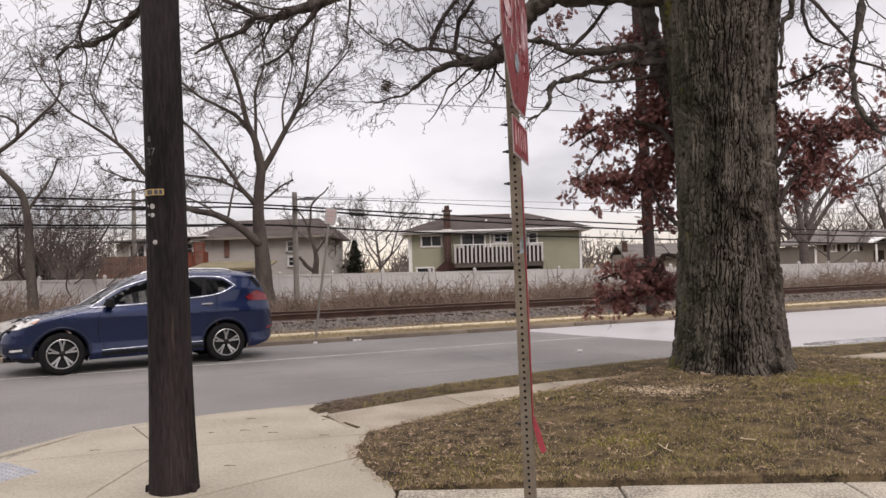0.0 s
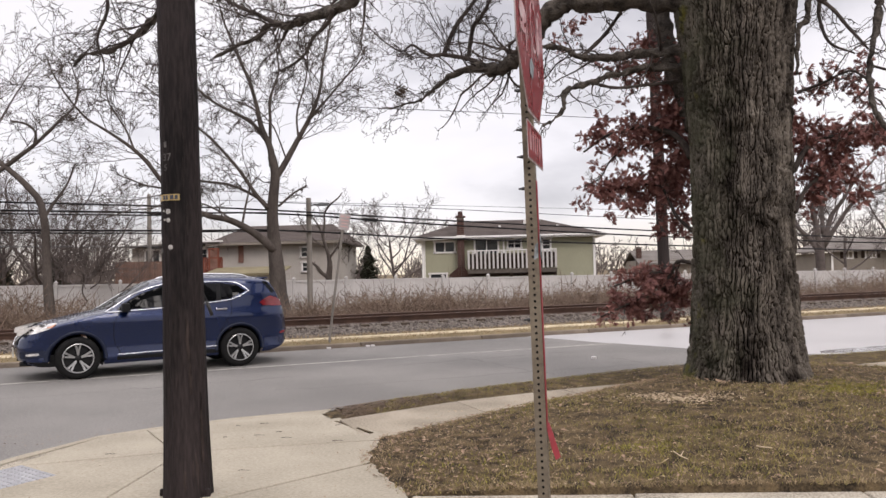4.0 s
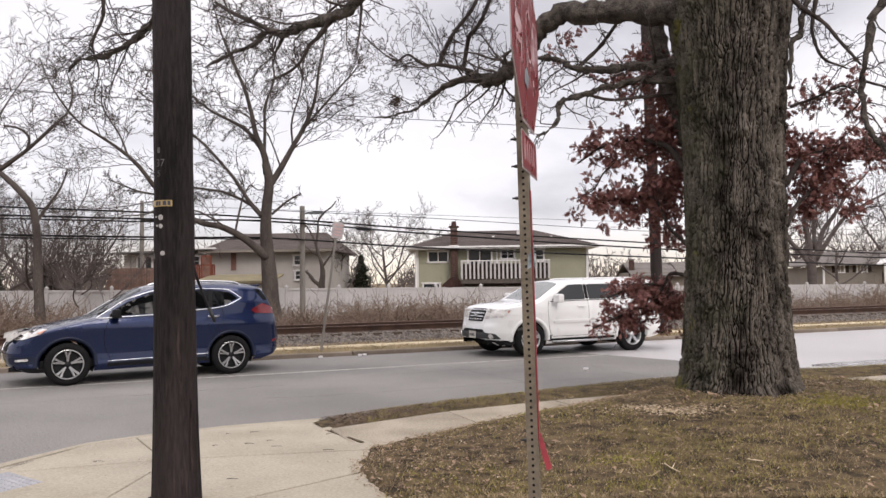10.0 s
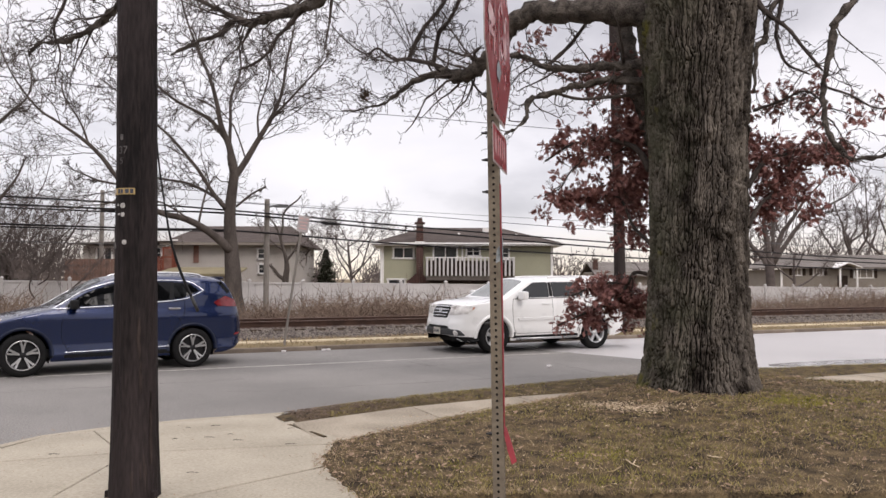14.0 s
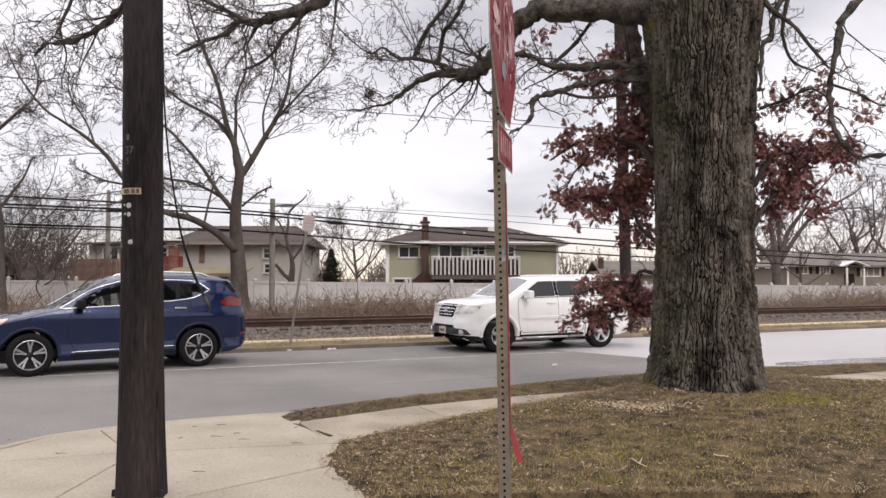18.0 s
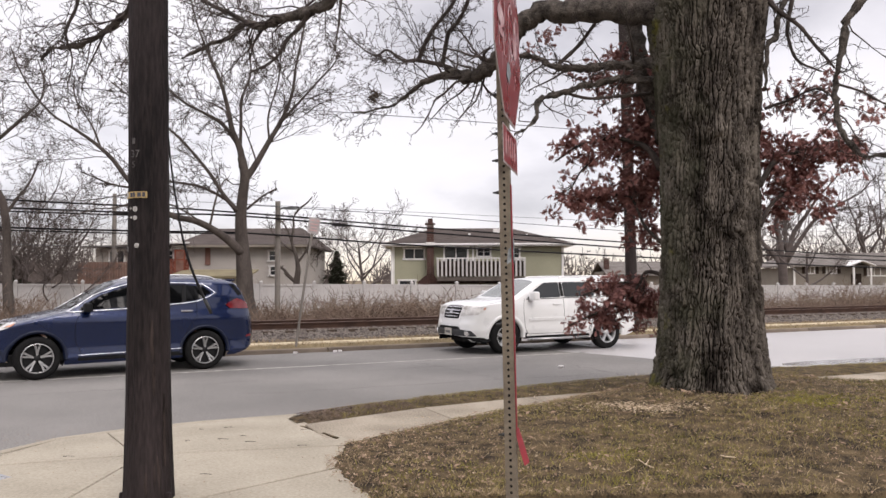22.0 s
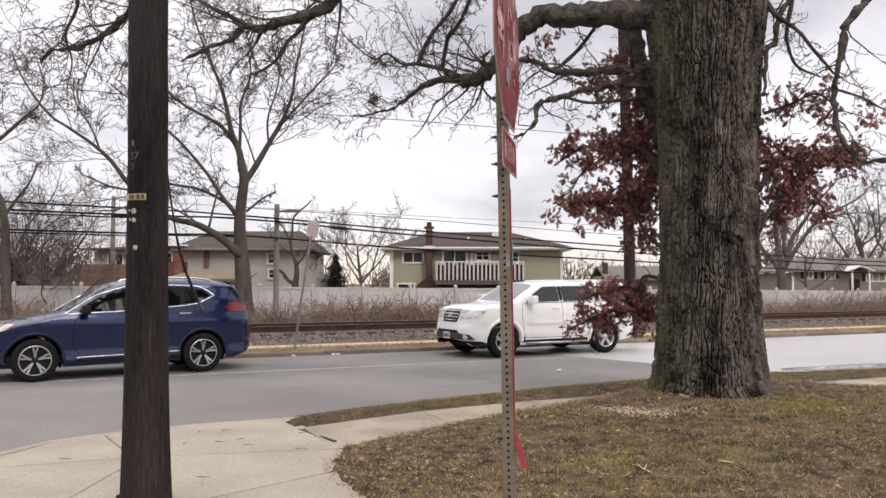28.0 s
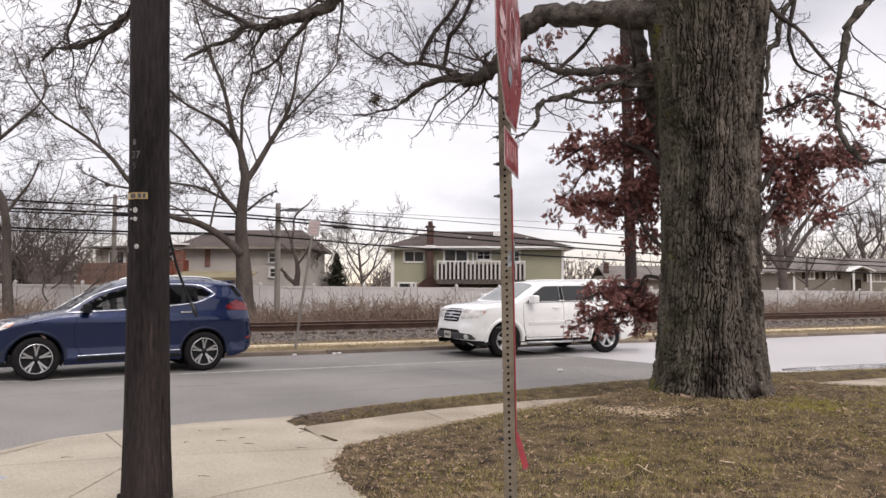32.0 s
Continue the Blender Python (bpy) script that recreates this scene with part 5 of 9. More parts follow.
def blades(name, xyz, height, width, material, label, category, rng, lean=0.5, seg=1):
    """Many single bent blades as one mesh."""
    n = len(xyz)
    a = rng.uniform(0, 6.283, n)
    h = height * rng.uniform(0.5, 1.3, n)
    w = width * rng.uniform(0.6, 1.2, n)
    dx, dy = np.cos(a), np.sin(a)
    la = rng.uniform(0, 6.283, n)
    le = h * lean * rng.uniform(0.2, 1.6, n)
    base = xyz
    side = np.stack([dx * w, dy * w, np.zeros(n)], 1)
    mid = base + np.stack([np.cos(la) * le * 0.35, np.sin(la) * le * 0.35, h * 0.6], 1)
    tip = base + np.stack([np.cos(la) * le, np.sin(la) * le, h], 1)
    V = np.stack([base - side, base + side, mid + side * 0.7, mid - side * 0.7, tip], 1).reshape(-1, 3)
    k = np.arange(n) * 5
    F = [(i, i + 1, i + 2, i + 3) for i in k.tolist()] + [(i + 3, i + 2, i + 4) for i in k.tolist()]
    return tagged(obj(name, V, F, material), label, category, kind="stuff")


def flakes(name, xyz, size, material, label, category, rng, aspect=0.5):
    """Many small curled flat pieces as one mesh."""
    n = len(xyz)
    a = rng.uniform(0, 6.283, n)
    s = size * rng.uniform(0.5, 1.5, n)
    u = np.stack([np.cos(a), np.sin(a), rng.uniform(-0.35, 0.35, n)], 1) * s[:, None]
    v = np.stack([-np.sin(a), np.cos(a), rng.uniform(-0.35, 0.35, n)], 1) * s[:, None] * aspect
    up = np.zeros((n, 3))
    up[:, 2] = s * 0.25
    V = np.stack([xyz - u, xyz - v * 0.9 + up, xyz + u + up * 0.5, xyz + v + up], 1).reshape(-1, 3)
    k = (np.arange(n) * 4).tolist()
    F = [(i, i + 1, i + 2) for i in k] + [(i, i + 2, i + 3) for i in k]
    return tagged(obj(name, V, F, material), label, category, kind="stuff")


def scatter_lawn(rng, n, fn, x0=-1.3, x1=9.5, y0=5.2, y1=14.0, lift=0.0):
    """Places on the lawn, kept with the chance fn(x, y) gives."""
    pts = []
    X, Y, K = rng.uniform(x0, x1, n), rng.uniform(y0, y1, n), rng.uniform(0, 1, n)
    for x, y, k in zip(X.tolist(), Y.tolist(), K.tolist()):
        e = lawn_inside(x, y)
        if e > 0.05 and abs(x) < 0.62 * y + 1 and k < fn(x, y, e):
            pts.append((x, y, lawn_z(x, y, e) + lift))
    return np.array(pts)


def tree_dist(x, y):
    return math.hypot(x - TREE[0], y - TREE[1])


def green_chance(x, y, e):
    k = 0.36 + 1.0 * noise.noise((x * 0.8 + 3, y * 0.8, 1)) + 0.8 * noise.noise((x * 3.1, y * 3.1, 8)) + 0.8 * noise.noise((x * 13, y * 9, 2))
    k += 0.25 * (x > 3.5) - 0.5 * math.exp(-tree_dist(x, y) / 0.9) - 0.75 * max(0.0, 1 - max(0.0, x + 0.9) / 1.3) * (y > 5.6)
    return max(0.02, min(1.0, k)) * (1.25 if y < 7.5 else 0.8)


def straw_chance(x, y, e):
    return max(0.1, min(1.0, 0.40 - 0.6 * noise.noise((x * 0.9, y * 0.9, 3)) + 0.7 * noise.noise((x * 3.7, y * 3.7, 6)) + 0.8 * noise.noise((x * 11, y * 8, 5))))


def litter_chance(x, y, e):
    k = 0.22 + 0.9 * max(0.0, 1 - max(0.0, x + 1.1) / 1.7) + 0.55 * math.exp(-tree_dist(x, y) / 1.2) + 0.25 * (noise.noise((x * 1.5, y * 1.5, 11)) > 0.15)
    k += 0.5 * (e < 0.12)
    return min(1.0, k)


def build_grass():
    rng = np.random.default_rng(11)
    blades("lawn_grass", scatter_lawn(rng, 165000, green_chance), 0.030, 0.0025, grass_mat, "short olive winter grass of the lawn", "grass", rng, 0.9)
    blades("lawn_straw", scatter_lawn(rng, 115000, straw_chance), 0.024, 0.0025, straw_mat, "dead straw-coloured grass in the lawn", "grass", rng, 1.6)
    flakes("leaf_litter", scatter_lawn(rng, 44000, litter_chance, lift=0.020), 0.0135, leaf_litter, "small brown dead leaves on the lawn", "leaf litter", rng)
    # moss and fresh green patches
    pts = []
    for cx, cy, sx, sy, n in ((3.8, 8.45, 0.25, 0.22, 1500), (4.3, 8.8, 0.4, 0.3, 1200), (1.25, 6.36, 0.25, 0.14, 500), (4.8, 8.0, 0.5, 0.4, 1200), (1.35, 5.7, 0.3, 0.12, 350), (-0.2, 6.1, 0.25, 0.2, 350)):
        for _ in range(n):
            x, y = rng.normal(cx, sx), rng.normal(cy, sy)
            if noise.noise((x * 4, y * 4, 2)) > -0.15 and lawn_inside(x, y) > 0:
                pts.append((x, y, lawn_z(x, y)))
    blades("lawn_moss", np.array(pts), 0.026, 0.0028, moss_mat, "yellow-green mossy patches in the lawn", "moss", rng, 1.2)
    # ragged grass over the walk's edge
    pts = []
    for _ in range(2400):
        x, y = rng.uniform(-0.5, 6), 5.37 + abs(rng.normal(0, 0.05))
        if noise.noise((x * 2.2, 3, 1)) > -0.2:
            pts.append((x, y, lawn_z(x, y)))
    blades("edge_grass", np.array(pts), 0.036, 0.0022, straw_mat, "ragged dry grass along the walk's edge", "grass", rng, 1.4)
    flakes("oak_leaf_litter", scatter_lawn(rng, 2000, litter_chance, lift=0.026), 0.030, leaf_litter, "curled dead oak leaves lying on the lawn", "leaf litter", rng, 0.55)
    # wood chips before the trunk
    pts = []
    for _ in range(1500):
        x = rng.normal(1.98, 0.30)
        y = rng.normal(8.28, 0.13) + 0.10 * math.sin(x * 5)
        pts.append((x, y, lawn_z(x, y) + 0.012))
    flakes("wood_chips", np.array(pts), 0.0115, chip_mat, "pale wood chips scattered before the trunk", "wood chips", rng, 0.6)
    pts = []
    for _ in range(2600):
        x, y = rng.uniform(-1.0, 7), rng.uniform(5.3, 11)
        if lawn_inside(x, y) > 0:
            pts.append((x, y, lawn_z(x, y) + 0.018))
    flakes("pale_chips", np.array(pts), 0.014, chip_mat, "pale slivers of wood and leaf on the lawn", "wood chips", rng, 0.28)
    # verge strip
    pts = []
    for _ in range(17000):
        s = 2.6 + rng.uniform(0, 1) ** 1.4 * 22
        n = rng.uniform(walk_edge(s) + 0.04, verge_edge(s) - 0.05)
        if noise.noise((s * 1.2, n * 2, 4)) + 0.6 * noise.noise((s * 6, n * 6, 1)) + min(0.35, 0.5 * (s - 3.5)) > -0.1:
            x, y = road_xy(s, n)
            pts.append((x, y, strip_z(s, n) - 0.01))
    blades("verge_grass", np.array(pts), 0.038, 0.0026, grass_mat, "thin green-brown grass on the roadside strip", "grass", rng, 0.8)
    pts = []
    for _ in range(5200):
        s = rng.uniform(2.2, 9) if rng.uniform() < 0.5 else rng.uniform(2.2, 3.6)
        n = rng.uniform(walk_edge(s), verge_edge(s) - 0.03)
        x, y = road_xy(s, n)
        pts.append((x, y, strip_z(s, n) + 0.008))
    flakes("verge_litter", np.array(pts), 0.014, dark_litter, "dead leaves and grit on the roadside strip", "leaf litter", rng)
    # far verge: coarse dry grass by the kerb
    pts = []
    for _ in range(20000):
        s, n = rng.uniform(-12, 45), rng.choice([rng.uniform(17.5, 17.98), rng.uniform(18.3, 19.0)])
        x, y = road_xy(s, n)
        pts.append((x, y, float(np.interp(n, [17.46, 17.95, 18.4], [0.085, 0.14, 0.145]))))
    blades("far_verge_grass", np.array(pts), 0.07, 0.006, straw_mat, "coarse dry grass along the far kerb", "grass", rng, 1.0)
    # crumbs and twigs on the pavement
    pts = []
    for _ in range(420):
        x, y = rng.uniform(-4.2, -0.9), rng.uniform(5.0, 8.9)
        n = RV.x * x + RV.y * y
        if n < 9.1 and lawn_inside(x, y) <= 0:
            pts.append((x, y, corner_z(x, y) + 0.008))
    flakes("pavement_litter", np.array(pts), 0.008, leaf_litter, "crumbs of dead leaf on the pavement", "leaf litter", rng)
    pts = []
    for _ in range(900):
        s = rng.uniform(-1.5, 30)
        n = verge_edge(s) + abs(rng.normal(0, 0.25)) if s > 2 else rng.uniform(8.9, 9.6)
        x, y = road_xy(s, n)
        pts.append((x, y, 0.008))
    flakes("road_grit", np.array(pts), 0.012, leaf_litter, "grit and leaf crumbs at the road's edge", "grit", rng)


build_grass()


def stick(pts, r, material, label):
    k = len(pts)
    V, F = tubes([(np.array(pts), np.linspace(r, r * 0.5, k))], 5)
    return tagged(obj("twig", V, F, material, smooth=True), label, "twig", "twigs on the ground")


def build_sticks():
    rng = np.random.default_rng(7)
    z = lambda x, y: lawn_z(x, y) + 0.03
    t = stick([(1.42, 6.09, z(1.42, 6.09) + 0.02), (1.455, 6.02, z(1.455, 6.02)), (1.49, 5.92, z(1.49, 5.92))], 0.006, chip_mat, "pale forked twig on the lawn")
    V, F = tubes([(np.array([(1.455, 6.01, z(1.455, 6.01)), (1.49, 6.07, z(1.49, 6.07) + 0.02)]), np.array([0.005, 0.003]))], 5)
    obj("side_twig", V, F, chip_mat, t)
    stick([(1.36, 5.98, z(1.36, 5.98)), (1.28, 5.86, z(1.28, 5.86)), (1.20, 5.80, z(1.2, 5.8))], 0.004, straw_mat, "thin bent twig on the lawn")
    stick([(2.10, 6.24, z(2.10, 6.24)), (2.13, 6.21, z(2.13, 6.21)), (2.20, 6.18, z(2.2, 6.18))], 0.007, chip_mat, "pale broken twig lying on the lawn")
    for i in range(34):
        x, y = rng.uniform(-0.7, 4.5), rng.uniform(5.5, 8.0)
        a = rng.uniform(0, 6.28)
        L = rng.uniform(0.06, 0.2)
        stick([(x, y, z(x, y) - 0.01), (x + math.cos(a) * L * 0.5, y + math.sin(a) * L * 0.5, z(x, y) + 0.005), (x + math.cos(a + 0.3) * L, y + math.sin(a + 0.3) * L, z(x, y) - 0.01)], 0.003, straw_mat if i % 2 else bark_twig, "short dry twig on the lawn")
    for i in range(11):
        x, y = rng.uniform(-3.6, -1.4), rng.uniform(5.8, 8.4)
        a = rng.normal(0, 0.5)
        L = rng.uniform(0.03, 0.11)
        zz = corner_z(x, y) + 0.008
        stick([(x, y, zz), (x + math.cos(a) * L * 0.5, y + math.sin(a) * L * 0.5, zz + 0.006), (x + math.cos(a + 0.2) * L, y + math.sin(a + 0.2) * L, zz)], 0.003, bark_twig, "short dark twig on the pavement")


build_sticks()

# ---- the old oak ----


def oak_profile(z):
    return float(np.interp(z, [0.0, 0.16, 0.43, 0.85, 1.63, 2.7, 3.75, 4.4, 4.9, 5.6, 6.6, 8.2],
                           [0.765, 0.705, 0.66, 0.625, 0.60, 0.598, 0.645, 0.71, 0.78, 0.72, 0.52, 0.34]))


def oak_trunk(parent):
    """Ragged upright bark plates parted by deep cracks, finest on the street side."""
    face = math.atan2(-TREE[1], -TREE[0])
    A = np.concatenate([np.linspace(-1.8, 1.8, 400), np.linspace(1.8, 2 * math.pi - 1.8, 72)[1:-1]]) + face
    Zs = np.concatenate([np.linspace(-0.12, 5.3, 560), np.linspace(5.3, 7.6, 50)[1:]])
    sides, rings = len(A), len(Zs)
    V = np.empty((rings * sides, 3))
    k = 0
    for i in range(rings):
        z = float(Zs[i])
        r0 = oak_profile(z)
        for j in range(sides):
            a = float(A[j]) % (2 * math.pi)
            c, s = math.cos(a), math.sin(a)
            # root flare and broad swellings
            r = r0 * (1 + 0.03 * noise.noise((c * 1.2, s * 1.2, z * 0.5)))
            if z < 0.5:
                r *= 1 + 0.05 * (0.5 - z) * math.sin(a * 5 + 1.0) + 0.02 * (0.5 - z) * math.sin(a * 9)
            u, w = c * 0.62, s * 0.62
            wa = noise.noise((u * 5, w * 5, z * 2.2))
            wb = noise.noise((u * 14 + 4, w * 14, z * 6.0))
            wc = noise.noise((u * 38, w * 38 + 7, z * 17))
            q = (u * 20 + wa * 0.7 + wb * 0.42 + wc * 0.22, w * 20 + wa * 0.5 - wb * 0.42 + wc * 0.22, z * 1.9 + wa * 0.9 + wb * 0.6)
            d, pts = noise.voronoi(q)
            e = d[1] - d[0]
            t = min(1.0, max(0.0, (e - 0.06) / 0.24))
            crack = t * t * (3 - 2 * t)
            lift = noise.cell((pts[0][0] * 9.7, pts[0][1] * 9.7, pts[0][2] * 9.7))
            n1 = abs(noise.noise((u * 13 + wa * 1.4, w * 13 - wa, z * 1.0)))
            long_crack = min(1.0, n1 / 0.09)
            n3 = abs(noise.noise((u * 15 + 2, w * 15, z * 15.0 + wb)))
            brk = min(1.0, n3 / 0.08)
            fine = noise.noise((u * 75, w * 75, z * 24))
            ridge = noise.noise((u * 11, w * 11, z * 1.1))
            r += -0.046 * (1 - crack) - 0.026 * (1 - long_crack) - 0.015 * (1 - brk) * crack + 0.013 * (lift - 0.5) * crack + 0.011 * fine + 0.009 * ridge + 0.008 * wb + 0.006 * wc
            # a healed scar at eye height and above
            for zc, ac, wd in ((3.05, -1.75, 0.34), (2.15, -1.35, 0.26)):
                q = ((z - zc) / 0.10) ** 2 + ((a - (ac % (2 * math.pi))) / wd) ** 2
                if q < 6:
                    r += 0.035 * math.exp(-q) - 0.03 * math.exp(-(((z - zc + 0.12) / 0.08) ** 2 + ((a - (ac % (2 * math.pi))) / wd) ** 2))
            V[k] = (c * r, s * r, z)
            k += 1
    F = []
    for i in range(rings - 1):
        for j in range(sides):
            j2 = (j + 1) % sides
            F.append((i * sides + j, i * sides + j2, (i + 1) * sides + j2, (i + 1) * sides + j))
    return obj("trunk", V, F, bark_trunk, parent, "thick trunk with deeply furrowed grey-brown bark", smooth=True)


def make_bark():
    """Bark with crack shade put into its colour, damp in patches and mossy in places."""
    m = mat("furrowed_oak_bark", (0.190, 0.165, 0.139), 0.95, (0.036, 0.030, 0.026), 6.0, 46, 0.75, 0.9, 0.012, stretch=(1, 1, 0.45), spec=0.15)
    nt = m.node_tree
    b = nt.nodes["Principled BSDF"]

    def node(kind, **kw):
        n = nt.nodes.new(kind)
        for k, v in kw.items():
            n.inputs[k].default_value = v
        return n

    def ramp(src, p0, c0, p1, c1):
        r = nt.nodes.new("ShaderNodeValToRGB")
        r.color_ramp.elements[0].position, r.color_ramp.elements[1].position = p0, p1
        r.color_ramp.elements[0].color, r.color_ramp.elements[1].color = (*c0, 1), (*c1, 1)
        nt.links.new(src, r.inputs[0])
        return r.outputs[0]

    def blend(kind, fac, a, c):
        x = nt.nodes.new("ShaderNodeMix")
        x.data_type, x.blend_type = "RGBA", kind
        for sock, v in ((x.inputs["Factor"], fac), (x.inputs[6], a), (x.inputs[7], c)):
            if isinstance(v, bpy.types.NodeSocket):
                nt.links.new(v, sock)
            else:
                sock.default_value = v
        return x.outputs[2]

    def total(a, ka, c, kc, off):
        x = nt.nodes.new("ShaderNodeMath")
        x.operation = "MULTIPLY_ADD"
        nt.links.new(a, x.inputs[0])
        x.inputs[1].default_value, x.inputs[2].default_value = ka, off
        y = nt.nodes.new("ShaderNodeMath")
        y.operation = "MULTIPLY_ADD"
        nt.links.new(c, y.inputs[0])
        y.inputs[1].default_value = kc
        nt.links.new(x.outputs[0], y.inputs[2])
        return y.outputs[0]
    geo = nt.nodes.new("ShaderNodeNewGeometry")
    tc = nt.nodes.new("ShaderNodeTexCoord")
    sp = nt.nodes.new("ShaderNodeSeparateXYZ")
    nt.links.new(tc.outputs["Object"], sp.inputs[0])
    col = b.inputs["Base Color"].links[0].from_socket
    # pointiness darkens the cracks: their shade is put into the colour
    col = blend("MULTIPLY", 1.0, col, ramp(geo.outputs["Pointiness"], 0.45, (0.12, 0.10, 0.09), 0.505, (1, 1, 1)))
    tall = node("ShaderNodeMapping", Scale=(1.0, 1.0, 0.55))
    nt.links.new(tc.outputs["Object"], tall.inputs["Vector"])
    damp = node("ShaderNodeTexNoise", Scale=2.6, Detail=6.0, Roughness=0.62)
    nt.links.new(tall.outputs[0], damp.inputs["Vector"])
    col = blend("MULTIPLY", 1.0, col, ramp(damp.outputs["Fac"], 0.36, (0.16, 0.145, 0.14), 0.52, (1, 1, 1)))
    # a darker green-grey tint that grows towards the west, bright moss in a few spots
    west_tint = node("ShaderNodeTexNoise", Scale=2.0, Detail=7.0, Roughness=0.6)
    nt.links.new(tc.outputs["Object"], west_tint.inputs["Vector"])
    west = total(sp.outputs["X"], -0.55, west_tint.outputs["Fac"], 1.3, -0.30)
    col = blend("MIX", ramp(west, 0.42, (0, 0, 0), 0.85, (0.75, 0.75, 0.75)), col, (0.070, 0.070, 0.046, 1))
    spot = node("ShaderNodeTexNoise", Scale=3.4, Detail=6.0, Roughness=0.6)
    nt.links.new(tc.outputs["Object"], spot.inputs["Vector"])
    moss = total(sp.outputs["X"], -0.75, spot.outputs["Fac"], 1.0, -0.30)
    col = blend("MIX", ramp(moss, 0.76, (0, 0, 0), 0.92, (1, 1, 1)), col, (0.120, 0.112, 0.030, 1))
    nt.links.new(col, b.inputs["Base Color"])
    return m


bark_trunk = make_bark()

OAK_BIG = []
OAK_BIG.append([(2.7, 9.6, 4.94, 0.21), (1.98, 9.74, 5.06, 0.163), (1.46, 9.87, 5.11, 0.144), (1.11, 10.01, 5.1, 0.131), (0.9, 10.14, 4.98, 0.126), (0.71, 10.28, 4.75, 0.105), (0.57, 10.41, 4.6, 0.099), (0.46, 10.55, 4.51, 0.096), (0.24, 10.69, 4.45, 0.097), (-0.03, 10.82, 4.54, 0.072), (-0.39, 10.96, 4.46, 0.040), (-0.68, 11.09, 4.3, 0.026), (-0.94, 11.23, 4.17, 0.019), (-1.2, 11.36, 4.14, 0.014), (-1.51, 11.5, 4.14, 0.009)])
OAK_BIG.append([(2.68, 9.7, 4.35, 0.071), (2.41, 9.77, 4.35, 0.064), (2.0, 9.84, 4.36, 0.054), (1.57, 9.91, 4.36, 0.051), (1.33, 9.99, 4.38, 0.044), (1.15, 10.06, 4.5, 0.037), (0.86, 10.13, 4.58, 0.03), (0.65, 10.2, 4.64, 0.019)])
OAK_MID = []
OAK_MID.append([(2.84, 10.3, 3.46, 0.135), (2.72, 10.42, 3.95, 0.129), (2.59, 10.54, 4.52, 0.123), (2.48, 10.66, 5.03, 0.116), (2.43, 10.78, 5.55, 0.102), (2.42, 10.9, 6.08, 0.079)])
OAK_MID.append([(2.81, 9.9, 4.13, 0.065), (2.26, 9.83, 4.18, 0.043), (1.83, 9.75, 4.12, 0.039), (1.61, 9.68, 4.07, 0.035), (1.38, 9.6, 3.96, 0.031), (1.06, 9.52, 3.85, 0.031), (1.01, 9.45, 3.63, 0.024), (0.87, 9.38, 3.47, 0.02), (0.74, 9.3, 3.41, 0.017)])
OAK_SIDE = []
OAK_SIDE.append([(0.13, 10.9, 4.55, 0.045), (-0.19, 11.0, 4.71, 0.033), (-0.49, 11.1, 4.81, 0.03), (-0.73, 11.2, 4.83, 0.024), (-0.97, 11.3, 5.02, 0.018), (-1.18, 11.4, 4.97, 0.013), (-1.52, 11.5, 5.24, 0.010), (-1.71, 11.6, 5.47, 0.008)])
OAK_SIDE.append([(-0.51, 11.2, 4.85, 0.033), (-0.4, 11.2, 5.12, 0.033), (-0.24, 11.2, 5.37, 0.029), (0.01, 11.2, 5.7, 0.029), (0.13, 11.2, 6.04, 0.024)])
OAK_SIDE.append([(-0.16, 11.1, 4.74, 0.032), (-0.07, 10.98, 5.13, 0.032), (0.05, 10.85, 5.25, 0.028), (0.21, 10.72, 5.53, 0.023), (0.32, 10.6, 5.88, 0.019)])
OAK_SIDE.append([(1.33, 10.0, 4.39, 0.029), (1.67, 10.07, 4.73, 0.026), (1.87, 10.13, 5.01, 0.022), (2.0, 10.2, 5.26, 0.015)])
OAK_SIDE.append([(1.38, 9.6, 3.96, 0.021), (1.69, 9.73, 3.92, 0.021), (2.14, 9.87, 3.97, 0.022), (2.54, 10.0, 4.04, 0.022)])
OAK_RIGHT = []
OAK_RIGHT.append([(3.6, 9.7, 6.9, 0.12), (4.24, 9.6, 6.56, 0.084), (4.69, 9.52, 6.09, 0.069), (5.13, 9.43, 5.34, 0.055), (4.99, 9.35, 5.03, 0.051), (4.73, 9.27, 4.73, 0.047), (4.61, 9.18, 4.31, 0.037), (4.49, 9.1, 3.96, 0.033), (4.44, 9.02, 3.62, 0.033), (4.43, 8.93, 3.37, 0.029), (4.56, 8.85, 3.12, 0.026), (4.67, 8.77, 3.01, 0.022), (4.98, 8.68, 3.06, 0.019), (5.21, 8.6, 3.23, 0.013)])
OAK_RIGHT.append([(3.7, 9.6, 5.8, 0.06), (3.86, 9.4, 5.47, 0.055), (4.08, 9.37, 5.11, 0.038), (3.93, 9.33, 4.84, 0.031), (3.9, 9.3, 4.55, 0.03), (3.77, 9.27, 4.43, 0.027), (3.74, 9.23, 4.09, 0.02), (3.7, 9.2, 3.87, 0.013)])
OAK_RIGHT_FINE = []
OAK_RIGHT_FINE.append([(3.82, 9.4, 5.05, 0.048), (3.89, 9.3, 4.89, 0.03), (4.09, 9.2, 4.67, 0.023), (4.25, 9.1, 4.38, 0.02), (4.43, 9.0, 4.08, 0.013)])
OAK_RIGHT_FINE.append([(4.17, 9.4, 5.26, 0.031), (4.06, 9.35, 4.75, 0.024), (4.03, 9.3, 4.53, 0.02), (4.12, 9.25, 4.24, 0.017), (4.37, 9.2, 4.09, 0.01)])
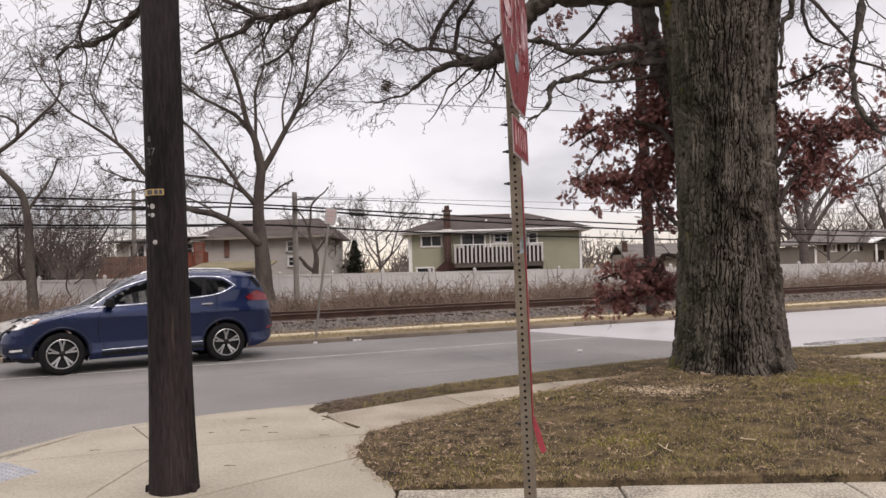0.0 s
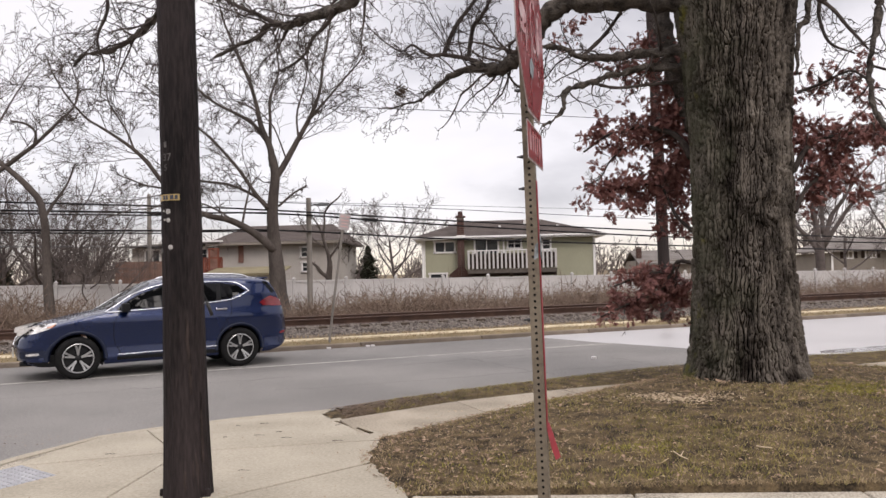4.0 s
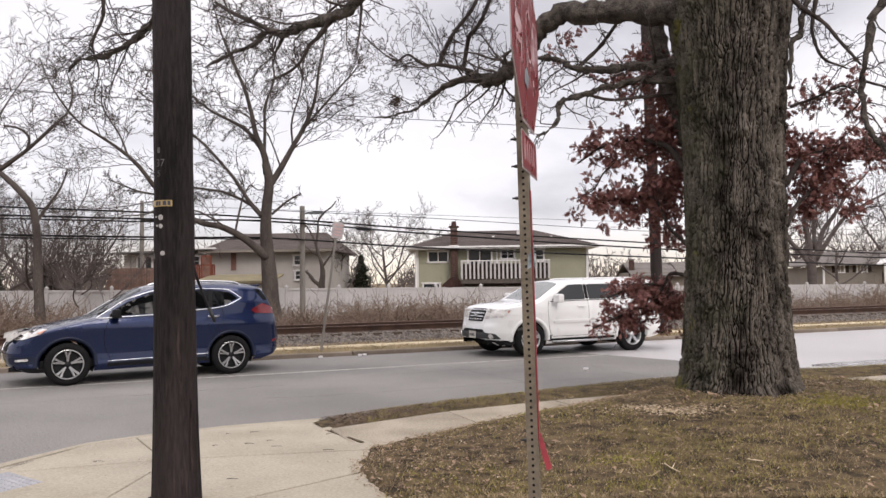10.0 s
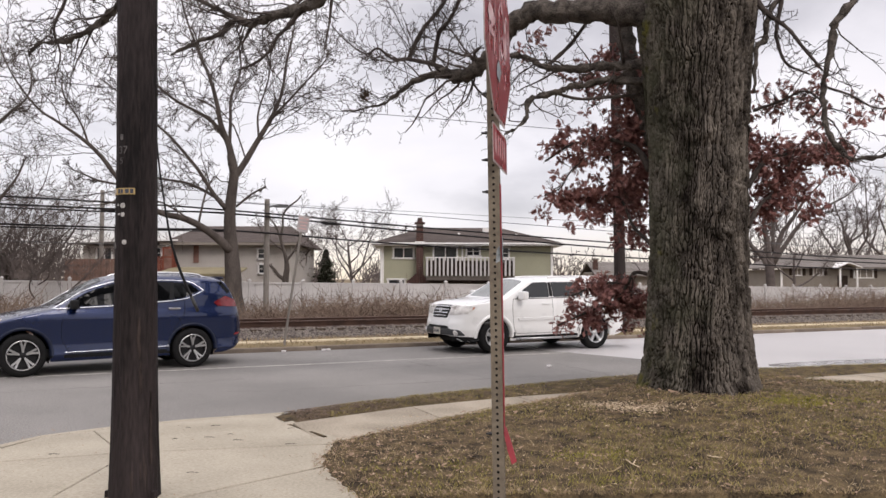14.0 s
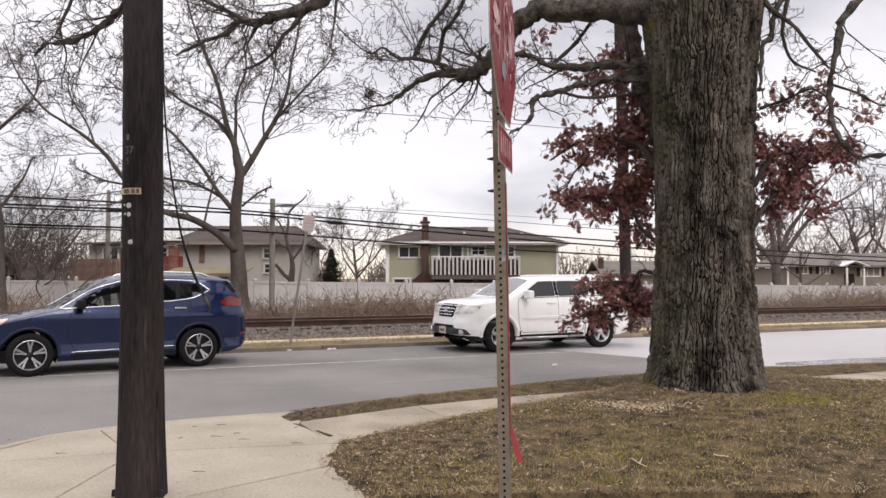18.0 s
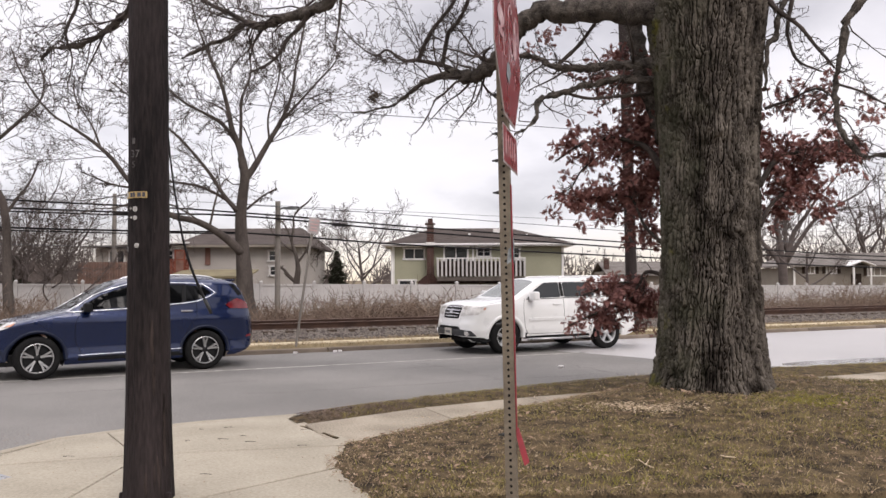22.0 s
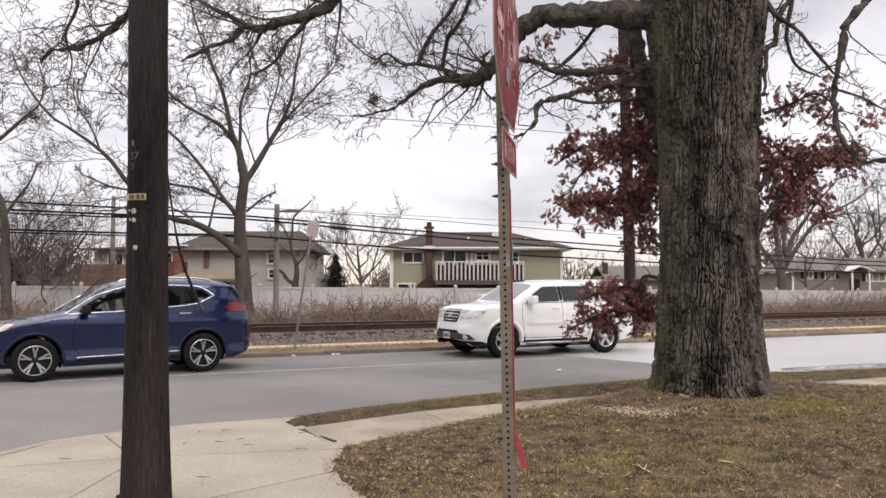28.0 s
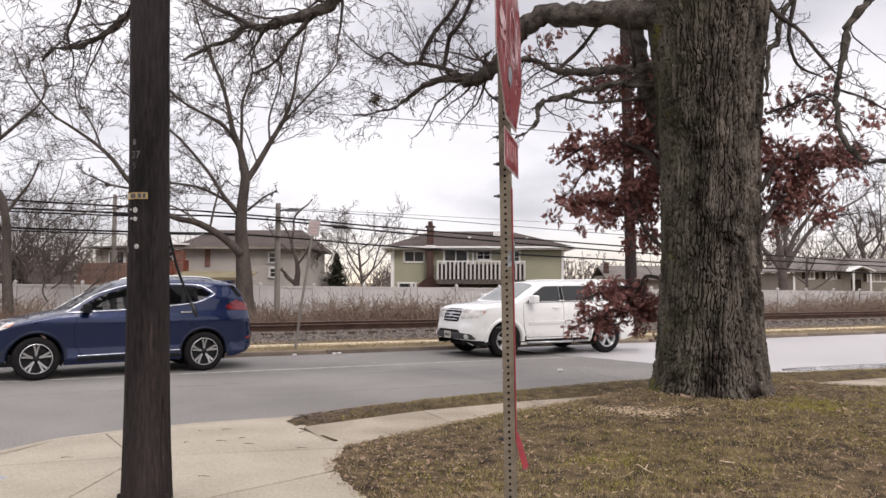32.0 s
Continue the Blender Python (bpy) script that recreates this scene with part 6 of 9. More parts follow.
OAK_RIGHT_FINE.append([(3.85, 9.6, 3.73, 0.021), (4.1, 9.53, 3.82, 0.017), (4.42, 9.47, 3.95, 0.014), (4.6, 9.4, 3.83, 0.01)])
OAK_RIGHT_FINE.append([(4.53, 9.2, 3.95, 0.017), (4.8, 9.13, 3.83, 0.013), (5.03, 9.07, 3.68, 0.01), (5.18, 9.0, 3.63, 0.007)])
# limbs that leave the trunk high up and hang back down over the pavement
OAK_OVER = []
OAK_OVER.append([(2.6, 9.4, 6.6, 0.16), (1.4, 9.2, 7.2, 0.13), (0.3, 9.0, 6.9, 0.11), (-0.56, 9.0, 5.98, 0.085), (-1.11, 9.15, 5.37, 0.073), (-1.54, 9.3, 5.01, 0.061), (-1.67, 9.45, 5.0, 0.058), (-2.01, 9.6, 4.96, 0.063), (-2.26, 9.75, 4.94, 0.06), (-2.51, 9.9, 4.93, 0.05), (-2.73, 10.05, 5.0, 0.048), (-3.03, 10.2, 4.88, 0.033), (-3.38, 10.35, 4.78, 0.023), (-3.74, 10.5, 4.67, 0.015)])
OAK_OVER.append([(2.5, 9.2, 7.2, 0.15), (0.6, 8.8, 8.0, 0.11), (-1.2, 8.6, 7.2, 0.08), (-2.32, 8.6, 5.53, 0.056), (-2.92, 8.7, 5.19, 0.044), (-3.4, 8.8, 4.96, 0.042), (-3.74, 8.9, 4.87, 0.042), (-3.87, 9.0, 4.78, 0.039), (-4.12, 9.1, 4.65, 0.04), (-4.36, 9.2, 4.56, 0.034), (-4.61, 9.3, 4.51, 0.03), (-4.94, 9.4, 4.49, 0.021), (-5.15, 9.5, 4.39, 0.014)])
OAK_OVER_FINE = []
OAK_OVER_FINE.append([(-1.79, 9.4, 4.94, 0.030), (-1.89, 9.52, 4.81, 0.026), (-2.09, 9.64, 4.67, 0.022), (-2.22, 9.76, 4.52, 0.018), (-2.43, 9.88, 4.41, 0.018), (-2.68, 10.0, 4.34, 0.011)])
OAK_OVER_FINE.append([(-2.56, 9.8, 4.9, 0.032), (-2.82, 9.97, 5.07, 0.033), (-3.24, 10.13, 5.31, 0.026), (-3.53, 10.3, 5.53, 0.019)])
OAK_OVER_FINE.append([(-3.0, 8.7, 6.4, 0.04), (-3.9, 8.7, 5.8, 0.030), (-4.32, 8.8, 5.20, 0.024), (-4.40, 8.9, 4.87, 0.020), (-4.58, 9.0, 4.57, 0.016), (-4.55, 9.1, 4.28, 0.010), (-4.66, 9.2, 3.98, 0.005)])
# thin sprays that still hold their dead leaves
OAK_SPRAYS = []
OAK_SPRAYS.append([(2.72, 10.2, 2.1, 0.028), (2.54, 10.35, 2.33, 0.022), (2.39, 10.5, 2.73, 0.018), (2.07, 10.65, 2.78, 0.019), (1.59, 10.8, 2.68, 0.012)])
OAK_SPRAYS.append([(2.73, 10.2, 3.07, 0.052), (2.55, 10.35, 3.4, 0.038), (2.2, 10.5, 3.54, 0.027), (1.76, 10.65, 3.49, 0.019), (1.41, 10.8, 3.28, 0.012)])
OAK_SPRAYS.append([(2.06, 10.6, 3.36, 0.015), (1.75, 10.6, 3.13, 0.012), (1.6, 10.6, 2.89, 0.008), (1.38, 10.6, 2.79, 0.008)])
OAK_SPRAYS.append([(4.0, 10.2, 2.85, 0.045), (4.23, 10.3, 3.16, 0.034), (4.61, 10.4, 3.33, 0.023), (5.04, 10.5, 3.38, 0.015), (5.39, 10.6, 3.48, 0.012)])
OAK_SPRAYS.append([(4.0, 10.2, 2.32, 0.037), (4.23, 10.33, 2.64, 0.026), (4.56, 10.47, 2.84, 0.019), (4.93, 10.6, 2.74, 0.012)])
OAK_LOW = []
OAK_LOW.append([(2.76, 10.2, 1.66, 0.030), (2.66, 10.27, 1.72, 0.027), (2.53, 10.33, 1.72, 0.024), (2.47, 10.4, 1.58, 0.022), (2.33, 10.47, 1.35, 0.023), (2.04, 10.53, 1.23, 0.015), (1.55, 10.6, 1.0, 0.012)])
OAK_LOW.append([(2.47, 10.4, 1.58, 0.023), (2.19, 10.5, 1.58, 0.015), (1.74, 10.6, 1.42, 0.012)])
LEFT_UPPER = [(1.80, 10.70, 3.42, 0.36, 0.20, 90), (2.20, 10.70, 3.54, 0.45, 0.28, 190), (2.58, 10.70, 3.68, 0.32, 0.35, 190), (2.60, 10.70, 4.10, 0.28, 0.30, 110), (2.35, 10.70, 4.60, 0.30, 0.25, 50), (2.71, 10.70, 3.30, 0.23, 0.31, 150), (2.17, 10.70, 4.33, 0.47, 0.23, 60), (2.64, 10.70, 4.33, 0.19, 0.39, 60), (1.93, 10.70, 4.48, 0.23, 0.16, 25), (1.39, 10.70, 4.96, 0.31, 0.19, 20)]
LEFT_LOWER = [(1.69, 10.70, 2.75, 0.19, 0.14, 60), (2.00, 10.70, 2.71, 0.47, 0.22, 170), (2.43, 10.70, 2.79, 0.39, 0.31, 220), (2.71, 10.70, 2.91, 0.19, 0.47, 150), (2.62, 10.70, 2.24, 0.22, 0.19, 70)]
LOW_SPRAY = [(2.30, 10.60, 1.50, 0.44, 0.19, 230), (2.60, 10.60, 1.34, 0.24, 0.24, 160), (2.28, 10.60, 1.27, 0.28, 0.17, 80), (1.93, 10.60, 1.18, 0.26, 0.16, 100), (2.08, 10.60, 1.03, 0.20, 0.12, 35), (2.66, 10.60, 0.95, 0.15, 0.09, 18), (1.62, 10.60, 1.02, 0.10, 0.10, 16)]
RIGHT_UPPER = [(4.24, 9.60, 3.94, 0.24, 0.12, 25), (4.06, 9.60, 3.73, 0.17, 0.12, 18), (4.62, 9.60, 3.84, 0.14, 0.21, 30), (4.63, 9.60, 4.19, 0.14, 0.10, 12), (5.04, 9.60, 3.69, 0.21, 0.10, 15), (5.33, 9.60, 3.77, 0.21, 0.14, 12)]
RIGHT_LOWER = [(4.30, 10.50, 3.36, 0.28, 0.28, 130), (4.74, 10.50, 3.33, 0.34, 0.22, 150), (5.16, 10.50, 3.36, 0.30, 0.16, 110), (5.45, 10.50, 3.30, 0.14, 0.18, 40), (4.50, 10.50, 2.96, 0.34, 0.31, 140), (4.84, 10.50, 2.77, 0.23, 0.27, 90), (4.34, 10.50, 2.57, 0.19, 0.23, 60)]


def leaf_template():
    """A lobed oak leaf, creased along its rib."""
    half = [(0.0, 0.0), (0.03, 0.14), (0.22, 0.24), (0.06, 0.33), (0.34, 0.50), (0.07, 0.55), (0.30, 0.76), (0.08, 0.78), (0.14, 0.95), (0.0, 1.0)]
    V = [(0.0, y, 0.0) for _, y in half]
    n = len(half)
    V += [(x, y, 0.10 * x + 0.05 * math.sin(y * 4)) for x, y in half[1:-1]]
    V += [(-x, y, 0.16 * x) for x, y in half[1:-1]]
    F = []
    m = n - 2
    for s, base in ((1, n), (-1, n + m)):
        for i in range(n - 1):
            r0, r1 = i, i + 1
            e0 = base + i - 1 if 0 < i < n - 1 else None
            e1 = base + i if 0 < i + 1 < n - 1 else None
            f = [r0, r1] + ([e1] if e1 is not None else []) + ([e0] if e0 is not None else [])
            if len(f) >= 3:
                F.append(tuple(f if s < 0 else f[::-1]))
    return np.array(V, float), F


def leaves(name, clusters, parent, rng, size=0.094):
    tv, tf = leaf_template()
    V, F, base = [], [], 0
    for cx, cy, cz, rx, rz, n in clusters:
        # leaves sit in bunches at the twig ends, with gaps between
        for _ in range(max(3, int(n * 0.33))):
            o = rng.normal(size=3) * 0.55
            o = np.array([cx + o[0] * rx, cy + o[1] * max(rx, rz) * 0.8, cz + o[2] * rz])
            for _k in range(rng.integers(7, 13)):
                y = unit(rng.normal(size=3) + np.array([0, 0, -0.45]))
                z = unit(cross3(y, rng.normal(size=3)))
                x = cross3(y, z)
                s = size * rng.uniform(0.65, 1.2)
                w = tv * np.array([s * rng.uniform(1.0, 1.5), s, s])
                w[:, 2] += (w[:, 0] ** 2) * rng.uniform(-3, 6) / s * 0.3 + rng.uniform(-0.3, 0.5) * w[:, 1] ** 2 / s
                V.append(w @ np.stack([x, y, z]) + o + y * s * 0.15 + rng.normal(size=3) * 0.03)
                F += [tuple(base + i for i in f) for f in tf]
                base += len(tv)
    return tagged(obj(name, np.concatenate(V), F, leaf_red, parent, "dead red-brown oak leaves still on the twigs"), kind="stuff")


def branch_list(rows, n=26):
    out = []
    for r in rows:
        p = smooth_path(r, max(10, min(90, len(r) * 7)))
        out.append((p[:, :3], np.maximum(p[:, 3], 0.004)))
    return out


def gnarl(V):
    """Roughens a limb's skin."""
    out = V.copy()
    for i in range(len(V)):
        q = noise.noise_vector(Vector(V[i] * 7.0)) * 0.030 + noise.noise_vector(Vector(V[i] * 24.0)) * 0.022
        out[i] += np.array(q)
    return out


def build_oak():
    base = Vector((TREE[0], TREE[1], lawn_z(*TREE) - 0.03))
    oak = thing("oak_tree", pose(0, 0, 0), "huge old oak with furrowed trunk, bare limbs and dead red leaves", "tree")
    t = oak_trunk(oak)
    t.location = base
    rng = np.random.default_rng(21)

    def rough(paths, k):
        """Knobbly limbs."""
        out = []
        for pts, rad in paths:
            pts = pts.copy()
            for i in range(len(pts)):
                v = Vector(pts[i] * 2.6)
                q = noise.noise_vector(v)
                pts[i] += np.array(q) * k * rad[i] * 1.6
            out.append((pts, rad * (1 + 0.10 * np.sin(np.arange(len(rad)) * 1.7))))
        return out
    for rows in OAK_BIG + OAK_MID + OAK_RIGHT + OAK_OVER:
        V, F = tubes(rough(branch_list([rows]), 0.35), 20)
        V = gnarl(V)
        obj("limb", V, F, bark_limb, oak, "dark crooked limb", smooth=True)
    for rows in OAK_SIDE + OAK_RIGHT_FINE + OAK_OVER_FINE + OAK_SPRAYS + OAK_LOW:
        V, F = tubes(rough(branch_list([rows]), 0.3), 8)
        obj("branch", V, F, bark_twig, oak, smooth=True)
    # upper limbs, beyond the picture
    for a, L in ((-0.6, 4.5), (0.9, 5.0), (2.4, 4.6), (3.9, 4.0), (5.2, 4.2)):
        d = np.array([math.cos(a), math.sin(a), 1.1])
        pts = [np.array(base) + np.array([0, 0, 6.2]) + d * L * t + rng.normal(size=3) * 0.25 * t for t in np.linspace(0, 1, 6)]
        p = smooth_path([(*q, r) for q, r in zip(pts, np.linspace(0.26, 0.07, 6))], 18)
        V, F = tubes([(p[:, :3], p[:, 3])], 10)
        obj("limb", V, F, bark_limb, oak, "dark crooked limb", smooth=True)
    # twigs, ever finer
    store = {}
    for rows in OAK_BIG[:1]:
        p = smooth_path(rows[4:], 30)
        grow(rng, store, p[:, :3], p[:, 3] * 0.55, 0, 3, (34, 7, 4), 0.36, 0.95, 0.34, -0.02, 0.0034, 0.10)
    for rows in OAK_SIDE[:3] + OAK_BIG[1:]:
        p = smooth_path(rows, 20)
        grow(rng, store, p[:, :3], p[:, 3] * 0.8, 0, 3, (18, 7, 4), 0.44, 1.0, 0.34, 0.03, 0.0034, 0.12)
    for rows in OAK_SIDE[3:] + OAK_MID[1:]:
        p = smooth_path(rows, 16)
        grow(rng, store, p[:, :3], p[:, 3] * 0.8, 0, 2, (12, 7), 0.32, 1.0, 0.36, -0.05, 0.0035, 0.25)
    for rows in OAK_OVER:
        p = smooth_path(rows[3:], 26)
        grow(rng, store, p[:, :3], p[:, 3] * 0.7, 0, 3, (30, 7, 4), 0.36, 1.0, 0.33, -0.06, 0.0034, 0.1)
    for rows in OAK_OVER_FINE:
        p = smooth_path(rows, 16)
        grow(rng, store, p[:, :3], p[:, 3] * 0.8, 0, 2, (22, 9), 0.32, 1.0, 0.35, -0.04, 0.0035, 0.2)
    for rows in OAK_RIGHT[:1]:
        p = smooth_path(rows[4:], 22)
        grow(rng, store, p[:, :3], p[:, 3] * 0.7, 0, 2, (26, 9), 0.30, 1.0, 0.33, 0.0, 0.0035, 0.1)
    for rows in OAK_RIGHT[1:] + OAK_RIGHT_FINE:
        p = smooth_path(rows, 14)
        grow(rng, store, p[:, :3], p[:, 3] * 0.7, 0, 2, (14, 7), 0.34, 1.0, 0.35, 0.0, 0.0035, 0.15)
    for rows in OAK_SPRAYS + OAK_LOW:
        p = smooth_path(rows, 14)
        grow(rng, store, p[:, :3], p[:, 3] * 0.7, 0, 2, (12, 5), 0.36, 0.9, 0.25, -0.02, 0.003, 0.2)
    paths = [q for lv in store if lv > 0 for q in store[lv]]
    V, F = tubes(paths, 4)
    tagged(obj("fine_growth", V, F, bark_twig, oak, "fine crooked bare twigs", smooth=True), kind="stuff")
    leaves("leaves", LEFT_UPPER + LEFT_LOWER, oak, rng)
    leaves("leaves", LOW_SPRAY, oak, rng, 0.085)
    leaves("leaves", RIGHT_UPPER + RIGHT_LOWER, oak, rng)
    # a squirrel's nest of leaves in the twigs
    nest = thing("squirrel_nest", pose(-1.16, 11.3, 4.33), "small ball of dry leaves and twigs in the branches", "nest")
    k = 260
    d = rng.normal(size=(k, 3))
    d /= np.linalg.norm(d, axis=1)[:, None]
    fl = flakes("nest_leaves", d * rng.uniform(0.02, 0.115, (k, 1)), 0.022, brush_mat, "", "", rng, 0.6)
    fl.parent = nest


bark_limb = mat("oak_limb_bark", (0.14, 0.12, 0.103), 0.95, (0.022, 0.019, 0.017), 9, 50, 0.8, 1.0, 0.03, stretch=(1, 1, 1))
build_oak()

# ---- trees beyond the road ----
FAR_TREE, FAR_LIMBS, EDGE_TREE = [], [], []
FAR_TREE.append([(-7.55, 29.0, -0.5, 0.42), (-7.66, 29.0, 0.2, 0.35), (-7.83, 29.00, 0.91, 0.329), (-7.87, 29.00, 1.78, 0.300), (-7.94, 29.00, 2.65, 0.258), (-8.02, 29.00, 3.81, 0.215), (-7.97, 29.00, 4.68, 0.193), (-7.88, 29.00, 5.55, 0.172), (-8.01, 29.00, 6.25, 0.157)])
FAR_LIMBS.append([(-7.91, 29.00, 5.40, 0.143), (-7.60, 29.10, 5.84, 0.122), (-6.97, 29.20, 6.98, 0.094), (-6.54, 29.30, 7.78, 0.080), (-6.19, 29.40, 8.76, 0.058), (-6.07, 29.50, 9.85, 0.044), (-5.89, 29.60, 10.76, 0.037), (-5.74, 29.70, 11.83, 0.029), (-5.62, 29.80, 12.76, 0.022)])
FAR_LIMBS.append([(-7.97, 29.00, 5.84, 0.143), (-8.03, 28.90, 6.53, 0.121), (-8.32, 28.80, 7.30, 0.099), (-8.46, 28.70, 8.10, 0.078), (-8.70, 28.60, 9.04, 0.064), (-9.09, 28.50, 9.98, 0.049), (-9.41, 28.40, 10.82, 0.035), (-9.65, 28.30, 11.66, 0.028), (-9.83, 28.20, 12.50, 0.021)])
FAR_LIMBS.append([(-8.17, 29.00, 6.80, 0.086), (-8.68, 28.90, 7.48, 0.071), (-9.33, 28.80, 7.89, 0.057), (-9.95, 28.70, 8.21, 0.050), (-10.48, 28.50, 8.62, 0.042), (-10.98, 28.40, 9.07, 0.035), (-11.55, 28.20, 9.41, 0.028), (-12.10, 28.00, 9.67, 0.021)])
FAR_LIMBS.append([(-8.12, 29.20, 6.53, 0.065), (-8.12, 29.30, 7.65, 0.058), (-8.16, 29.50, 8.59, 0.051), (-7.83, 29.60, 9.64, 0.037), (-7.93, 29.70, 10.57, 0.029), (-7.69, 29.80, 11.64, 0.022), (-7.62, 29.90, 12.58, 0.015)])
FAR_LIMBS.append([(-8.14, 28.90, 4.24, 0.100), (-8.60, 28.80, 4.80, 0.078), (-9.01, 28.60, 5.51, 0.064), (-9.45, 28.40, 6.12, 0.056), (-10.09, 28.20, 6.87, 0.049), (-10.58, 28.00, 7.32, 0.041), (-11.06, 27.80, 7.89, 0.034), (-11.67, 27.60, 8.28, 0.027), (-12.28, 27.40, 8.75, 0.020)])
FAR_LIMBS.append([(-8.37, 29.10, 4.53, 0.065), (-9.01, 29.20, 4.91, 0.058), (-9.81, 29.40, 5.25, 0.051), (-10.77, 29.60, 5.42, 0.044), (-11.75, 29.80, 5.62, 0.037), (-12.59, 30.00, 6.05, 0.030)])
FAR_LIMBS.append([(-7.94, 28.90, 2.65, 0.185), (-8.31, 28.70, 3.05, 0.156), (-8.79, 28.50, 3.44, 0.134), (-9.44, 28.20, 3.80, 0.118), (-10.18, 27.90, 3.97, 0.103), (-10.90, 27.60, 4.43, 0.095), (-11.53, 27.30, 5.15, 0.081), (-12.06, 27.10, 5.92, 0.074), (-12.65, 26.90, 6.50, 0.060), (-13.43, 26.70, 7.06, 0.046), (-13.94, 26.50, 7.42, 0.039), (-14.50, 26.30, 8.16, 0.032), (-14.85, 26.10, 8.86, 0.026), (-15.12, 26.00, 9.64, 0.019)])
FAR_LIMBS.append([(-12.42, 27.00, 6.26, 0.040), (-12.75, 27.00, 7.09, 0.033), (-13.36, 27.00, 8.07, 0.027), (-13.41, 27.00, 8.90, 0.020)])
FAR_LIMBS.append([(-11.33, 27.30, 4.90, 0.040), (-12.12, 27.20, 5.05, 0.034), (-12.63, 27.10, 5.26, 0.027), (-13.13, 27.00, 5.47, 0.020)])
FAR_LIMBS.append([(-7.84, 29.20, 4.33, 0.050), (-7.29, 29.40, 4.84, 0.036), (-6.81, 29.60, 5.15, 0.029)])
FAR_LIMBS.append([(-6.63, 29.40, 7.68, 0.051), (-5.90, 29.50, 8.50, 0.044), (-5.27, 29.60, 9.25, 0.037), (-4.63, 29.70, 9.99, 0.029), (-4.49, 29.80, 10.47, 0.015)])
FAR_LIMBS.append([(-7.04, 29.30, 6.96, 0.043), (-7.05, 29.20, 7.89, 0.036), (-6.68, 29.10, 9.03, 0.029), (-6.56, 29.00, 10.02, 0.021), (-6.73, 28.90, 11.02, 0.014)])
EDGE_TREE.append([(-13.80, 24.0, -0.1, 0.19), (-13.90, 24.00, 1.23, 0.154), (-13.94, 24.00, 1.96, 0.142), (-13.98, 24.00, 3.17, 0.124), (-14.13, 24.00, 4.15, 0.112), (-14.46, 24.00, 4.62, 0.101), (-14.89, 24.00, 5.05, 0.089), (-15.62, 24.00, 5.66, 0.077)])
EDGE_TREE.append([(-15.63, 24.00, 5.17, 0.083), (-14.88, 24.00, 5.68, 0.071), (-14.37, 24.00, 6.03, 0.059), (-13.81, 24.00, 6.51, 0.053), (-13.47, 24.10, 6.90, 0.042), (-13.12, 24.20, 7.30, 0.030), (-13.04, 24.30, 7.96, 0.024), (-13.31, 24.40, 8.74, 0.018)])
EDGE_TREE.append([(-14.32, 24.00, 6.10, 0.047), (-14.29, 24.00, 6.47, 0.041), (-14.61, 24.00, 6.75, 0.036), (-15.11, 24.00, 6.86, 0.036)])
EDGE_TREE.append([(-13.42, 24.00, 6.85, 0.030), (-13.05, 24.00, 6.82, 0.024), (-12.87, 24.00, 7.03, 0.018)])
EDGE_TREE.append([(-14.06, 24.00, 3.66, 0.059), (-13.84, 24.20, 4.16, 0.048), (-13.50, 24.40, 4.78, 0.036), (-13.29, 24.50, 5.41, 0.024)])


def bare_tree(name, limbs, label, seed, kids, ratio, material, tip, levels=3, spread=0.8, wiggle=0.2, rise=0.10, trunk_rows=1, sides=12):
    tr = thing(name, pose(0, 0, 0), label, "tree")
    rng = np.random.default_rng(seed)
    store = {}
    for i, rows in enumerate(limbs):
        p = smooth_path([(x, y, z, r) for x, y, z, r in rows], max(10, len(rows) * 3))
        V, F = tubes([(p[:, :3], p[:, 3])], sides)
        obj("trunk" if i < trunk_rows else "limb", V, F, material, tr, smooth=True)
        if i >= trunk_rows:
            span = float(np.linalg.norm(np.diff(p[:, :3], axis=0), axis=1).sum())
            few = (max(3, int(kids[0] * min(1.0, span / 5.0))), *kids[1:])
            grow(rng, store, p[:, :3], p[:, 3] * 0.8, 0, levels, few, ratio, spread, wiggle, rise, tip, 0.15)
    paths = [q for lv in store if lv > 0 for q in store[lv]]
    V, F = tubes(paths, 3)
    tagged(obj("fine_growth", V, F, material, tr, "fine bare twigs"), kind="stuff")
    return tr


bare_tree("bare_tree", FAR_TREE + FAR_LIMBS, "tall bare grey tree between railway and fence", 31, (20, 10, 6), 0.42, bark_grey, 0.0080, 3, 0.80, 0.26, 0.02)
bare_tree("bare_tree", EDGE_TREE, "crooked bare tree in brush beside the railway", 37, (18, 9, 5), 0.42, bark_grey, 0.0070, 3, 0.80, 0.25, 0.02)


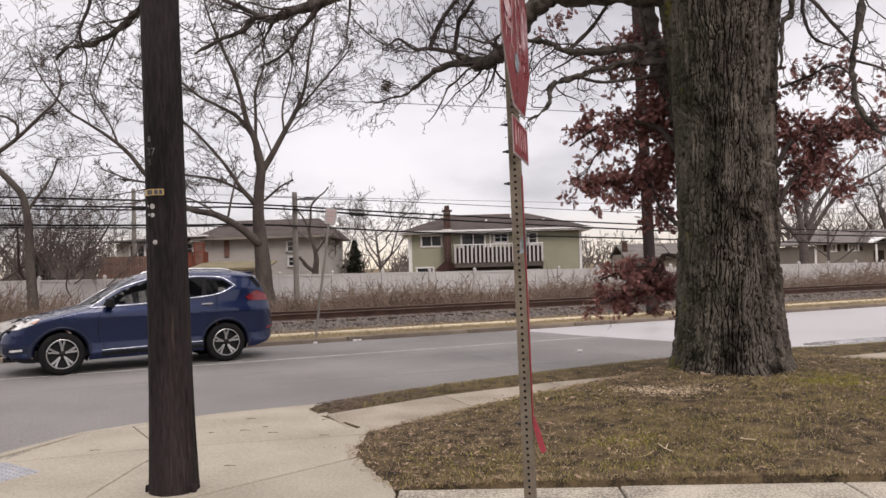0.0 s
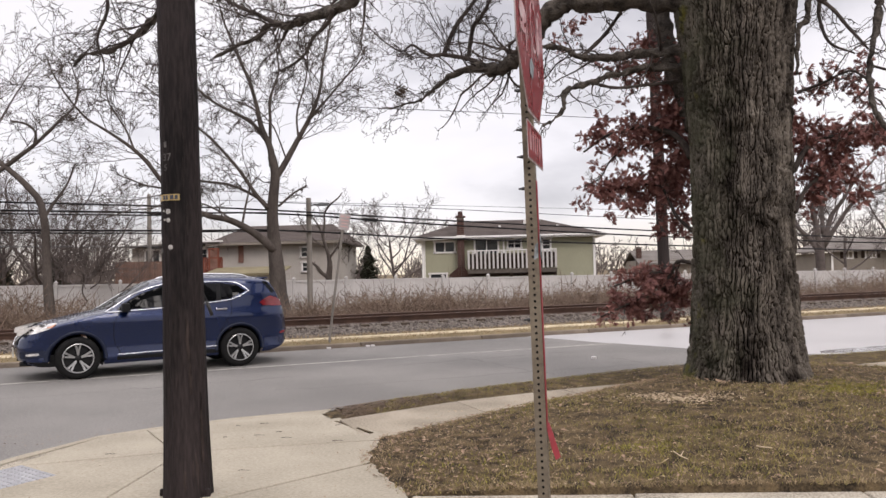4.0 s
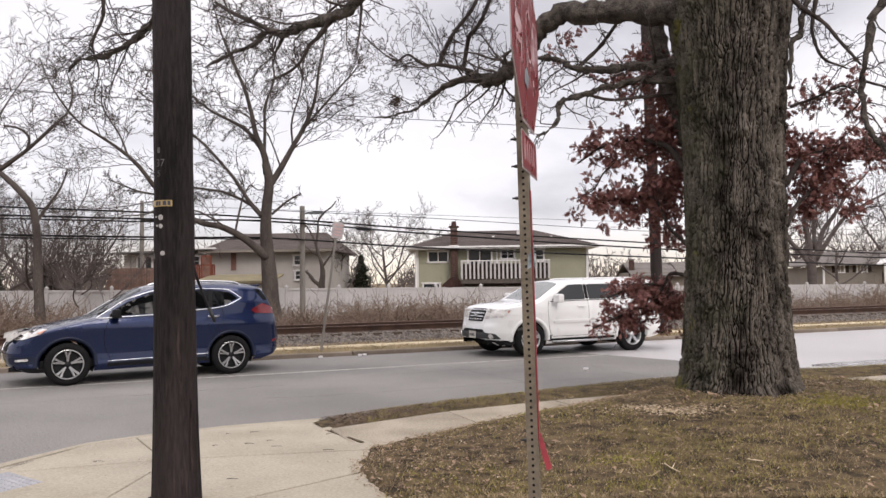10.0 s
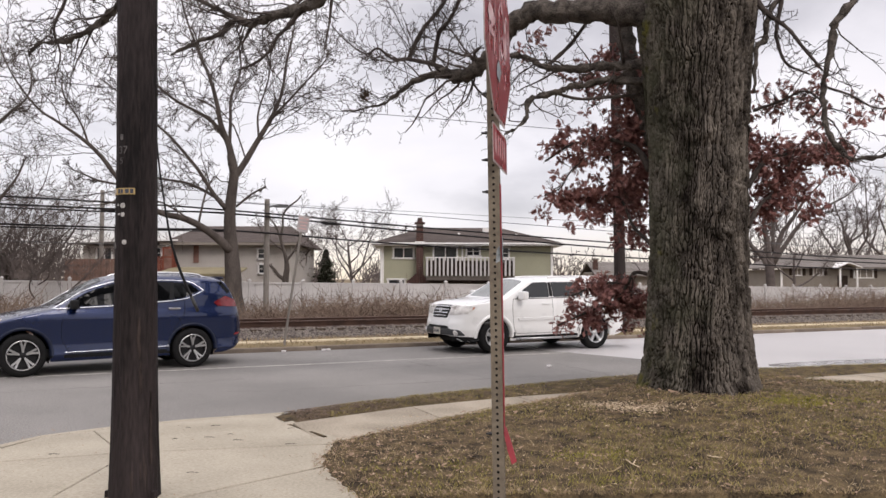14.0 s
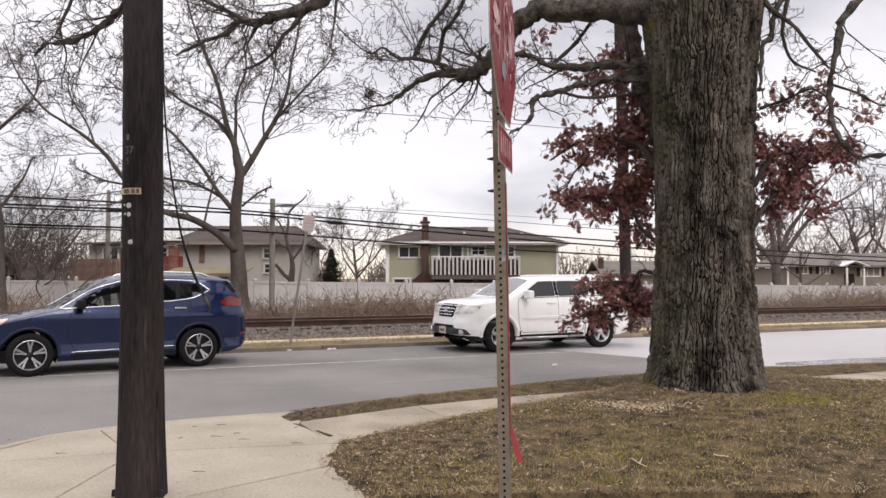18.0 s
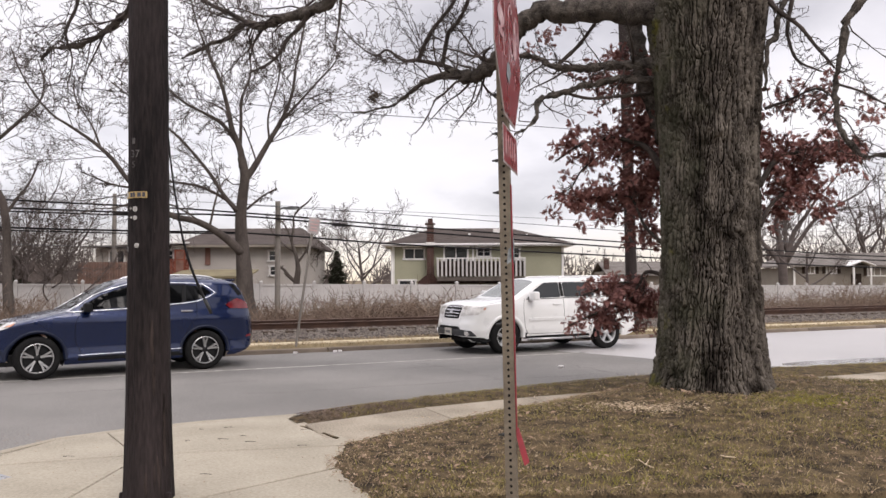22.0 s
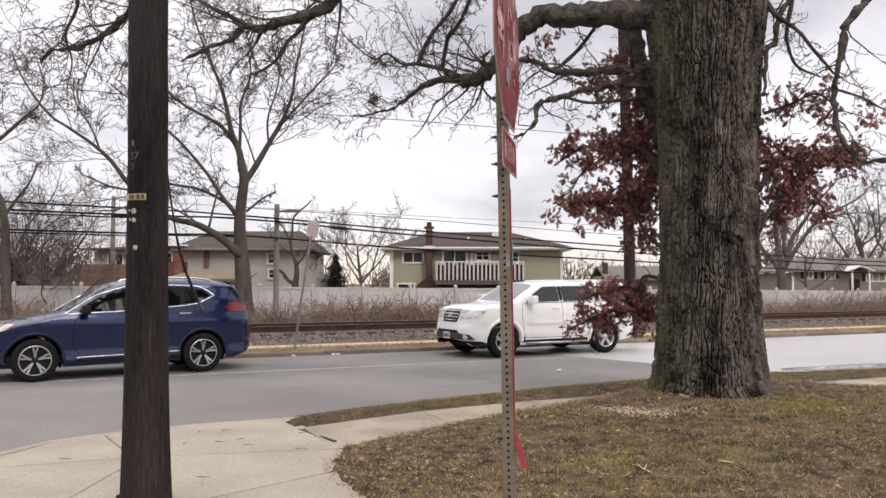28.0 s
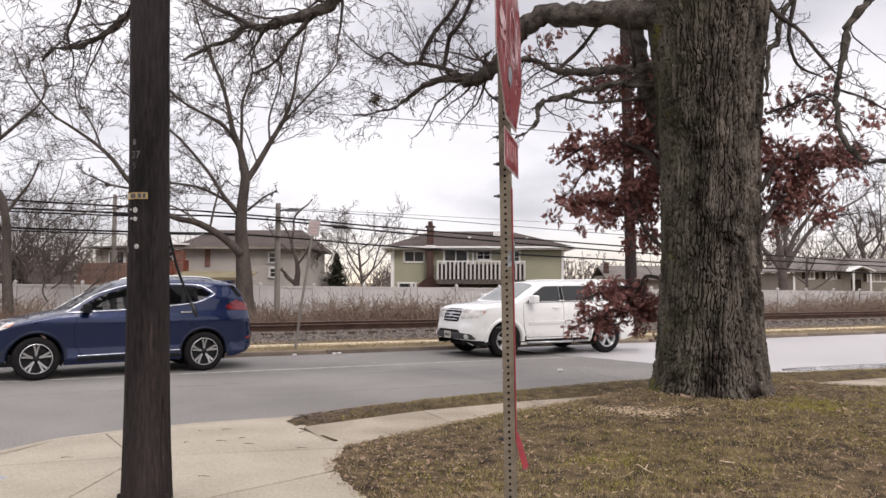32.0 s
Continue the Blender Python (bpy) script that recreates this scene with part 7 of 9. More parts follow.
def auto_tree(at, height, seed, label, material=None, kids=(12, 8, 4), r=None, limbs=6, spread=0.5, levels=3, tip=0.014):
    """A bare tree grown from a crooked trunk with arching limbs that leave it at several heights."""
    rng = np.random.default_rng(seed)
    x, y, z = at
    r = r or height * 0.022
    trunk = [(x, y, z - 0.3, r * 1.3)]
    fork = height * rng.uniform(0.45, 0.6)
    lean = rng.normal(0, 0.06)
    for t in (0.2, 0.4, 0.7, 1.0):
        trunk.append((x + lean * fork * t + rng.normal(0, 0.04) * height * 0.15, y, z + fork * t, r * (1.0 - 0.45 * t)))
    path = smooth_path(trunk, 40)
    rows = [trunk]
    for i in range(limbs):
        u = 0.35 + 0.65 * (i + 1) / limbs
        p = path[int(u * 39)]
        a = 2.4 * i + rng.uniform(-0.5, 0.5)
        h = (height - (p[2] - z)) * rng.uniform(0.8, 1.05)
        out = h * spread * rng.uniform(0.7, 1.25) * (1.35 - 0.45 * u)
        q = [(p[0], p[1], p[2], p[3] * 0.62)]
        wx, wz = 0.0, 0.0
        for t in (0.2, 0.4, 0.6, 0.8, 1.0):
            wx += rng.normal(0, 0.05) * h
            wz += rng.normal(0, 0.025) * h
            q.append((p[0] + math.cos(a) * out * t ** 0.75 + wx, p[1] + math.sin(a) * out * t ** 0.75, p[2] + max(0.35 * t * h, h * t ** 1.15 + wz), p[3] * 0.62 * (1 - 0.85 * t)))
        rows.append(q)
    return bare_tree("bare_tree", rows, label, seed + 1, kids, 0.44, material or bark_far, tip, levels, 0.75, 0.20, 0.06, 1, 8)


auto_tree((-6.4, 56, YARD_Z), 7.2, 101, "small bare tree behind the fence", r=0.14, kids=(13, 8, 5), limbs=9, spread=0.55, tip=0.008)
auto_tree((-9.2, 49.5, YARD_Z), 6.2, 105, "slender bare tree beside the cream house", r=0.1, kids=(12, 8, 4), limbs=6, tip=0.008)
auto_tree((-10.6, 53, YARD_Z), 5.6, 107, "slender bare tree behind the fence", r=0.1, kids=(12, 8, 4), limbs=6, tip=0.008)
RANCH_TREE = [[(26.1, 62.0, -0.6, 0.42), (26.07, 62.0, 0.84, 0.37), (26.05, 62.0, 2.05, 0.36), (26.02, 62.0, 2.81, 0.36)],
              [(26.02, 62.0, 2.5, 0.24), (25.33, 62.1, 3.62, 0.20), (24.63, 62.3, 4.43, 0.16), (24.29, 62.5, 5.42, 0.12), (23.96, 62.6, 6.78, 0.05)],
              [(26.02, 62.0, 2.6, 0.27), (25.79, 61.8, 4.52, 0.22), (25.37, 61.5, 5.87, 0.17), (25.54, 61.2, 7.22, 0.13), (25.97, 61.0, 9.02, 0.08), (26.28, 60.8, 10.83, 0.03)],
              [(26.11, 62.0, 2.5, 0.27), (26.67, 62.1, 4.07, 0.23), (27.15, 62.2, 5.41, 0.18), (28.06, 62.3, 6.53, 0.14), (28.98, 62.4, 7.88, 0.10), (30.08, 62.6, 9.0, 0.06), (31.17, 62.8, 10.12, 0.03)],
              [(26.3, 62.0, 2.9, 0.22), (27.4, 61.7, 4.74, 0.17), (28.41, 61.4, 6.21, 0.13), (30.22, 61.2, 7.42, 0.09), (31.8, 61.0, 8.31, 0.06), (32.94, 61.0, 9.52, 0.03)],
              [(26.41, 62.1, 3.9, 0.18), (26.53, 62.5, 5.86, 0.14), (27.02, 62.8, 7.66, 0.10), (27.59, 63.0, 9.46, 0.06), (28.17, 63.3, 11.27, 0.03)],
              [(28.42, 62.3, 6.66, 0.09), (29.76, 62.2, 6.88, 0.07), (31.1, 62.0, 7.1, 0.05), (32.88, 61.8, 7.27, 0.03)]]
bare_tree("bare_tree", RANCH_TREE, "large bare tree beside the ranch house", 111, (18, 8, 4), 0.42, bark_far, 0.011, 3, 0.62, 0.14, 0.08, 1, 10)
SNAG_TREE = [[(-8.8, 43.0, -0.6, 0.24), (-8.76, 43.0, 1.45, 0.19), (-8.68, 43.0, 2.24, 0.15), (-8.80, 43.0, 2.97, 0.10), (-9.03, 43.0, 3.75, 0.08), (-8.94, 43.0, 4.55, 0.065), (-8.92, 43.0, 5.16, 0.055), (-8.56, 43.0, 5.64, 0.05), (-8.16, 43.0, 5.95, 0.04), (-7.90, 43.0, 6.27, 0.03)],
             [(-9.03, 43.0, 3.70, 0.06), (-9.31, 43.1, 4.45, 0.05), (-9.67, 43.2, 4.95, 0.035), (-9.98, 43.3, 5.35, 0.02)],
             [(-8.80, 43.0, 1.54, 0.12), (-9.14, 42.9, 1.81, 0.10), (-9.40, 42.8, 2.18, 0.08), (-9.72, 42.7, 2.44, 0.06)],
             [(-8.7, 43.0, 2.6, 0.07), (-8.2, 42.9, 3.3, 0.05), (-7.9, 42.8, 4.2, 0.03), (-7.8, 42.7, 5.0, 0.015)],
             [(-8.9, 43.0, 3.2, 0.06), (-9.5, 43.2, 3.6, 0.045), (-10.2, 43.4, 4.3, 0.03), (-10.6, 43.5, 5.2, 0.015)]]
bare_tree("bare_tree", SNAG_TREE, "broken old bare tree behind the fence", 113, (12, 8, 4), 0.46, bark_grey, 0.010, 3, 0.7, 0.2, 0.04, 1, 10)
auto_tree((23.3, 52, YARD_Z), 6.5, 117, "leaning bare tree by the white fence", r=0.12, limbs=5, spread=0.9, tip=0.010)
auto_tree((43.5, 82, YARD_Z), 12.0, 115, "bare tree behind the ranch house", r=0.35, kids=(11, 8, 4), limbs=7, spread=0.55, tip=0.015)
auto_tree((51, 88, YARD_Z), 13.0, 119, "bare tree behind the ranch house", r=0.35, kids=(11, 8, 4), limbs=7, spread=0.55, tip=0.015)
auto_tree((37, 92, YARD_Z), 10.0, 123, "bare tree behind the ranch house", r=0.3, kids=(11, 8, 4), limbs=7, spread=0.55, tip=0.015)
auto_tree((-19.6, 35.0, YARD_Z), 6.0, 127, "low spreading bare tree in the brush", r=0.16, kids=(14, 9, 4), limbs=9, spread=0.75, tip=0.0075)
auto_tree((-18.9, 33.6, YARD_Z), 5.6, 131, "low bare tree in the brush", r=0.12, kids=(12, 8, 4), limbs=6, spread=0.6, tip=0.0075)
auto_tree((-21.5, 33.0, YARD_Z), 7.5, 135, "bare tree in the brush", r=0.15, kids=(12, 8, 4), limbs=6, spread=0.5, tip=0.0075)
auto_tree((-20.5, 27.0, YARD_Z), 11, 141, "tall bare tree at the end of the railway", r=0.22, kids=(11, 8, 6), limbs=6, spread=0.5, tip=0.0075)
auto_tree((-16.6, 31.5, YARD_Z), 4.4, 161, "low tangled bare tree in the brush", r=0.07, kids=(13, 9, 4), limbs=9, spread=0.9, tip=0.007)
auto_tree((-23.5, 36.5, YARD_Z), 7.0, 165, "bare tree in the brush", r=0.14, kids=(12, 8, 4), limbs=7, spread=0.6, tip=0.0075)
for at, hh, sd in (((-7.5, -12.0, 0.0), 10.0, 171), ((3.0, -15.0, 0.0), 12.0, 175), ((12.0, -11.0, 0.0), 9.0, 179), ((-16.0, -9.0, 0.0), 11.0, 183)):
    auto_tree(at, hh, sd, "bare tree across the side street", r=0.2, kids=(9, 6, 3), limbs=7, spread=0.6, tip=0.012)
auto_tree((12.5, 78, YARD_Z), 4.6, 145, "far bare tree behind the roofs", r=0.16, kids=(9, 6, 4), limbs=6, spread=0.8, tip=0.02)


def conifer(at, height, r, seed, label):
    rng = np.random.default_rng(seed)
    t = thing("conifer", pose(*at), label, "tree")
    V, F = tubes([(np.array([(0, 0, -0.2), (0, 0, height * 0.5), (0, 0, height)]), np.array([0.12, 0.08, 0.02]))], 8)
    obj("trunk", V, F, bark_far, t)
    n = 4200
    h = rng.uniform(0.08, 1.0, n) ** 0.9
    tier = 0.75 + 0.25 * np.sin(h * 34)
    rad = r * (1 - h) ** 0.8 * rng.uniform(0.25, 1.0, n) * tier
    a = rng.uniform(0, 6.283, n)
    xyz = np.stack([np.cos(a) * rad, np.sin(a) * rad, h * height - rad * 0.25], 1)
    f = flakes("needles", xyz, 0.13, evergreen_mat, "dark green needle sprays", "", rng, 0.35)
    f.parent = t


conifer((-7.9, 52, YARD_Z), 3.9, 1.9, 151, "small dark green conifer behind the fence")
conifer((-21.4, 37.5, YARD_Z), 3.2, 1.7, 159, "dark evergreen bush behind the brush")
conifer((-24.5, 38, YARD_Z), 3.4, 1.8, 155, "dark green conifer behind the brush")


def far_woods():
    """A far belt of bare twigs behind the roofs."""
    rng = np.random.default_rng(61)
    paths = []
    for i in range(420):
        a = radians(rng.uniform(-48, 48)) if i < 150 else radians(rng.uniform(48, 312))
        d = rng.uniform(110, 150)
        x, y = math.sin(a) * d, math.cos(a) * d
        h = rng.uniform(4.5, 9.0) * (1.25 if abs(a) > 0.3 else 0.75) * (1.0 if i < 150 else 1.5)
        for _ in range(22):
            q = np.array([x + rng.normal(0, 1.6), y, rng.uniform(0, 2)])
            dirn = unit(np.array([rng.normal(0, 0.5), 0, 1]))
            L = h * rng.uniform(0.4, 0.9)
            pts = [q]
            for _k in range(4):
                dirn = unit(dirn + rng.normal(size=3) * np.array([0.25, 0, 0.1]))
                pts.append(pts[-1] + dirn * L / 4)
            paths.append((np.array(pts), np.linspace(0.09, 0.03, 5)))
    V, F = tubes(paths, 3)
    tagged(obj("far_woods", V, F, bark_far), "far belt of bare winter trees on the skyline", "woods", kind="stuff")


far_woods()


def brush():
    """Dry weeds and saplings between the track and the fence."""
    rng = np.random.default_rng(71)
    groups = {"dry_weeds": [], "thicket": []}
    for i in range(5200):
        s = rng.uniform(-24, 62)
        n = rng.uniform(24.2, 34.9)
        k = noise.noise((s * 0.22, n * 0.12, 2))
        # thin by the lamp pole, thick elsewhere
        dens = 0.65 + 0.9 * k + 0.35 * (s > 11) + 0.35 * (s < -2) - 0.30 * (0 < s < 6)
        if rng.uniform() > dens:
            continue
        h = rng.uniform(0.3, 1.0) + max(0, k) * 0.9 + 0.45 * (n > 32.5) * (s > 6) + 0.25 * (s > 34) + 0.3 * (s < -1)
        x, y = road_xy(s, n)
        z = ground_z(s, n) - 0.03
        for _ in range(rng.integers(1, 4)):
            d = unit(np.array([rng.normal(0, 0.4), rng.normal(0, 0.4), 1.0]))
            p = [np.array([x + rng.normal(0, 0.15), y + rng.normal(0, 0.15), z])]
            hh = h * rng.uniform(0.6, 1.1)
            for _k in range(4):
                d = unit(d + rng.normal(size=3) * 0.22)
                p.append(p[-1] + d * hh / 4)
            groups["dry_weeds"].append((np.array(p), np.linspace(rng.uniform(0.006, 0.012), 0.004, 5)))
            j = rng.integers(1, 4)
            e = unit(np.array([rng.normal(), rng.normal(), rng.uniform(0.1, 1)]))
            groups["dry_weeds"].append((np.array([p[j], p[j] + e * hh * 0.18, p[j] + e * hh * 0.3 + np.array([0, 0, 0.03])]), np.array([0.006, 0.005, 0.003])))
    # shrubs: arching crooked canes with side shoots, from one root each
    for i in range(1250):
        s = rng.choice([rng.uniform(-26, -1), rng.uniform(-24, -2), rng.uniform(-20, -2), rng.uniform(3, 12), rng.uniform(7, 26), rng.uniform(12, 26), rng.uniform(30, 62), rng.uniform(38, 62)])
        n = rng.uniform(24.8, 34.4)
        x, y = road_xy(s, n)
        hmax = 2.7 if s < -1 else (2.3 if s > 30 else 2.05 if s > 8 else 1.75)
        big = rng.uniform(0.5, 1.0)
        for _ in range(rng.integers(7, 14)):
            a = rng.uniform(0, 6.283)
            tilt = rng.uniform(0.15, 1.1)
            d = unit(np.array([math.cos(a) * tilt, math.sin(a) * tilt, 1.0]))
            hh = rng.uniform(0.45, 1.0) * hmax * big
            cane = [np.array([x + rng.normal(0, 0.12), y + rng.normal(0, 0.12), ground_z(s, n) - 0.05])]
            for _k in range(6):
                d = unit(d + rng.normal(size=3) * 0.24 + np.array([math.cos(a), math.sin(a), -0.6]) * 0.08)
                cane.append(cane[-1] + d * hh / 6)
            groups["thicket"].append((np.array(cane), np.linspace(0.015, 0.006, 7)))
            for _k in range(4):
                j = rng.integers(2, 6)
                e = unit(rng.normal(size=3) + np.array([0, 0, 0.5]))
                L = hh * rng.uniform(0.15, 0.4)
                mid = cane[j] + e * L * 0.5
                groups["thicket"].append((np.array([cane[j], mid, mid + unit(e + rng.normal(size=3) * 0.4) * L * 0.5]), np.array([0.008, 0.006, 0.004])))
    for nm, lab in (("dry_weeds", "tall dry brown weeds before the fence"), ("thicket", "tangled bare saplings before the fence")):
        V, F = tubes(groups[nm], 3)
        tagged(obj(nm, V, F, brush_mat), lab, "brush", kind="stuff")
    # dead leaves and grass under the weeds
    pts = []
    for _ in range(9000):
        s, n = rng.uniform(-20, 55), rng.uniform(23.0, 30)
        x, y = road_xy(s, n)
        pts.append((x, y, ground_z(s, n)))
    blades("track_grass", np.array(pts), 0.22, 0.012, straw_mat, "rough dead grass beyond the track", "grass", rng, 0.9)


brush()

# ---- vehicles ----
from mathutils.bvhtree import BVHTree


def lerp_table(table):
    xs, ys = [p[0] for p in table], [p[1] for p in table]
    return lambda v: float(np.interp(v, xs, ys))


def smooth_table(table, n=200):
    """A rounded curve through a profile of (x, z)."""
    p = smooth_path(table, n)
    order = np.argsort(p[:, 0], kind="stable")
    xs, ys = p[order, 0], p[order, 1]
    return lambda v: float(np.interp(v, xs, ys))


class Body:
    """A car's shell as a surface that lamps, panes and trim can be laid on."""

    def __init__(self, L, W, top, belt, g_body, g_glass, low, wheels, r_arch, nose, tail, power, edge_drop):
        self.L, self.W = L, W
        topf, beltf = smooth_table(top), lerp_table(belt)
        gb = lerp_table(g_body)
        nx, nz, nt = 150, 34, 14
        xs = 0.5 * L * (1 - np.cos(np.linspace(0.0, math.pi, nx)))
        xs = 0.55 * xs + 0.45 * np.linspace(0, L, nx)
        V = []
        for x in xs:
            u = abs(x / L * 2 - 1)
            plan = max(0.0, 1 - u ** power[0]) ** power[1]
            zt = topf(x)
            zl = low(x)
            zb = beltf(x)
            drop = edge_drop(x)
            ze = max(zl + 0.05, zt - drop)
            sec = []
            for k in range(nz):
                t = k / (nz - 1)
                z = zl + (ze - zl) * t
                f = gb(min(z, zb))
                if z > zb:
                    q = (z - zb)
                    f = gb(zb) - g_glass * q - 0.10 * max(0.0, q - 0.42)
                sec.append((f * W / 2 * plan, z))
            ye = sec[-1][0]
            for k in range(1, nt):
                a = 0.5 * math.pi * k / (nt - 1)
                sec.append((ye * math.cos(a) ** 0.75 if k < nt - 1 else 0.0, ze + (zt - ze) * math.sin(a) ** 0.9))
            for y, z in sec:
                xx = x
                if x < 0.7:
                    xx += nose(z) * (1 - x / 0.7) ** 2
                if x > L - 0.7:
                    xx -= tail(z) * (1 - (L - x) / 0.7) ** 2
                V.append((xx, -y, z))
        m = nz + nt - 1
        F = []
        for i in range(nx - 1):
            for k in range(m - 1):
                F.append((i * m + k, i * m + k + 1, (i + 1) * m + k + 1, (i + 1) * m + k))
        n0 = len(V)
        V = V + [(x, -y, z) for x, y, z in V]
        F = F + [tuple(n0 + i for i in f[::-1]) for f in F]
        self.full_V, self.full_F = V, F
        self.tree = BVHTree.FromPolygons([Vector(v) for v in V], F)
        keep = []
        for f in F:
            c = [sum(V[i][a] for i in f) / 4 for a in range(3)]
            if any((c[0] - wx) ** 2 + (c[2] - wz) ** 2 < r_arch ** 2 and abs(c[1]) > W * 0.28 for wx, wz in wheels):
                continue
            keep.append(f)
        self.V, self.F = V, keep

    def hit(self, origin, way):
        return self.tree.ray_cast(Vector(origin), Vector(way))[:2]

    def shell(self, name, material, parent, label):
        bm = bmesh.new()
        vs = [bm.verts.new(v) for v in self.V]
        for f in self.F:
            try:
                bm.faces.new([vs[i] for i in f])
            except ValueError:
                pass
        bmesh.ops.remove_doubles(bm, verts=bm.verts, dist=0.0008)
        loose = [v for v in bm.verts if not v.link_faces]
        bmesh.ops.delete(bm, geom=loose, context="VERTS")
        bmesh.ops.recalc_face_normals(bm, faces=bm.faces)
        return part(name, bm, material, parent, label, smooth=True)

    def lay(self, name, poly, material, parent, label="", view="side", side=-1, out=0.006, step=0.07, thick=0.012, smooth=True):
        """Lays a flat outline on the shell, seen from the side (x, z), the front or rear (y, z) or above (x, y)."""
        bm = bmesh.new()
        face = bm.faces.new([bm.verts.new((p[0], p[1], 0)) for p in poly])
        lo = [min(p[i] for p in poly) for i in (0, 1)]
        hi = [max(p[i] for p in poly) for i in (0, 1)]
        for ax in (0, 1):
            k = int((hi[ax] - lo[ax]) / step)
            for i in range(1, k + 1):
                c = lo[ax] + (hi[ax] - lo[ax]) * i / (k + 1)
                co, no = [0, 0, 0], [0, 0, 0]
                co[ax], no[ax] = c, 1
                bmesh.ops.bisect_plane(bm, geom=bm.verts[:] + bm.edges[:] + bm.faces[:], plane_co=co, plane_no=no)
        normals = {}
        for v in bm.verts:
            a, b = v.co.x, v.co.y
            if view == "side":
                o, w = (a, side * 3, b), (0, -side, 0)
            elif view == "front":
                o, w = (-2, a, b), (1, 0, 0)
            elif view == "rear":
                o, w = (self.L + 2, a, b), (-1, 0, 0)
            else:
                o, w = (a, b, 4), (0, 0, -1)
            p, n = self.hit(o, w)
            if p is None:
                p, n = Vector(o) + Vector(w) * (3 - self.W * 0.3), -Vector(w)
            if n.dot(Vector(w)) > 0:
                n = -n
            v.co = p + n * out
            normals[v] = n
        edges = [e for e in bm.edges if len(e.link_faces) == 1]
        got = bmesh.ops.extrude_edge_only(bm, edges=edges)
        pairs = {}
        newv = [g for g in got["geom"] if isinstance(g, bmesh.types.BMVert)]
        for v in newv:
            near = min((e.other_vert(v) for e in v.link_edges if e.other_vert(v) in normals), key=lambda q: (q.co - v.co).length, default=None)
            if near:
                pairs[v] = normals[near]
        for v, n in pairs.items():
            v.co -= n * (out + thick)
        bmesh.ops.recalc_face_normals(bm, faces=bm.faces)
        return part(name, bm, material, parent, label, smooth=False)

    def bead(self, name, line, r, material, parent, label="", side=-1, out=0.004, sides=6, closed=False, n=60):
        """A thin rounded strip along a line on the flank (x, z)."""
        pts = smooth_path([(*p, 0) for p in (line + [line[0]] if closed else line)], n)[:, :2] if not closed else np.array([(a, b) for a, b in resample(line + [line[0]], n)])
        q = []
        for a, b in pts:
            p, nn = self.hit((float(a), side * 3, float(b)), (0, -side, 0))
            if p is not None:
                if nn.y * side < 0:
                    nn = -nn
                q.append(tuple(p + nn * out))
        V, F = tubes([(np.array(q), np.full(len(q), r))], sides)
        return obj(name, V, F, material, parent, label, smooth=True)


def resample(line, n):
    p = np.array(line, float)
    d = np.concatenate([[0], np.cumsum(np.linalg.norm(np.diff(p, axis=0), axis=1))])
    t = np.linspace(0, d[-1], n)
    return np.stack([np.interp(t, d, p[:, 0]), np.interp(t, d, p[:, 1])], 1)


def rounded(poly, r=0.03, k=4):
    """An outline with rounded corners."""
    out = []
    n = len(poly)
    for i in range(n):
        a, b, c = np.array(poly[i - 1], float), np.array(poly[i], float), np.array(poly[(i + 1) % n], float)
        d0, d1 = np.linalg.norm(a - b), np.linalg.norm(c - b)
        q = min(r, d0 * 0.45, d1 * 0.45)
        p0, p1 = b + (a - b) / d0 * q, b + (c - b) / d1 * q
        for j in range(k + 1):
            t = j / k
            out.append(tuple((1 - t) ** 2 * p0 + 2 * t * (1 - t) * b + t * t * p1))
    return out


def lathe(profile, k=48):
    """Turned about the y axis: profile of (radius, y)."""
    V, F = [], []
    n = len(profile)
    for i in range(k):
        a = 2 * math.pi * i / k
        for r, y in profile:
            V.append((r * math.cos(a), y, r * math.sin(a)))
    for i in range(k):
        j = (i + 1) % k
        for m in range(n - 1):
            F.append((i * n + m, j * n + m, j * n + m + 1, i * n + m + 1))
    return V, F


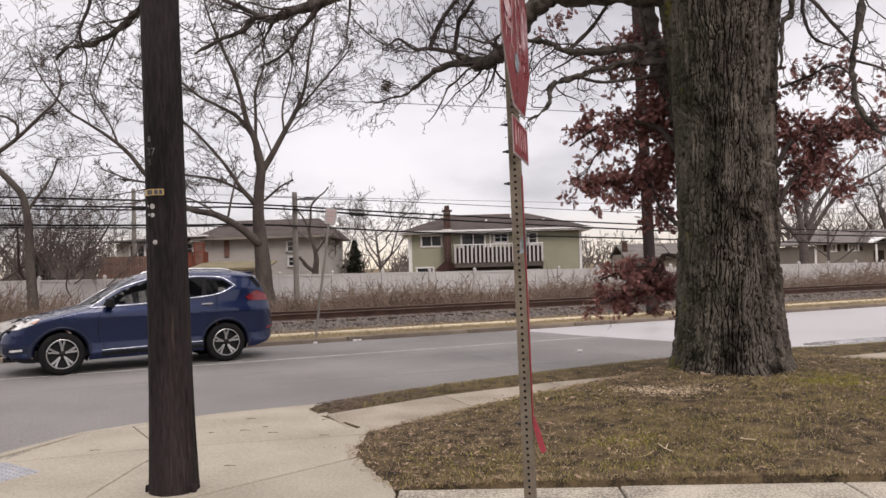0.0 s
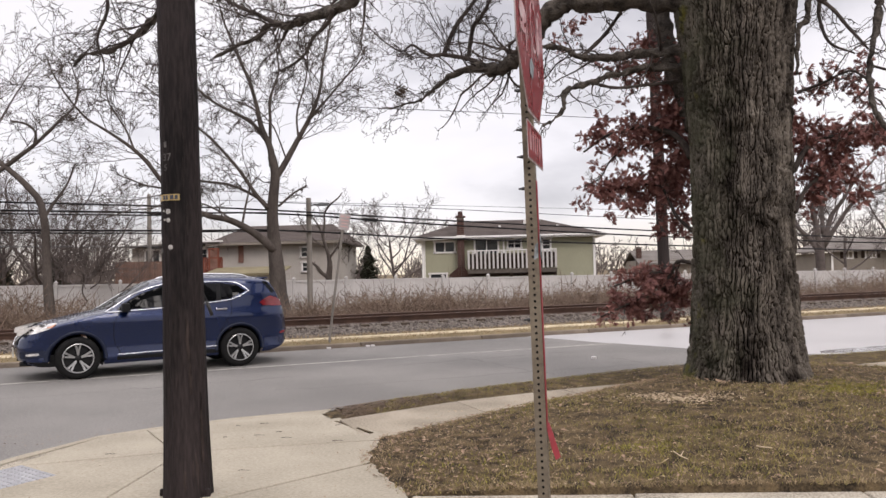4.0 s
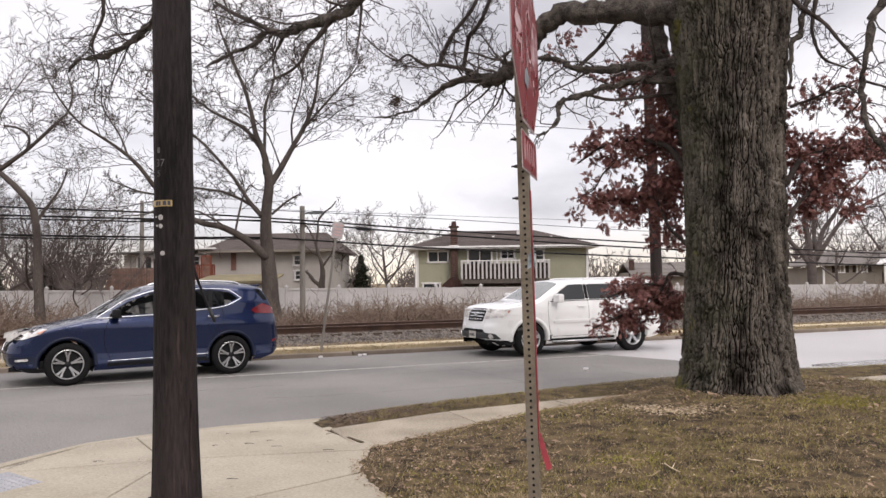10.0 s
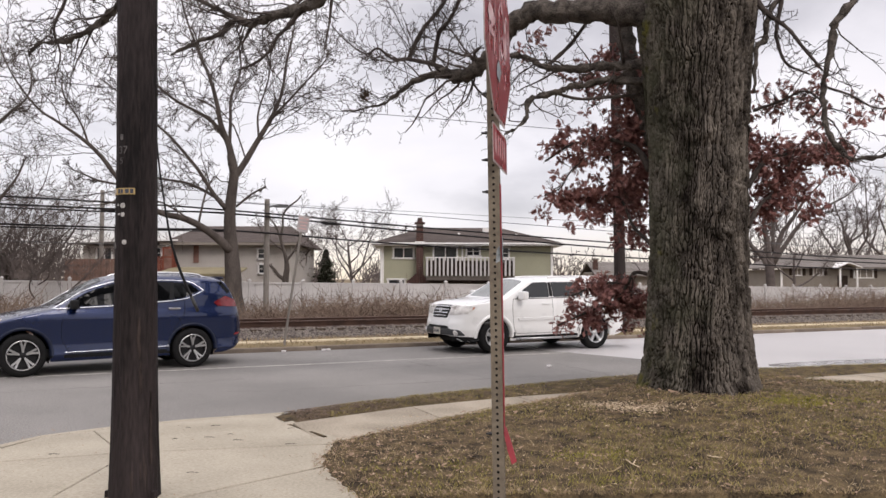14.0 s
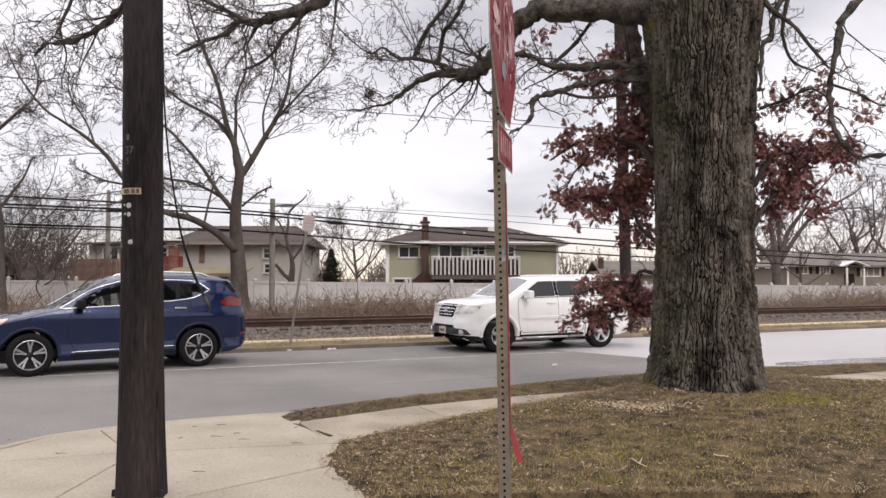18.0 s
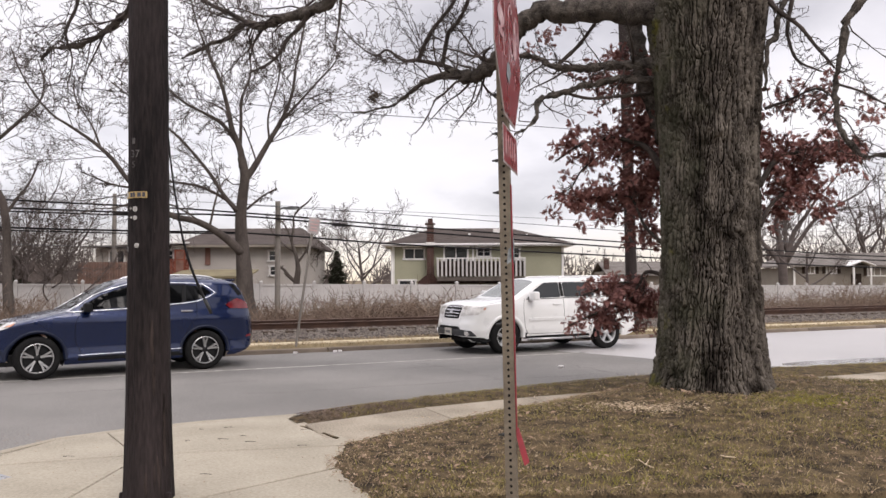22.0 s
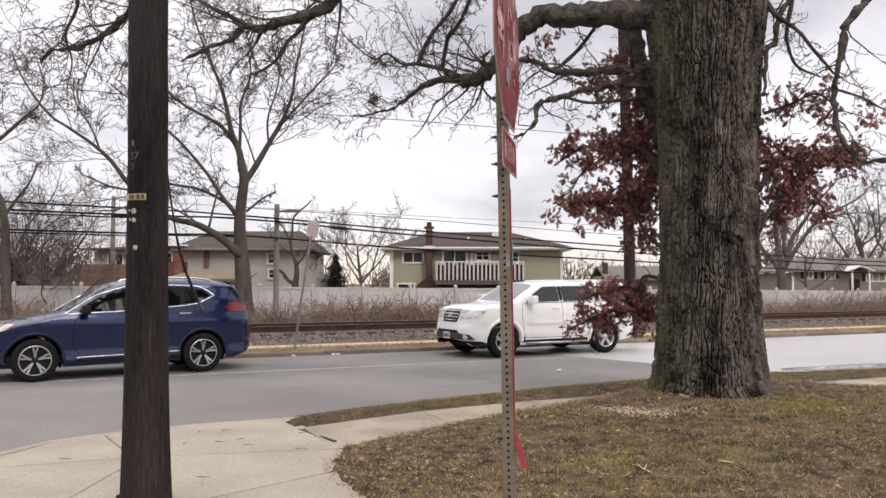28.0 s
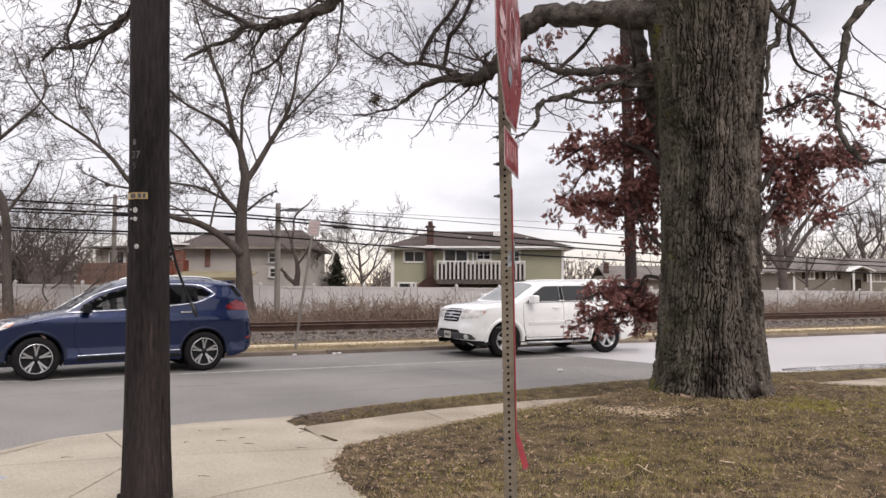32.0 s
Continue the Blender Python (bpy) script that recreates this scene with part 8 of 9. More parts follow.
def make_wheel(parent, x, y, z, R, rim_r, width, spokes, style, name="wheel"):
    """A wheel whose outer face looks to -y (or +y when y > 0)."""
    w = new(name)
    w.parent = parent
    w.location = (x, y, z)
    s = 1 if y < 0 else -1
    h = width / 2
    prof = [(rim_r, -h * 0.92), (rim_r + 0.012, -h), (R - 0.05, -h * 1.02), (R - 0.014, -h * 0.86), (R, -h * 0.6), (R, h * 0.6), (R - 0.014, h * 0.86), (R - 0.05, h), (rim_r, h * 0.92)]
    V, F = lathe([(r, q * s) for r, q in prof])
    obj("tyre", V, F, rubber, w, "black rubber tyre", smooth=True)
    prof = [(rim_r + 0.004, -h * 0.95), (rim_r - 0.012, -h * 0.97), (rim_r - 0.02, -h * 0.86), (rim_r - 0.035, -h * 0.3), (rim_r - 0.05, h * 0.8)]
    V, F = lathe([(r, q * s) for r, q in prof])
    rim = obj("rim", V, F, alloy_dark if style == "twin" else alloy, w, "dark alloy rim" if style == "twin" else "machined alloy rim", smooth=True)
    if style == "twin":
        V, F = lathe([(rim_r + 0.006, -h * 0.94), (rim_r - 0.002, -h * 1.0), (rim_r - 0.013, -h * 0.97)])
        obj("rim_lip", [(a, b * s, c) for a, b, c in V], F, alloy, w, "bright machined lip", smooth=True)
    # near-black disc added for the shade between the spokes
    prof = [(rim_r - 0.03, -h * 0.28), (0.01, -h * 0.22)]
    V, F = lathe([(r, q * s) for r, q in prof], 32)
    obj("brake_disc", V, F, alloy_dark, w, "black disc for the shade behind the spokes")
    V, F = lathe([(0.0, -h * 0.80), (0.03, -h * 0.80), (0.045, -h * 0.74), (0.07, -h * 0.6), (0.075, -h * 0.2)], 24)
    obj("hub", [(a, b * s, c) for a, b, c in V], F, alloy_dark if style == "twin" else alloy, w, "hub cap", smooth=True)
    for i in range(spokes):
        a0 = 2 * math.pi * i / spokes + 0.31
        arms = ((-0.135, -0.05), (0.135, 0.05)) if style == "twin" else ((0.0, 0.0),)
        for da, db in arms:
            bm = bmesh.new()
            w0, w1 = (0.015, 0.032) if style == "twin" else (0.040, 0.062)
            pts = []
            for r, aa, ww, dep in ((0.05, a0 + db * 2.2, w0, -0.72), (rim_r * 0.55, a0 + da * 0.8, (w0 + w1) / 2, -0.80), (rim_r - 0.012, a0 + da * 1.15, w1, -0.92)):
                c, sn = math.cos(aa), math.sin(aa)
                ring = []
                for side_, yy in ((-1, dep), (1, dep), (1, dep + 0.28), (-1, dep + 0.28)):
                    kk = ww * (0.8 if yy == dep else 1.0) * side_ * 0.5 * (1.6 if style != "twin" else 1.35)
                    ring.append(bm.verts.new((r * c - sn * kk, yy * h * s, r * sn + c * kk)))
                pts.append(ring)
            for q in range(2):
                for e in range(4):
                    bm.faces.new((pts[q][e], pts[q][(e + 1) % 4], pts[q + 1][(e + 1) % 4], pts[q + 1][e]))
            bm.faces.new(pts[0])
            bm.faces.new(pts[2][::-1])
            bmesh.ops.recalc_face_normals(bm, faces=bm.faces)
            part("spoke", bm, alloy, w)
    for i in range(5):
        a = 2 * math.pi * i / 5
        V, F = lathe([(0.0, -h * 0.70), (0.008, -h * 0.70), (0.009, -h * 0.5)], 6)
        obj("lug_nut", [(p + math.cos(a) * 0.055, q * s, r + math.sin(a) * 0.055) for p, q, r in V], F, alloy_dark, w)
    return w


def wheel_well(parent, x, z, r, W):
    """The dark liner inside an arch, across the car."""
    V, F = [], []
    k = 20
    for i in range(k + 1):
        a = math.pi * (-0.12 + 1.24 * i / k)
        for y in (-W / 2 + 0.07, W / 2 - 0.07):
            V.append((x + r * math.cos(a), y, z + r * math.sin(a)))
    for i in range(k):
        F.append((2 * i, 2 * i + 1, 2 * i + 3, 2 * i + 2))
    return obj("wheel_liner", V, F, black_plastic, parent, "black wheel-arch liner")


def arch_ring(body, parent, x, z, r0, r1, material, side, out, name="arch_trim", a0=-0.02, a1=1.02):
    """A raised lip round an arch that follows the flank."""
    bm = bmesh.new()
    k = 36
    rows = []
    for r, o in ((r0 - 0.02, -0.05), (r0, out * 0.6), (r0 + (r1 - r0) * 0.3, out), (r1 - 0.008, out * 0.8), (r1, -0.012)):
        row = []
        for i in range(k + 1):
            a = math.pi * (a0 + (a1 - a0) * i / k)
            px, pz = x + r * math.cos(a), z + r * math.sin(a)
            p, n = body.hit((px, side * 3, max(pz, 0.3)), (0, -side, 0))
            y = p.y if p is not None else side * body.W * 0.48
            row.append(bm.verts.new((px, y + side * o, pz)))
        rows.append(row)
    for q in range(len(rows) - 1):
        for i in range(k):
            bm.faces.new((rows[q][i], rows[q][i + 1], rows[q + 1][i + 1], rows[q + 1][i]))
    bmesh.ops.recalc_face_normals(bm, faces=bm.faces)
    return part(name, bm, material, parent, "", smooth=True)


def car_parts(car, body_ob, body, panes, seams, handles, sides=(-1, 1)):
    for side in sides:
        for nm, poly, material, lab in panes:
            body.lay(nm, rounded(poly, 0.04), material, body_ob, lab, "side", side, 0.003, 0.06)
        for line in seams:
            body.bead("door_seam", line, 0.0045, black_plastic, body_ob, "", side, 0.0, 5, n=26)
        for (hx, hz, material) in handles:
            p, n = body.hit((hx, side * 3, hz), (0, -side, 0))
            bm = bmesh.new()
            box(bm, hx, p.y + side * 0.028, hz, 0.21, 0.022, 0.032, 0.009)
            part("door_handle", bm, material, body_ob, "door handle")


def mirror(parent, x, y, z, material, side, size=(0.13, 0.21, 0.16)):
    bm = bmesh.new()
    box(bm, x, y + side * (size[1] / 2 + 0.05), z, *size, 0.04)
    m = part("wing_mirror", bm, material, parent, "wing mirror")
    bm = bmesh.new()
    box(bm, x + 0.01, y + side * 0.03, z - 0.06, 0.06, 0.1, 0.04, 0.01)
    part("mirror_arm", bm, black_plastic, m)
    bm = bmesh.new()
    box(bm, x + size[0] / 2 + 0.002, y + side * (size[1] / 2 + 0.05), z, 0.006, size[1] * 0.8, size[2] * 0.75)
    part("mirror_glass", bm, car_glass, m)


def blue_suv():
    car = thing("blue_suv", pose(-8.03, 13.10, 0.0, 0, 0, 34), "dark blue compact SUV stopped at the kerb", "car")
    L, W = 4.66, 1.84
    fx, rx, wz, R = 0.76, 3.52, 0.355, 0.358
    top = [(0, 0.70), (0.06, 0.82), (0.16, 0.90), (0.36, 0.98), (0.75, 1.06), (1.05, 1.115), (1.22, 1.15), (1.55, 1.36), (1.88, 1.56), (2.15, 1.66), (2.6, 1.715), (3.1, 1.725), (3.6, 1.71), (3.95, 1.675), (4.14, 1.635), (4.22, 1.57), (4.36, 1.37), (4.48, 1.20), (4.57, 1.02), (4.64, 0.84), (4.66, 0.72)]
    belt = [(0, 1.2), (1.2, 1.10), (2.0, 1.13), (2.8, 1.19), (3.4, 1.25), (3.7, 1.32), (4.6, 1.34)]
    gb = [(0.18, 0.92), (0.26, 0.96), (0.33, 0.985), (0.40, 0.968), (0.52, 0.955), (0.66, 0.964), (0.80, 0.985), (0.90, 1.0), (0.96, 1.0), (1.03, 0.982), (1.1, 0.955), (1.25, 0.93)]
    low = lerp_table([(0, 0.34), (0.2, 0.24), (0.5, 0.22), (4.1, 0.25), (4.4, 0.32), (4.6, 0.42)])
    nose = lerp_table([(0.2, 0.10), (0.4, 0.02), (0.55, 0.0), (0.7, 0.03), (0.85, 0.12), (1.0, 0.26)])
    tail = lerp_table([(0.2, 0.14), (0.45, 0.02), (0.6, 0.0), (0.8, 0.03), (1.0, 0.08), (1.5, 0.12)])
    drop = lerp_table([(0, 0.10), (0.4, 0.10), (1.2, 0.06), (1.7, 0.10), (2.4, 0.13), (3.8, 0.13), (4.2, 0.10), (4.6, 0.10)])
    B = Body(L, W, top, belt, gb, 0.42, low, ((fx, wz), (rx, wz)), 0.43, nose, tail, (9, 0.30), drop)
    body = B.shell("body", blue_paint, car, "glossy dark blue metallic body")
    glass_ = [("front_window", [(1.36, 1.135), (2.44, 1.175), (2.46, 1.555), (2.15, 1.535), (1.75, 1.395), (1.46, 1.225)], car_glass, "dark tinted side window"),
              ("rear_window", [(2.53, 1.185), (3.10, 1.235), (3.14, 1.565), (2.54, 1.565)], car_glass, "dark tinted side window"),
              ("quarter_window", [(3.18, 1.245), (3.40, 1.285), (3.66, 1.405), (3.50, 1.53), (3.20, 1.56)], car_glass, "dark tinted quarter window")]
    seams = [[(1.42, 1.11), (1.33, 0.9), (1.34, 0.6), (1.46, 0.36)], [(2.50, 1.17), (2.52, 0.8), (2.50, 0.38)], [(3.36, 1.25), (3.36, 1.0), (3.20, 0.74), (3.12, 0.5), (3.05, 0.38)], [(1.46, 0.36), (2.2, 0.36), (3.05, 0.38)]]
    car_parts(car, body, B, glass_, seams, [(2.30, 1.035, chrome), (3.18, 1.085, chrome)])
    for side in (-1, 1):
        B.bead("window_trim", [(1.20, 1.105), (1.7, 1.125), (2.15, 1.145), (2.8, 1.195), (3.25, 1.235), (3.48, 1.285), (3.71, 1.40), (3.70, 1.42), (3.50, 1.555), (3.2, 1.587), (2.8, 1.592), (2.4, 1.582), (2.1, 1.548), (1.7, 1.41), (1.42, 1.24), (1.20, 1.105)], 0.012, chrome, body, "chrome window surround", side, 0.006, 6, False, 120)
        B.bead("sill_trim", [(1.38, 0.375), (2.2, 0.39), (3.10, 0.41)], 0.011, chrome, body, "chrome sill strip", side, 0.006)
        for x in (fx, rx):
            arch_ring(B, body, x, wz, 0.42, 0.468, blue_arch, side, 0.014)
        B.lay("window_pillar", [(2.43, 1.172), (2.54, 1.182), (2.55, 1.568), (2.44, 1.562)], black_plastic, body, "black window pillar", "side", side, 0.002)
        B.lay("window_pillar", [(3.09, 1.232), (3.19, 1.245), (3.21, 1.563), (3.13, 1.568)], black_plastic, body, "", "side", side, 0.002)
        B.lay("sill_cladding", [(1.36, 0.22), (3.12, 0.235), (3.08, 0.36), (1.38, 0.345)], black_plastic, body, "black sill cladding", "side", side, 0.010)
        # lamps
        B.lay("tail_light", rounded([(3.90, 1.18), (4.02, 1.25), (4.14, 1.30), (4.34, 1.235), (4.45, 1.17), (4.46, 1.10), (4.30, 1.10), (3.98, 1.115)], 0.02), lamp_red, body, "red wrap-around tail light", "side", side, 0.016)
        B.lay("hatch_glass_edge", rounded([(3.99, 1.575), (4.10, 1.57), (4.27, 1.37), (4.19, 1.345)], 0.015), car_glass, body, "dark hatch glass edge", "side", side, 0.006)
        B.lay("headlight", rounded([(0.02, 0.76), (0.03, 0.86), (0.22, 0.925), (0.46, 0.955), (0.36, 0.87), (0.20, 0.79)], 0.02), lamp_clear, body, "clear swept headlight", "side", side, 0.010, 0.04)
        B.lay("headlight_amber", rounded([(0.32, 0.875), (0.45, 0.948), (0.38, 0.885)], 0.01), lamp_amber, body, "", "side", side, 0.013, 0.04)
        B.lay("fog_lamp", rounded([(0.12, 0.425), (0.25, 0.435), (0.25, 0.475), (0.12, 0.46)], 0.015), lamp_clear, body, "fog lamp", "side", side, 0.010, 0.04)
        B.lay("bumper_vent", rounded([(0.06, 0.38), (0.34, 0.40), (0.30, 0.52), (0.05, 0.50)], 0.03), blue_arch, body, "", "side", side, 0.004, 0.04)
        B.lay("lower_bumper", [(0.05, 0.26), (0.46, 0.235), (0.46, 0.30), (0.05, 0.33)], black_plastic, body, "", "side", side, 0.006, 0.04)
        B.lay("rear_reflector", [(4.36, 0.56), (4.52, 0.58), (4.52, 0.62), (4.37, 0.60)], lamp_red, body, "", "side", side, 0.008, 0.04)
        mirror(body, 1.50, side * 0.87, 1.185, black_plastic, side)
        # roof rails
        pts = [(2.28, side * 0.58, 1.64), (2.36, side * 0.595, 1.69), (2.6, side * 0.60, 1.72), (3.0, side * 0.60, 1.735), (3.5, side * 0.59, 1.72), (3.70, side * 0.585, 1.69), (3.78, side * 0.58, 1.64)]
        V, F = tubes([(smooth_path(pts, 30), np.full(30, 0.017))], 8)
        obj("roof_rail", V, F, chrome, body, "silver roof rail", smooth=True)
    B.lay("windscreen", rounded([(1.28, -0.66), (1.98, -0.56), (2.04, 0.0), (1.98, 0.56), (1.28, 0.66), (1.19, 0.0)], 0.06), car_glass, body, "windscreen", "top", -1, 0.004, 0.08)
    B.lay("rear_screen", rounded([(-0.58, 1.24), (0.58, 1.24), (0.50, 1.55), (-0.50, 1.55)], 0.06), car_glass, body, "dark rear screen", "rear", -1, 0.005, 0.06)
    bm = bmesh.new()
    box(bm, 4.07, 0, 1.640, 0.26, 1.12, 0.035, 0.014)
    part("spoiler", bm, blue_paint, body, "blue roof spoiler")
    B.lay("grille", rounded([(-0.42, 0.60), (0.42, 0.60), (0.36, 0.84), (-0.36, 0.84)], 0.04), black_plastic, body, "dark grille", "front", -1, 0.008, 0.06)
    B.lay("grille_chrome", [(-0.44, 0.86), (-0.20, 0.55), (0.20, 0.55), (0.44, 0.86), (0.38, 0.86), (0.17, 0.585), (-0.17, 0.585), (-0.38, 0.86)], chrome, body, "chrome grille surround", "front", -1, 0.014, 0.06)
    box_part("underbody", (2.3, 0, 0.36), (3.9, 1.5, 0.14), black_plastic, car, "black underbody")
    for x in (fx, rx):
        wheel_well(body, x, wz, 0.425, W - 0.1)
        for y in (-W / 2 + 0.115, W / 2 - 0.115):
            make_wheel(car, x, y, R, R, 0.245, 0.225, 5, "twin")
    box_part("front_plate", (-0.005, 0, 0.47), (0.012, 0.32, 0.16), plate_mat, body, "pale number plate")
    # a longer nose and a slightly shorter tail
    for ob in [body, *body.children_recursive]:
        for v in ob.data.vertices:
            if v.co.x < 0.42:
                v.co.x -= 0.17 * (0.42 - v.co.x) / 0.42
            elif v.co.x > 3.97:
                v.co.x -= 0.07 * (v.co.x - 3.97) / 0.69


blue_arch = mat("dark_blue_arch_trim", (0.006, 0.010, 0.026), 0.45, (0.008, 0.012, 0.03), 4, 50, 0.8, 0.05)
blue_suv()


def white_suv():
    car = thing("white_suv", road_pose(7.28, 15.94, 0.0, 2.5), "white boxy SUV pulling up in the road", "car")
    L, W = 4.80, 1.96
    fx, rx, wz, R = 0.93, 3.705, 0.37, 0.375
    top = [(0, 0.80), (0.04, 0.98), (0.10, 1.06), (0.22, 1.105), (0.5, 1.15), (0.9, 1.185), (1.12, 1.21), (1.26, 1.26), (1.53, 1.43), (1.81, 1.59), (1.99, 1.65), (2.5, 1.69), (3.2, 1.705), (4.0, 1.70), (4.45, 1.68), (4.56, 1.645), (4.64, 1.52), (4.70, 1.28), (4.75, 1.08), (4.79, 0.95), (4.80, 0.82)]
    belt = [(0, 1.3), (1.3, 1.185), (2.0, 1.195), (4.2, 1.215), (4.8, 1.22)]
    gb = [(0.2, 0.91), (0.3, 0.94), (0.42, 0.965), (0.52, 0.985), (0.66, 0.985), (0.8, 1.0), (0.95, 1.0), (1.08, 0.99), (1.185, 0.965), (1.25, 0.955)]
    low = lerp_table([(0, 0.40), (0.15, 0.27), (0.5, 0.25), (4.3, 0.30), (4.6, 0.36), (4.8, 0.44)])
    nose = lerp_table([(0.2, 0.12), (0.35, 0.04), (0.5, 0.0), (0.66, 0.02), (0.75, 0.06), (0.95, 0.10), (1.05, 0.16)])
    tail = lerp_table([(0.2, 0.12), (0.45, 0.0), (0.65, 0.0), (0.75, 0.05), (1.0, 0.07), (1.6, 0.10)])
    drop = lerp_table([(0, 0.09), (0.3, 0.08), (1.2, 0.05), (1.7, 0.09), (2.3, 0.11), (4.4, 0.11), (4.8, 0.09)])
    B = Body(L, W, top, belt, gb, 0.33, low, ((fx, wz), (rx, wz)), 0.445, nose, tail, (11, 0.26), drop)
    body = B.shell("body", white_paint, car, "white painted body")
    glass_ = [("front_window", [(1.50, 1.21), (2.40, 1.225), (2.40, 1.565), (2.00, 1.555), (1.72, 1.40)], side_glass, "dark side window"),
              ("rear_window", [(2.50, 1.225), (3.36, 1.24), (3.32, 1.57), (2.50, 1.565)], side_glass, "dark tinted side window"),
              ("quarter_window", [(3.62, 1.27), (4.22, 1.275), (4.30, 1.34), (4.12, 1.56), (3.56, 1.57)], side_glass, "dark tinted quarter window")]
    seams = [[(1.42, 1.20), (1.38, 1.0), (1.42, 0.6), (1.50, 0.42)], [(2.46, 1.24), (2.47, 0.8), (2.46, 0.42)], [(3.48, 1.65), (3.52, 1.24), (3.46, 0.95), (3.24, 0.75), (3.16, 0.42)], [(1.52, 0.42), (2.4, 0.42), (3.16, 0.43)], [(0.52, 1.10), (0.9, 1.155), (1.15, 1.185)]]
    car_parts(car, body, B, glass_, seams, [(2.26, 1.075, white_paint), (3.28, 1.085, white_paint)])
    for side in (-1, 1):
        B.bead("window_trim", [(1.46, 1.19), (2.4, 1.205), (3.4, 1.22), (4.26, 1.25)], 0.008, black_plastic, body, "", side, 0.004)
        B.lay("door_pillar", [(2.41, 1.24), (2.49, 1.24), (2.49, 1.565), (2.41, 1.56)], black_plastic, body, "", "side", side, 0.004)
        B.lay("side_moulding", rounded([(1.53, 0.715), (3.14, 0.725), (3.14, 0.785), (1.53, 0.775)], 0.02), white_paint, body, "raised side moulding", "side", side, 0.018)
        B.lay("sill_cladding", [(1.42, 0.26), (3.22, 0.28), (3.18, 0.385), (1.46, 0.37)], black_plastic, body, "black sill", "side", side, 0.008)
        for x in (fx, rx):
            arch_ring(B, body, x, wz, 0.43, 0.505, white_paint, side, 0.026)
        for x0, x1 in ((1.40, 1.47),):
            B.lay("mud_flap", [(x0, 0.25), (x1, 0.25), (x1, 0.45), (x0, 0.45)], black_plastic, body, "", "side", side, 0.01)
        V, F = tubes([(np.array([(1.5, side * 0.95, 0.30), (2.3, side * 0.97, 0.30), (3.15, side * 0.95, 0.305)]), np.full(3, 0.028))], 8)
        obj("running_board", V, F, steel_bright, car, "bright running board", smooth=True)
        B.lay("headlight", rounded([(0.40 * -side, 0.83), (0.90 * -side, 0.87), (0.92 * -side, 1.01), (0.82 * -side, 1.05), (0.42 * -side, 1.03)][::1], 0.03), lamp_clear, body, "large clear headlight", "front", side, 0.010, 0.05)
        B.lay("headlight_side", rounded([(0.10, 0.86), (0.36, 0.92), (0.47, 1.03), (0.10, 1.05)], 0.02), lamp_clear, body, "headlight corner", "side", side, 0.010, 0.04)
        B.lay("turn_signal", rounded([(0.37, 0.965), (0.42, 0.975), (0.435, 1.03), (0.395, 1.02)], 0.015), lamp_amber, body, "amber turn signal", "side", side, 0.013, 0.04)
        B.lay("fog_lamp_ring", [(-side * (0.70 + 0.062 * math.cos(a)), 0.46 + 0.062 * math.sin(a)) for a in np.linspace(0, 2 * math.pi, 16, endpoint=False)], chrome, body, "chrome fog lamp ring", "front", side, 0.02, 0.05)
        B.lay("fog_lamp", [(-side * (0.70 + 0.042 * math.cos(a)), 0.46 + 0.042 * math.sin(a)) for a in np.linspace(0, 2 * math.pi, 14, endpoint=False)], lamp_clear, body, "fog lamp", "front", side, 0.026, 0.05)
        B.lay("tail_light", rounded([(4.50, 1.02), (4.70, 1.02), (4.66, 1.30), (4.50, 1.30)], 0.02), lamp_red, body, "red tail light", "side", side, 0.010, 0.05)
        mirror(body, 1.58, side * 0.93, 1.265, white_paint, side, (0.15, 0.24, 0.19))
        pts = [(2.5, side * 0.70, 1.65), (2.6, side * 0.70, 1.69), (3.2, side * 0.70, 1.705), (4.1, side * 0.70, 1.70), (4.25, side * 0.70, 1.65)]
        V, F = tubes([(smooth_path(pts, 24), np.full(24, 0.016))], 8)
        obj("roof_rail", V, F, white_paint, body, "white roof rail", smooth=True)
    B.lay("windscreen", rounded([(1.24, -0.74), (1.84, -0.66), (1.90, 0.0), (1.84, 0.66), (1.24, 0.74), (1.18, 0.0)], 0.06), screen_glass, body, "pale reflecting windscreen", "top", -1, 0.004, 0.08)
    B.lay("rear_screen", rounded([(-0.66, 1.25), (0.66, 1.25), (0.58, 1.58), (-0.58, 1.58)], 0.06), car_glass, body, "dark rear screen", "rear", -1, 0.005, 0.06)
    g = B.lay("grille", rounded([(-0.34, 0.77), (0.34, 0.77), (0.385, 0.93), (0.35, 1.05), (-0.35, 1.05), (-0.385, 0.93)], 0.04), black_plastic, body, "dark grille with chrome bars", "front", -1, 0.008, 0.05)
    for z, w in ((0.815, 0.32), (0.88, 0.345), (0.945, 0.365), (1.01, 0.345)):
        B.lay("grille_bar", rounded([(-w, z - 0.013), (w, z - 0.013), (w, z + 0.013), (-w, z + 0.013)], 0.01), chrome, g, "chrome grille bar", "front", -1, 0.028, 0.06)
    B.lay("badge", rounded([(-0.055, 0.865), (0.055, 0.865), (0.07, 0.965), (-0.07, 0.965)], 0.02), chrome, g, "plain chrome badge", "front", -1, 0.036, 0.04)
    B.lay("bumper_intake", rounded([(-0.86, 0.40), (0.86, 0.40), (0.80, 0.52), (0.50, 0.54), (0.46, 0.595), (-0.46, 0.595), (-0.50, 0.54), (-0.80, 0.52)], 0.03), grey_plastic, body, "dark grey bumper intake", "front", -1, 0.009, 0.06)
    B.lay("upper_intake", rounded([(-0.44, 0.54), (0.44, 0.54), (0.42, 0.60), (-0.42, 0.60)], 0.02), black_plastic, body, "", "front", -1, 0.014, 0.06)
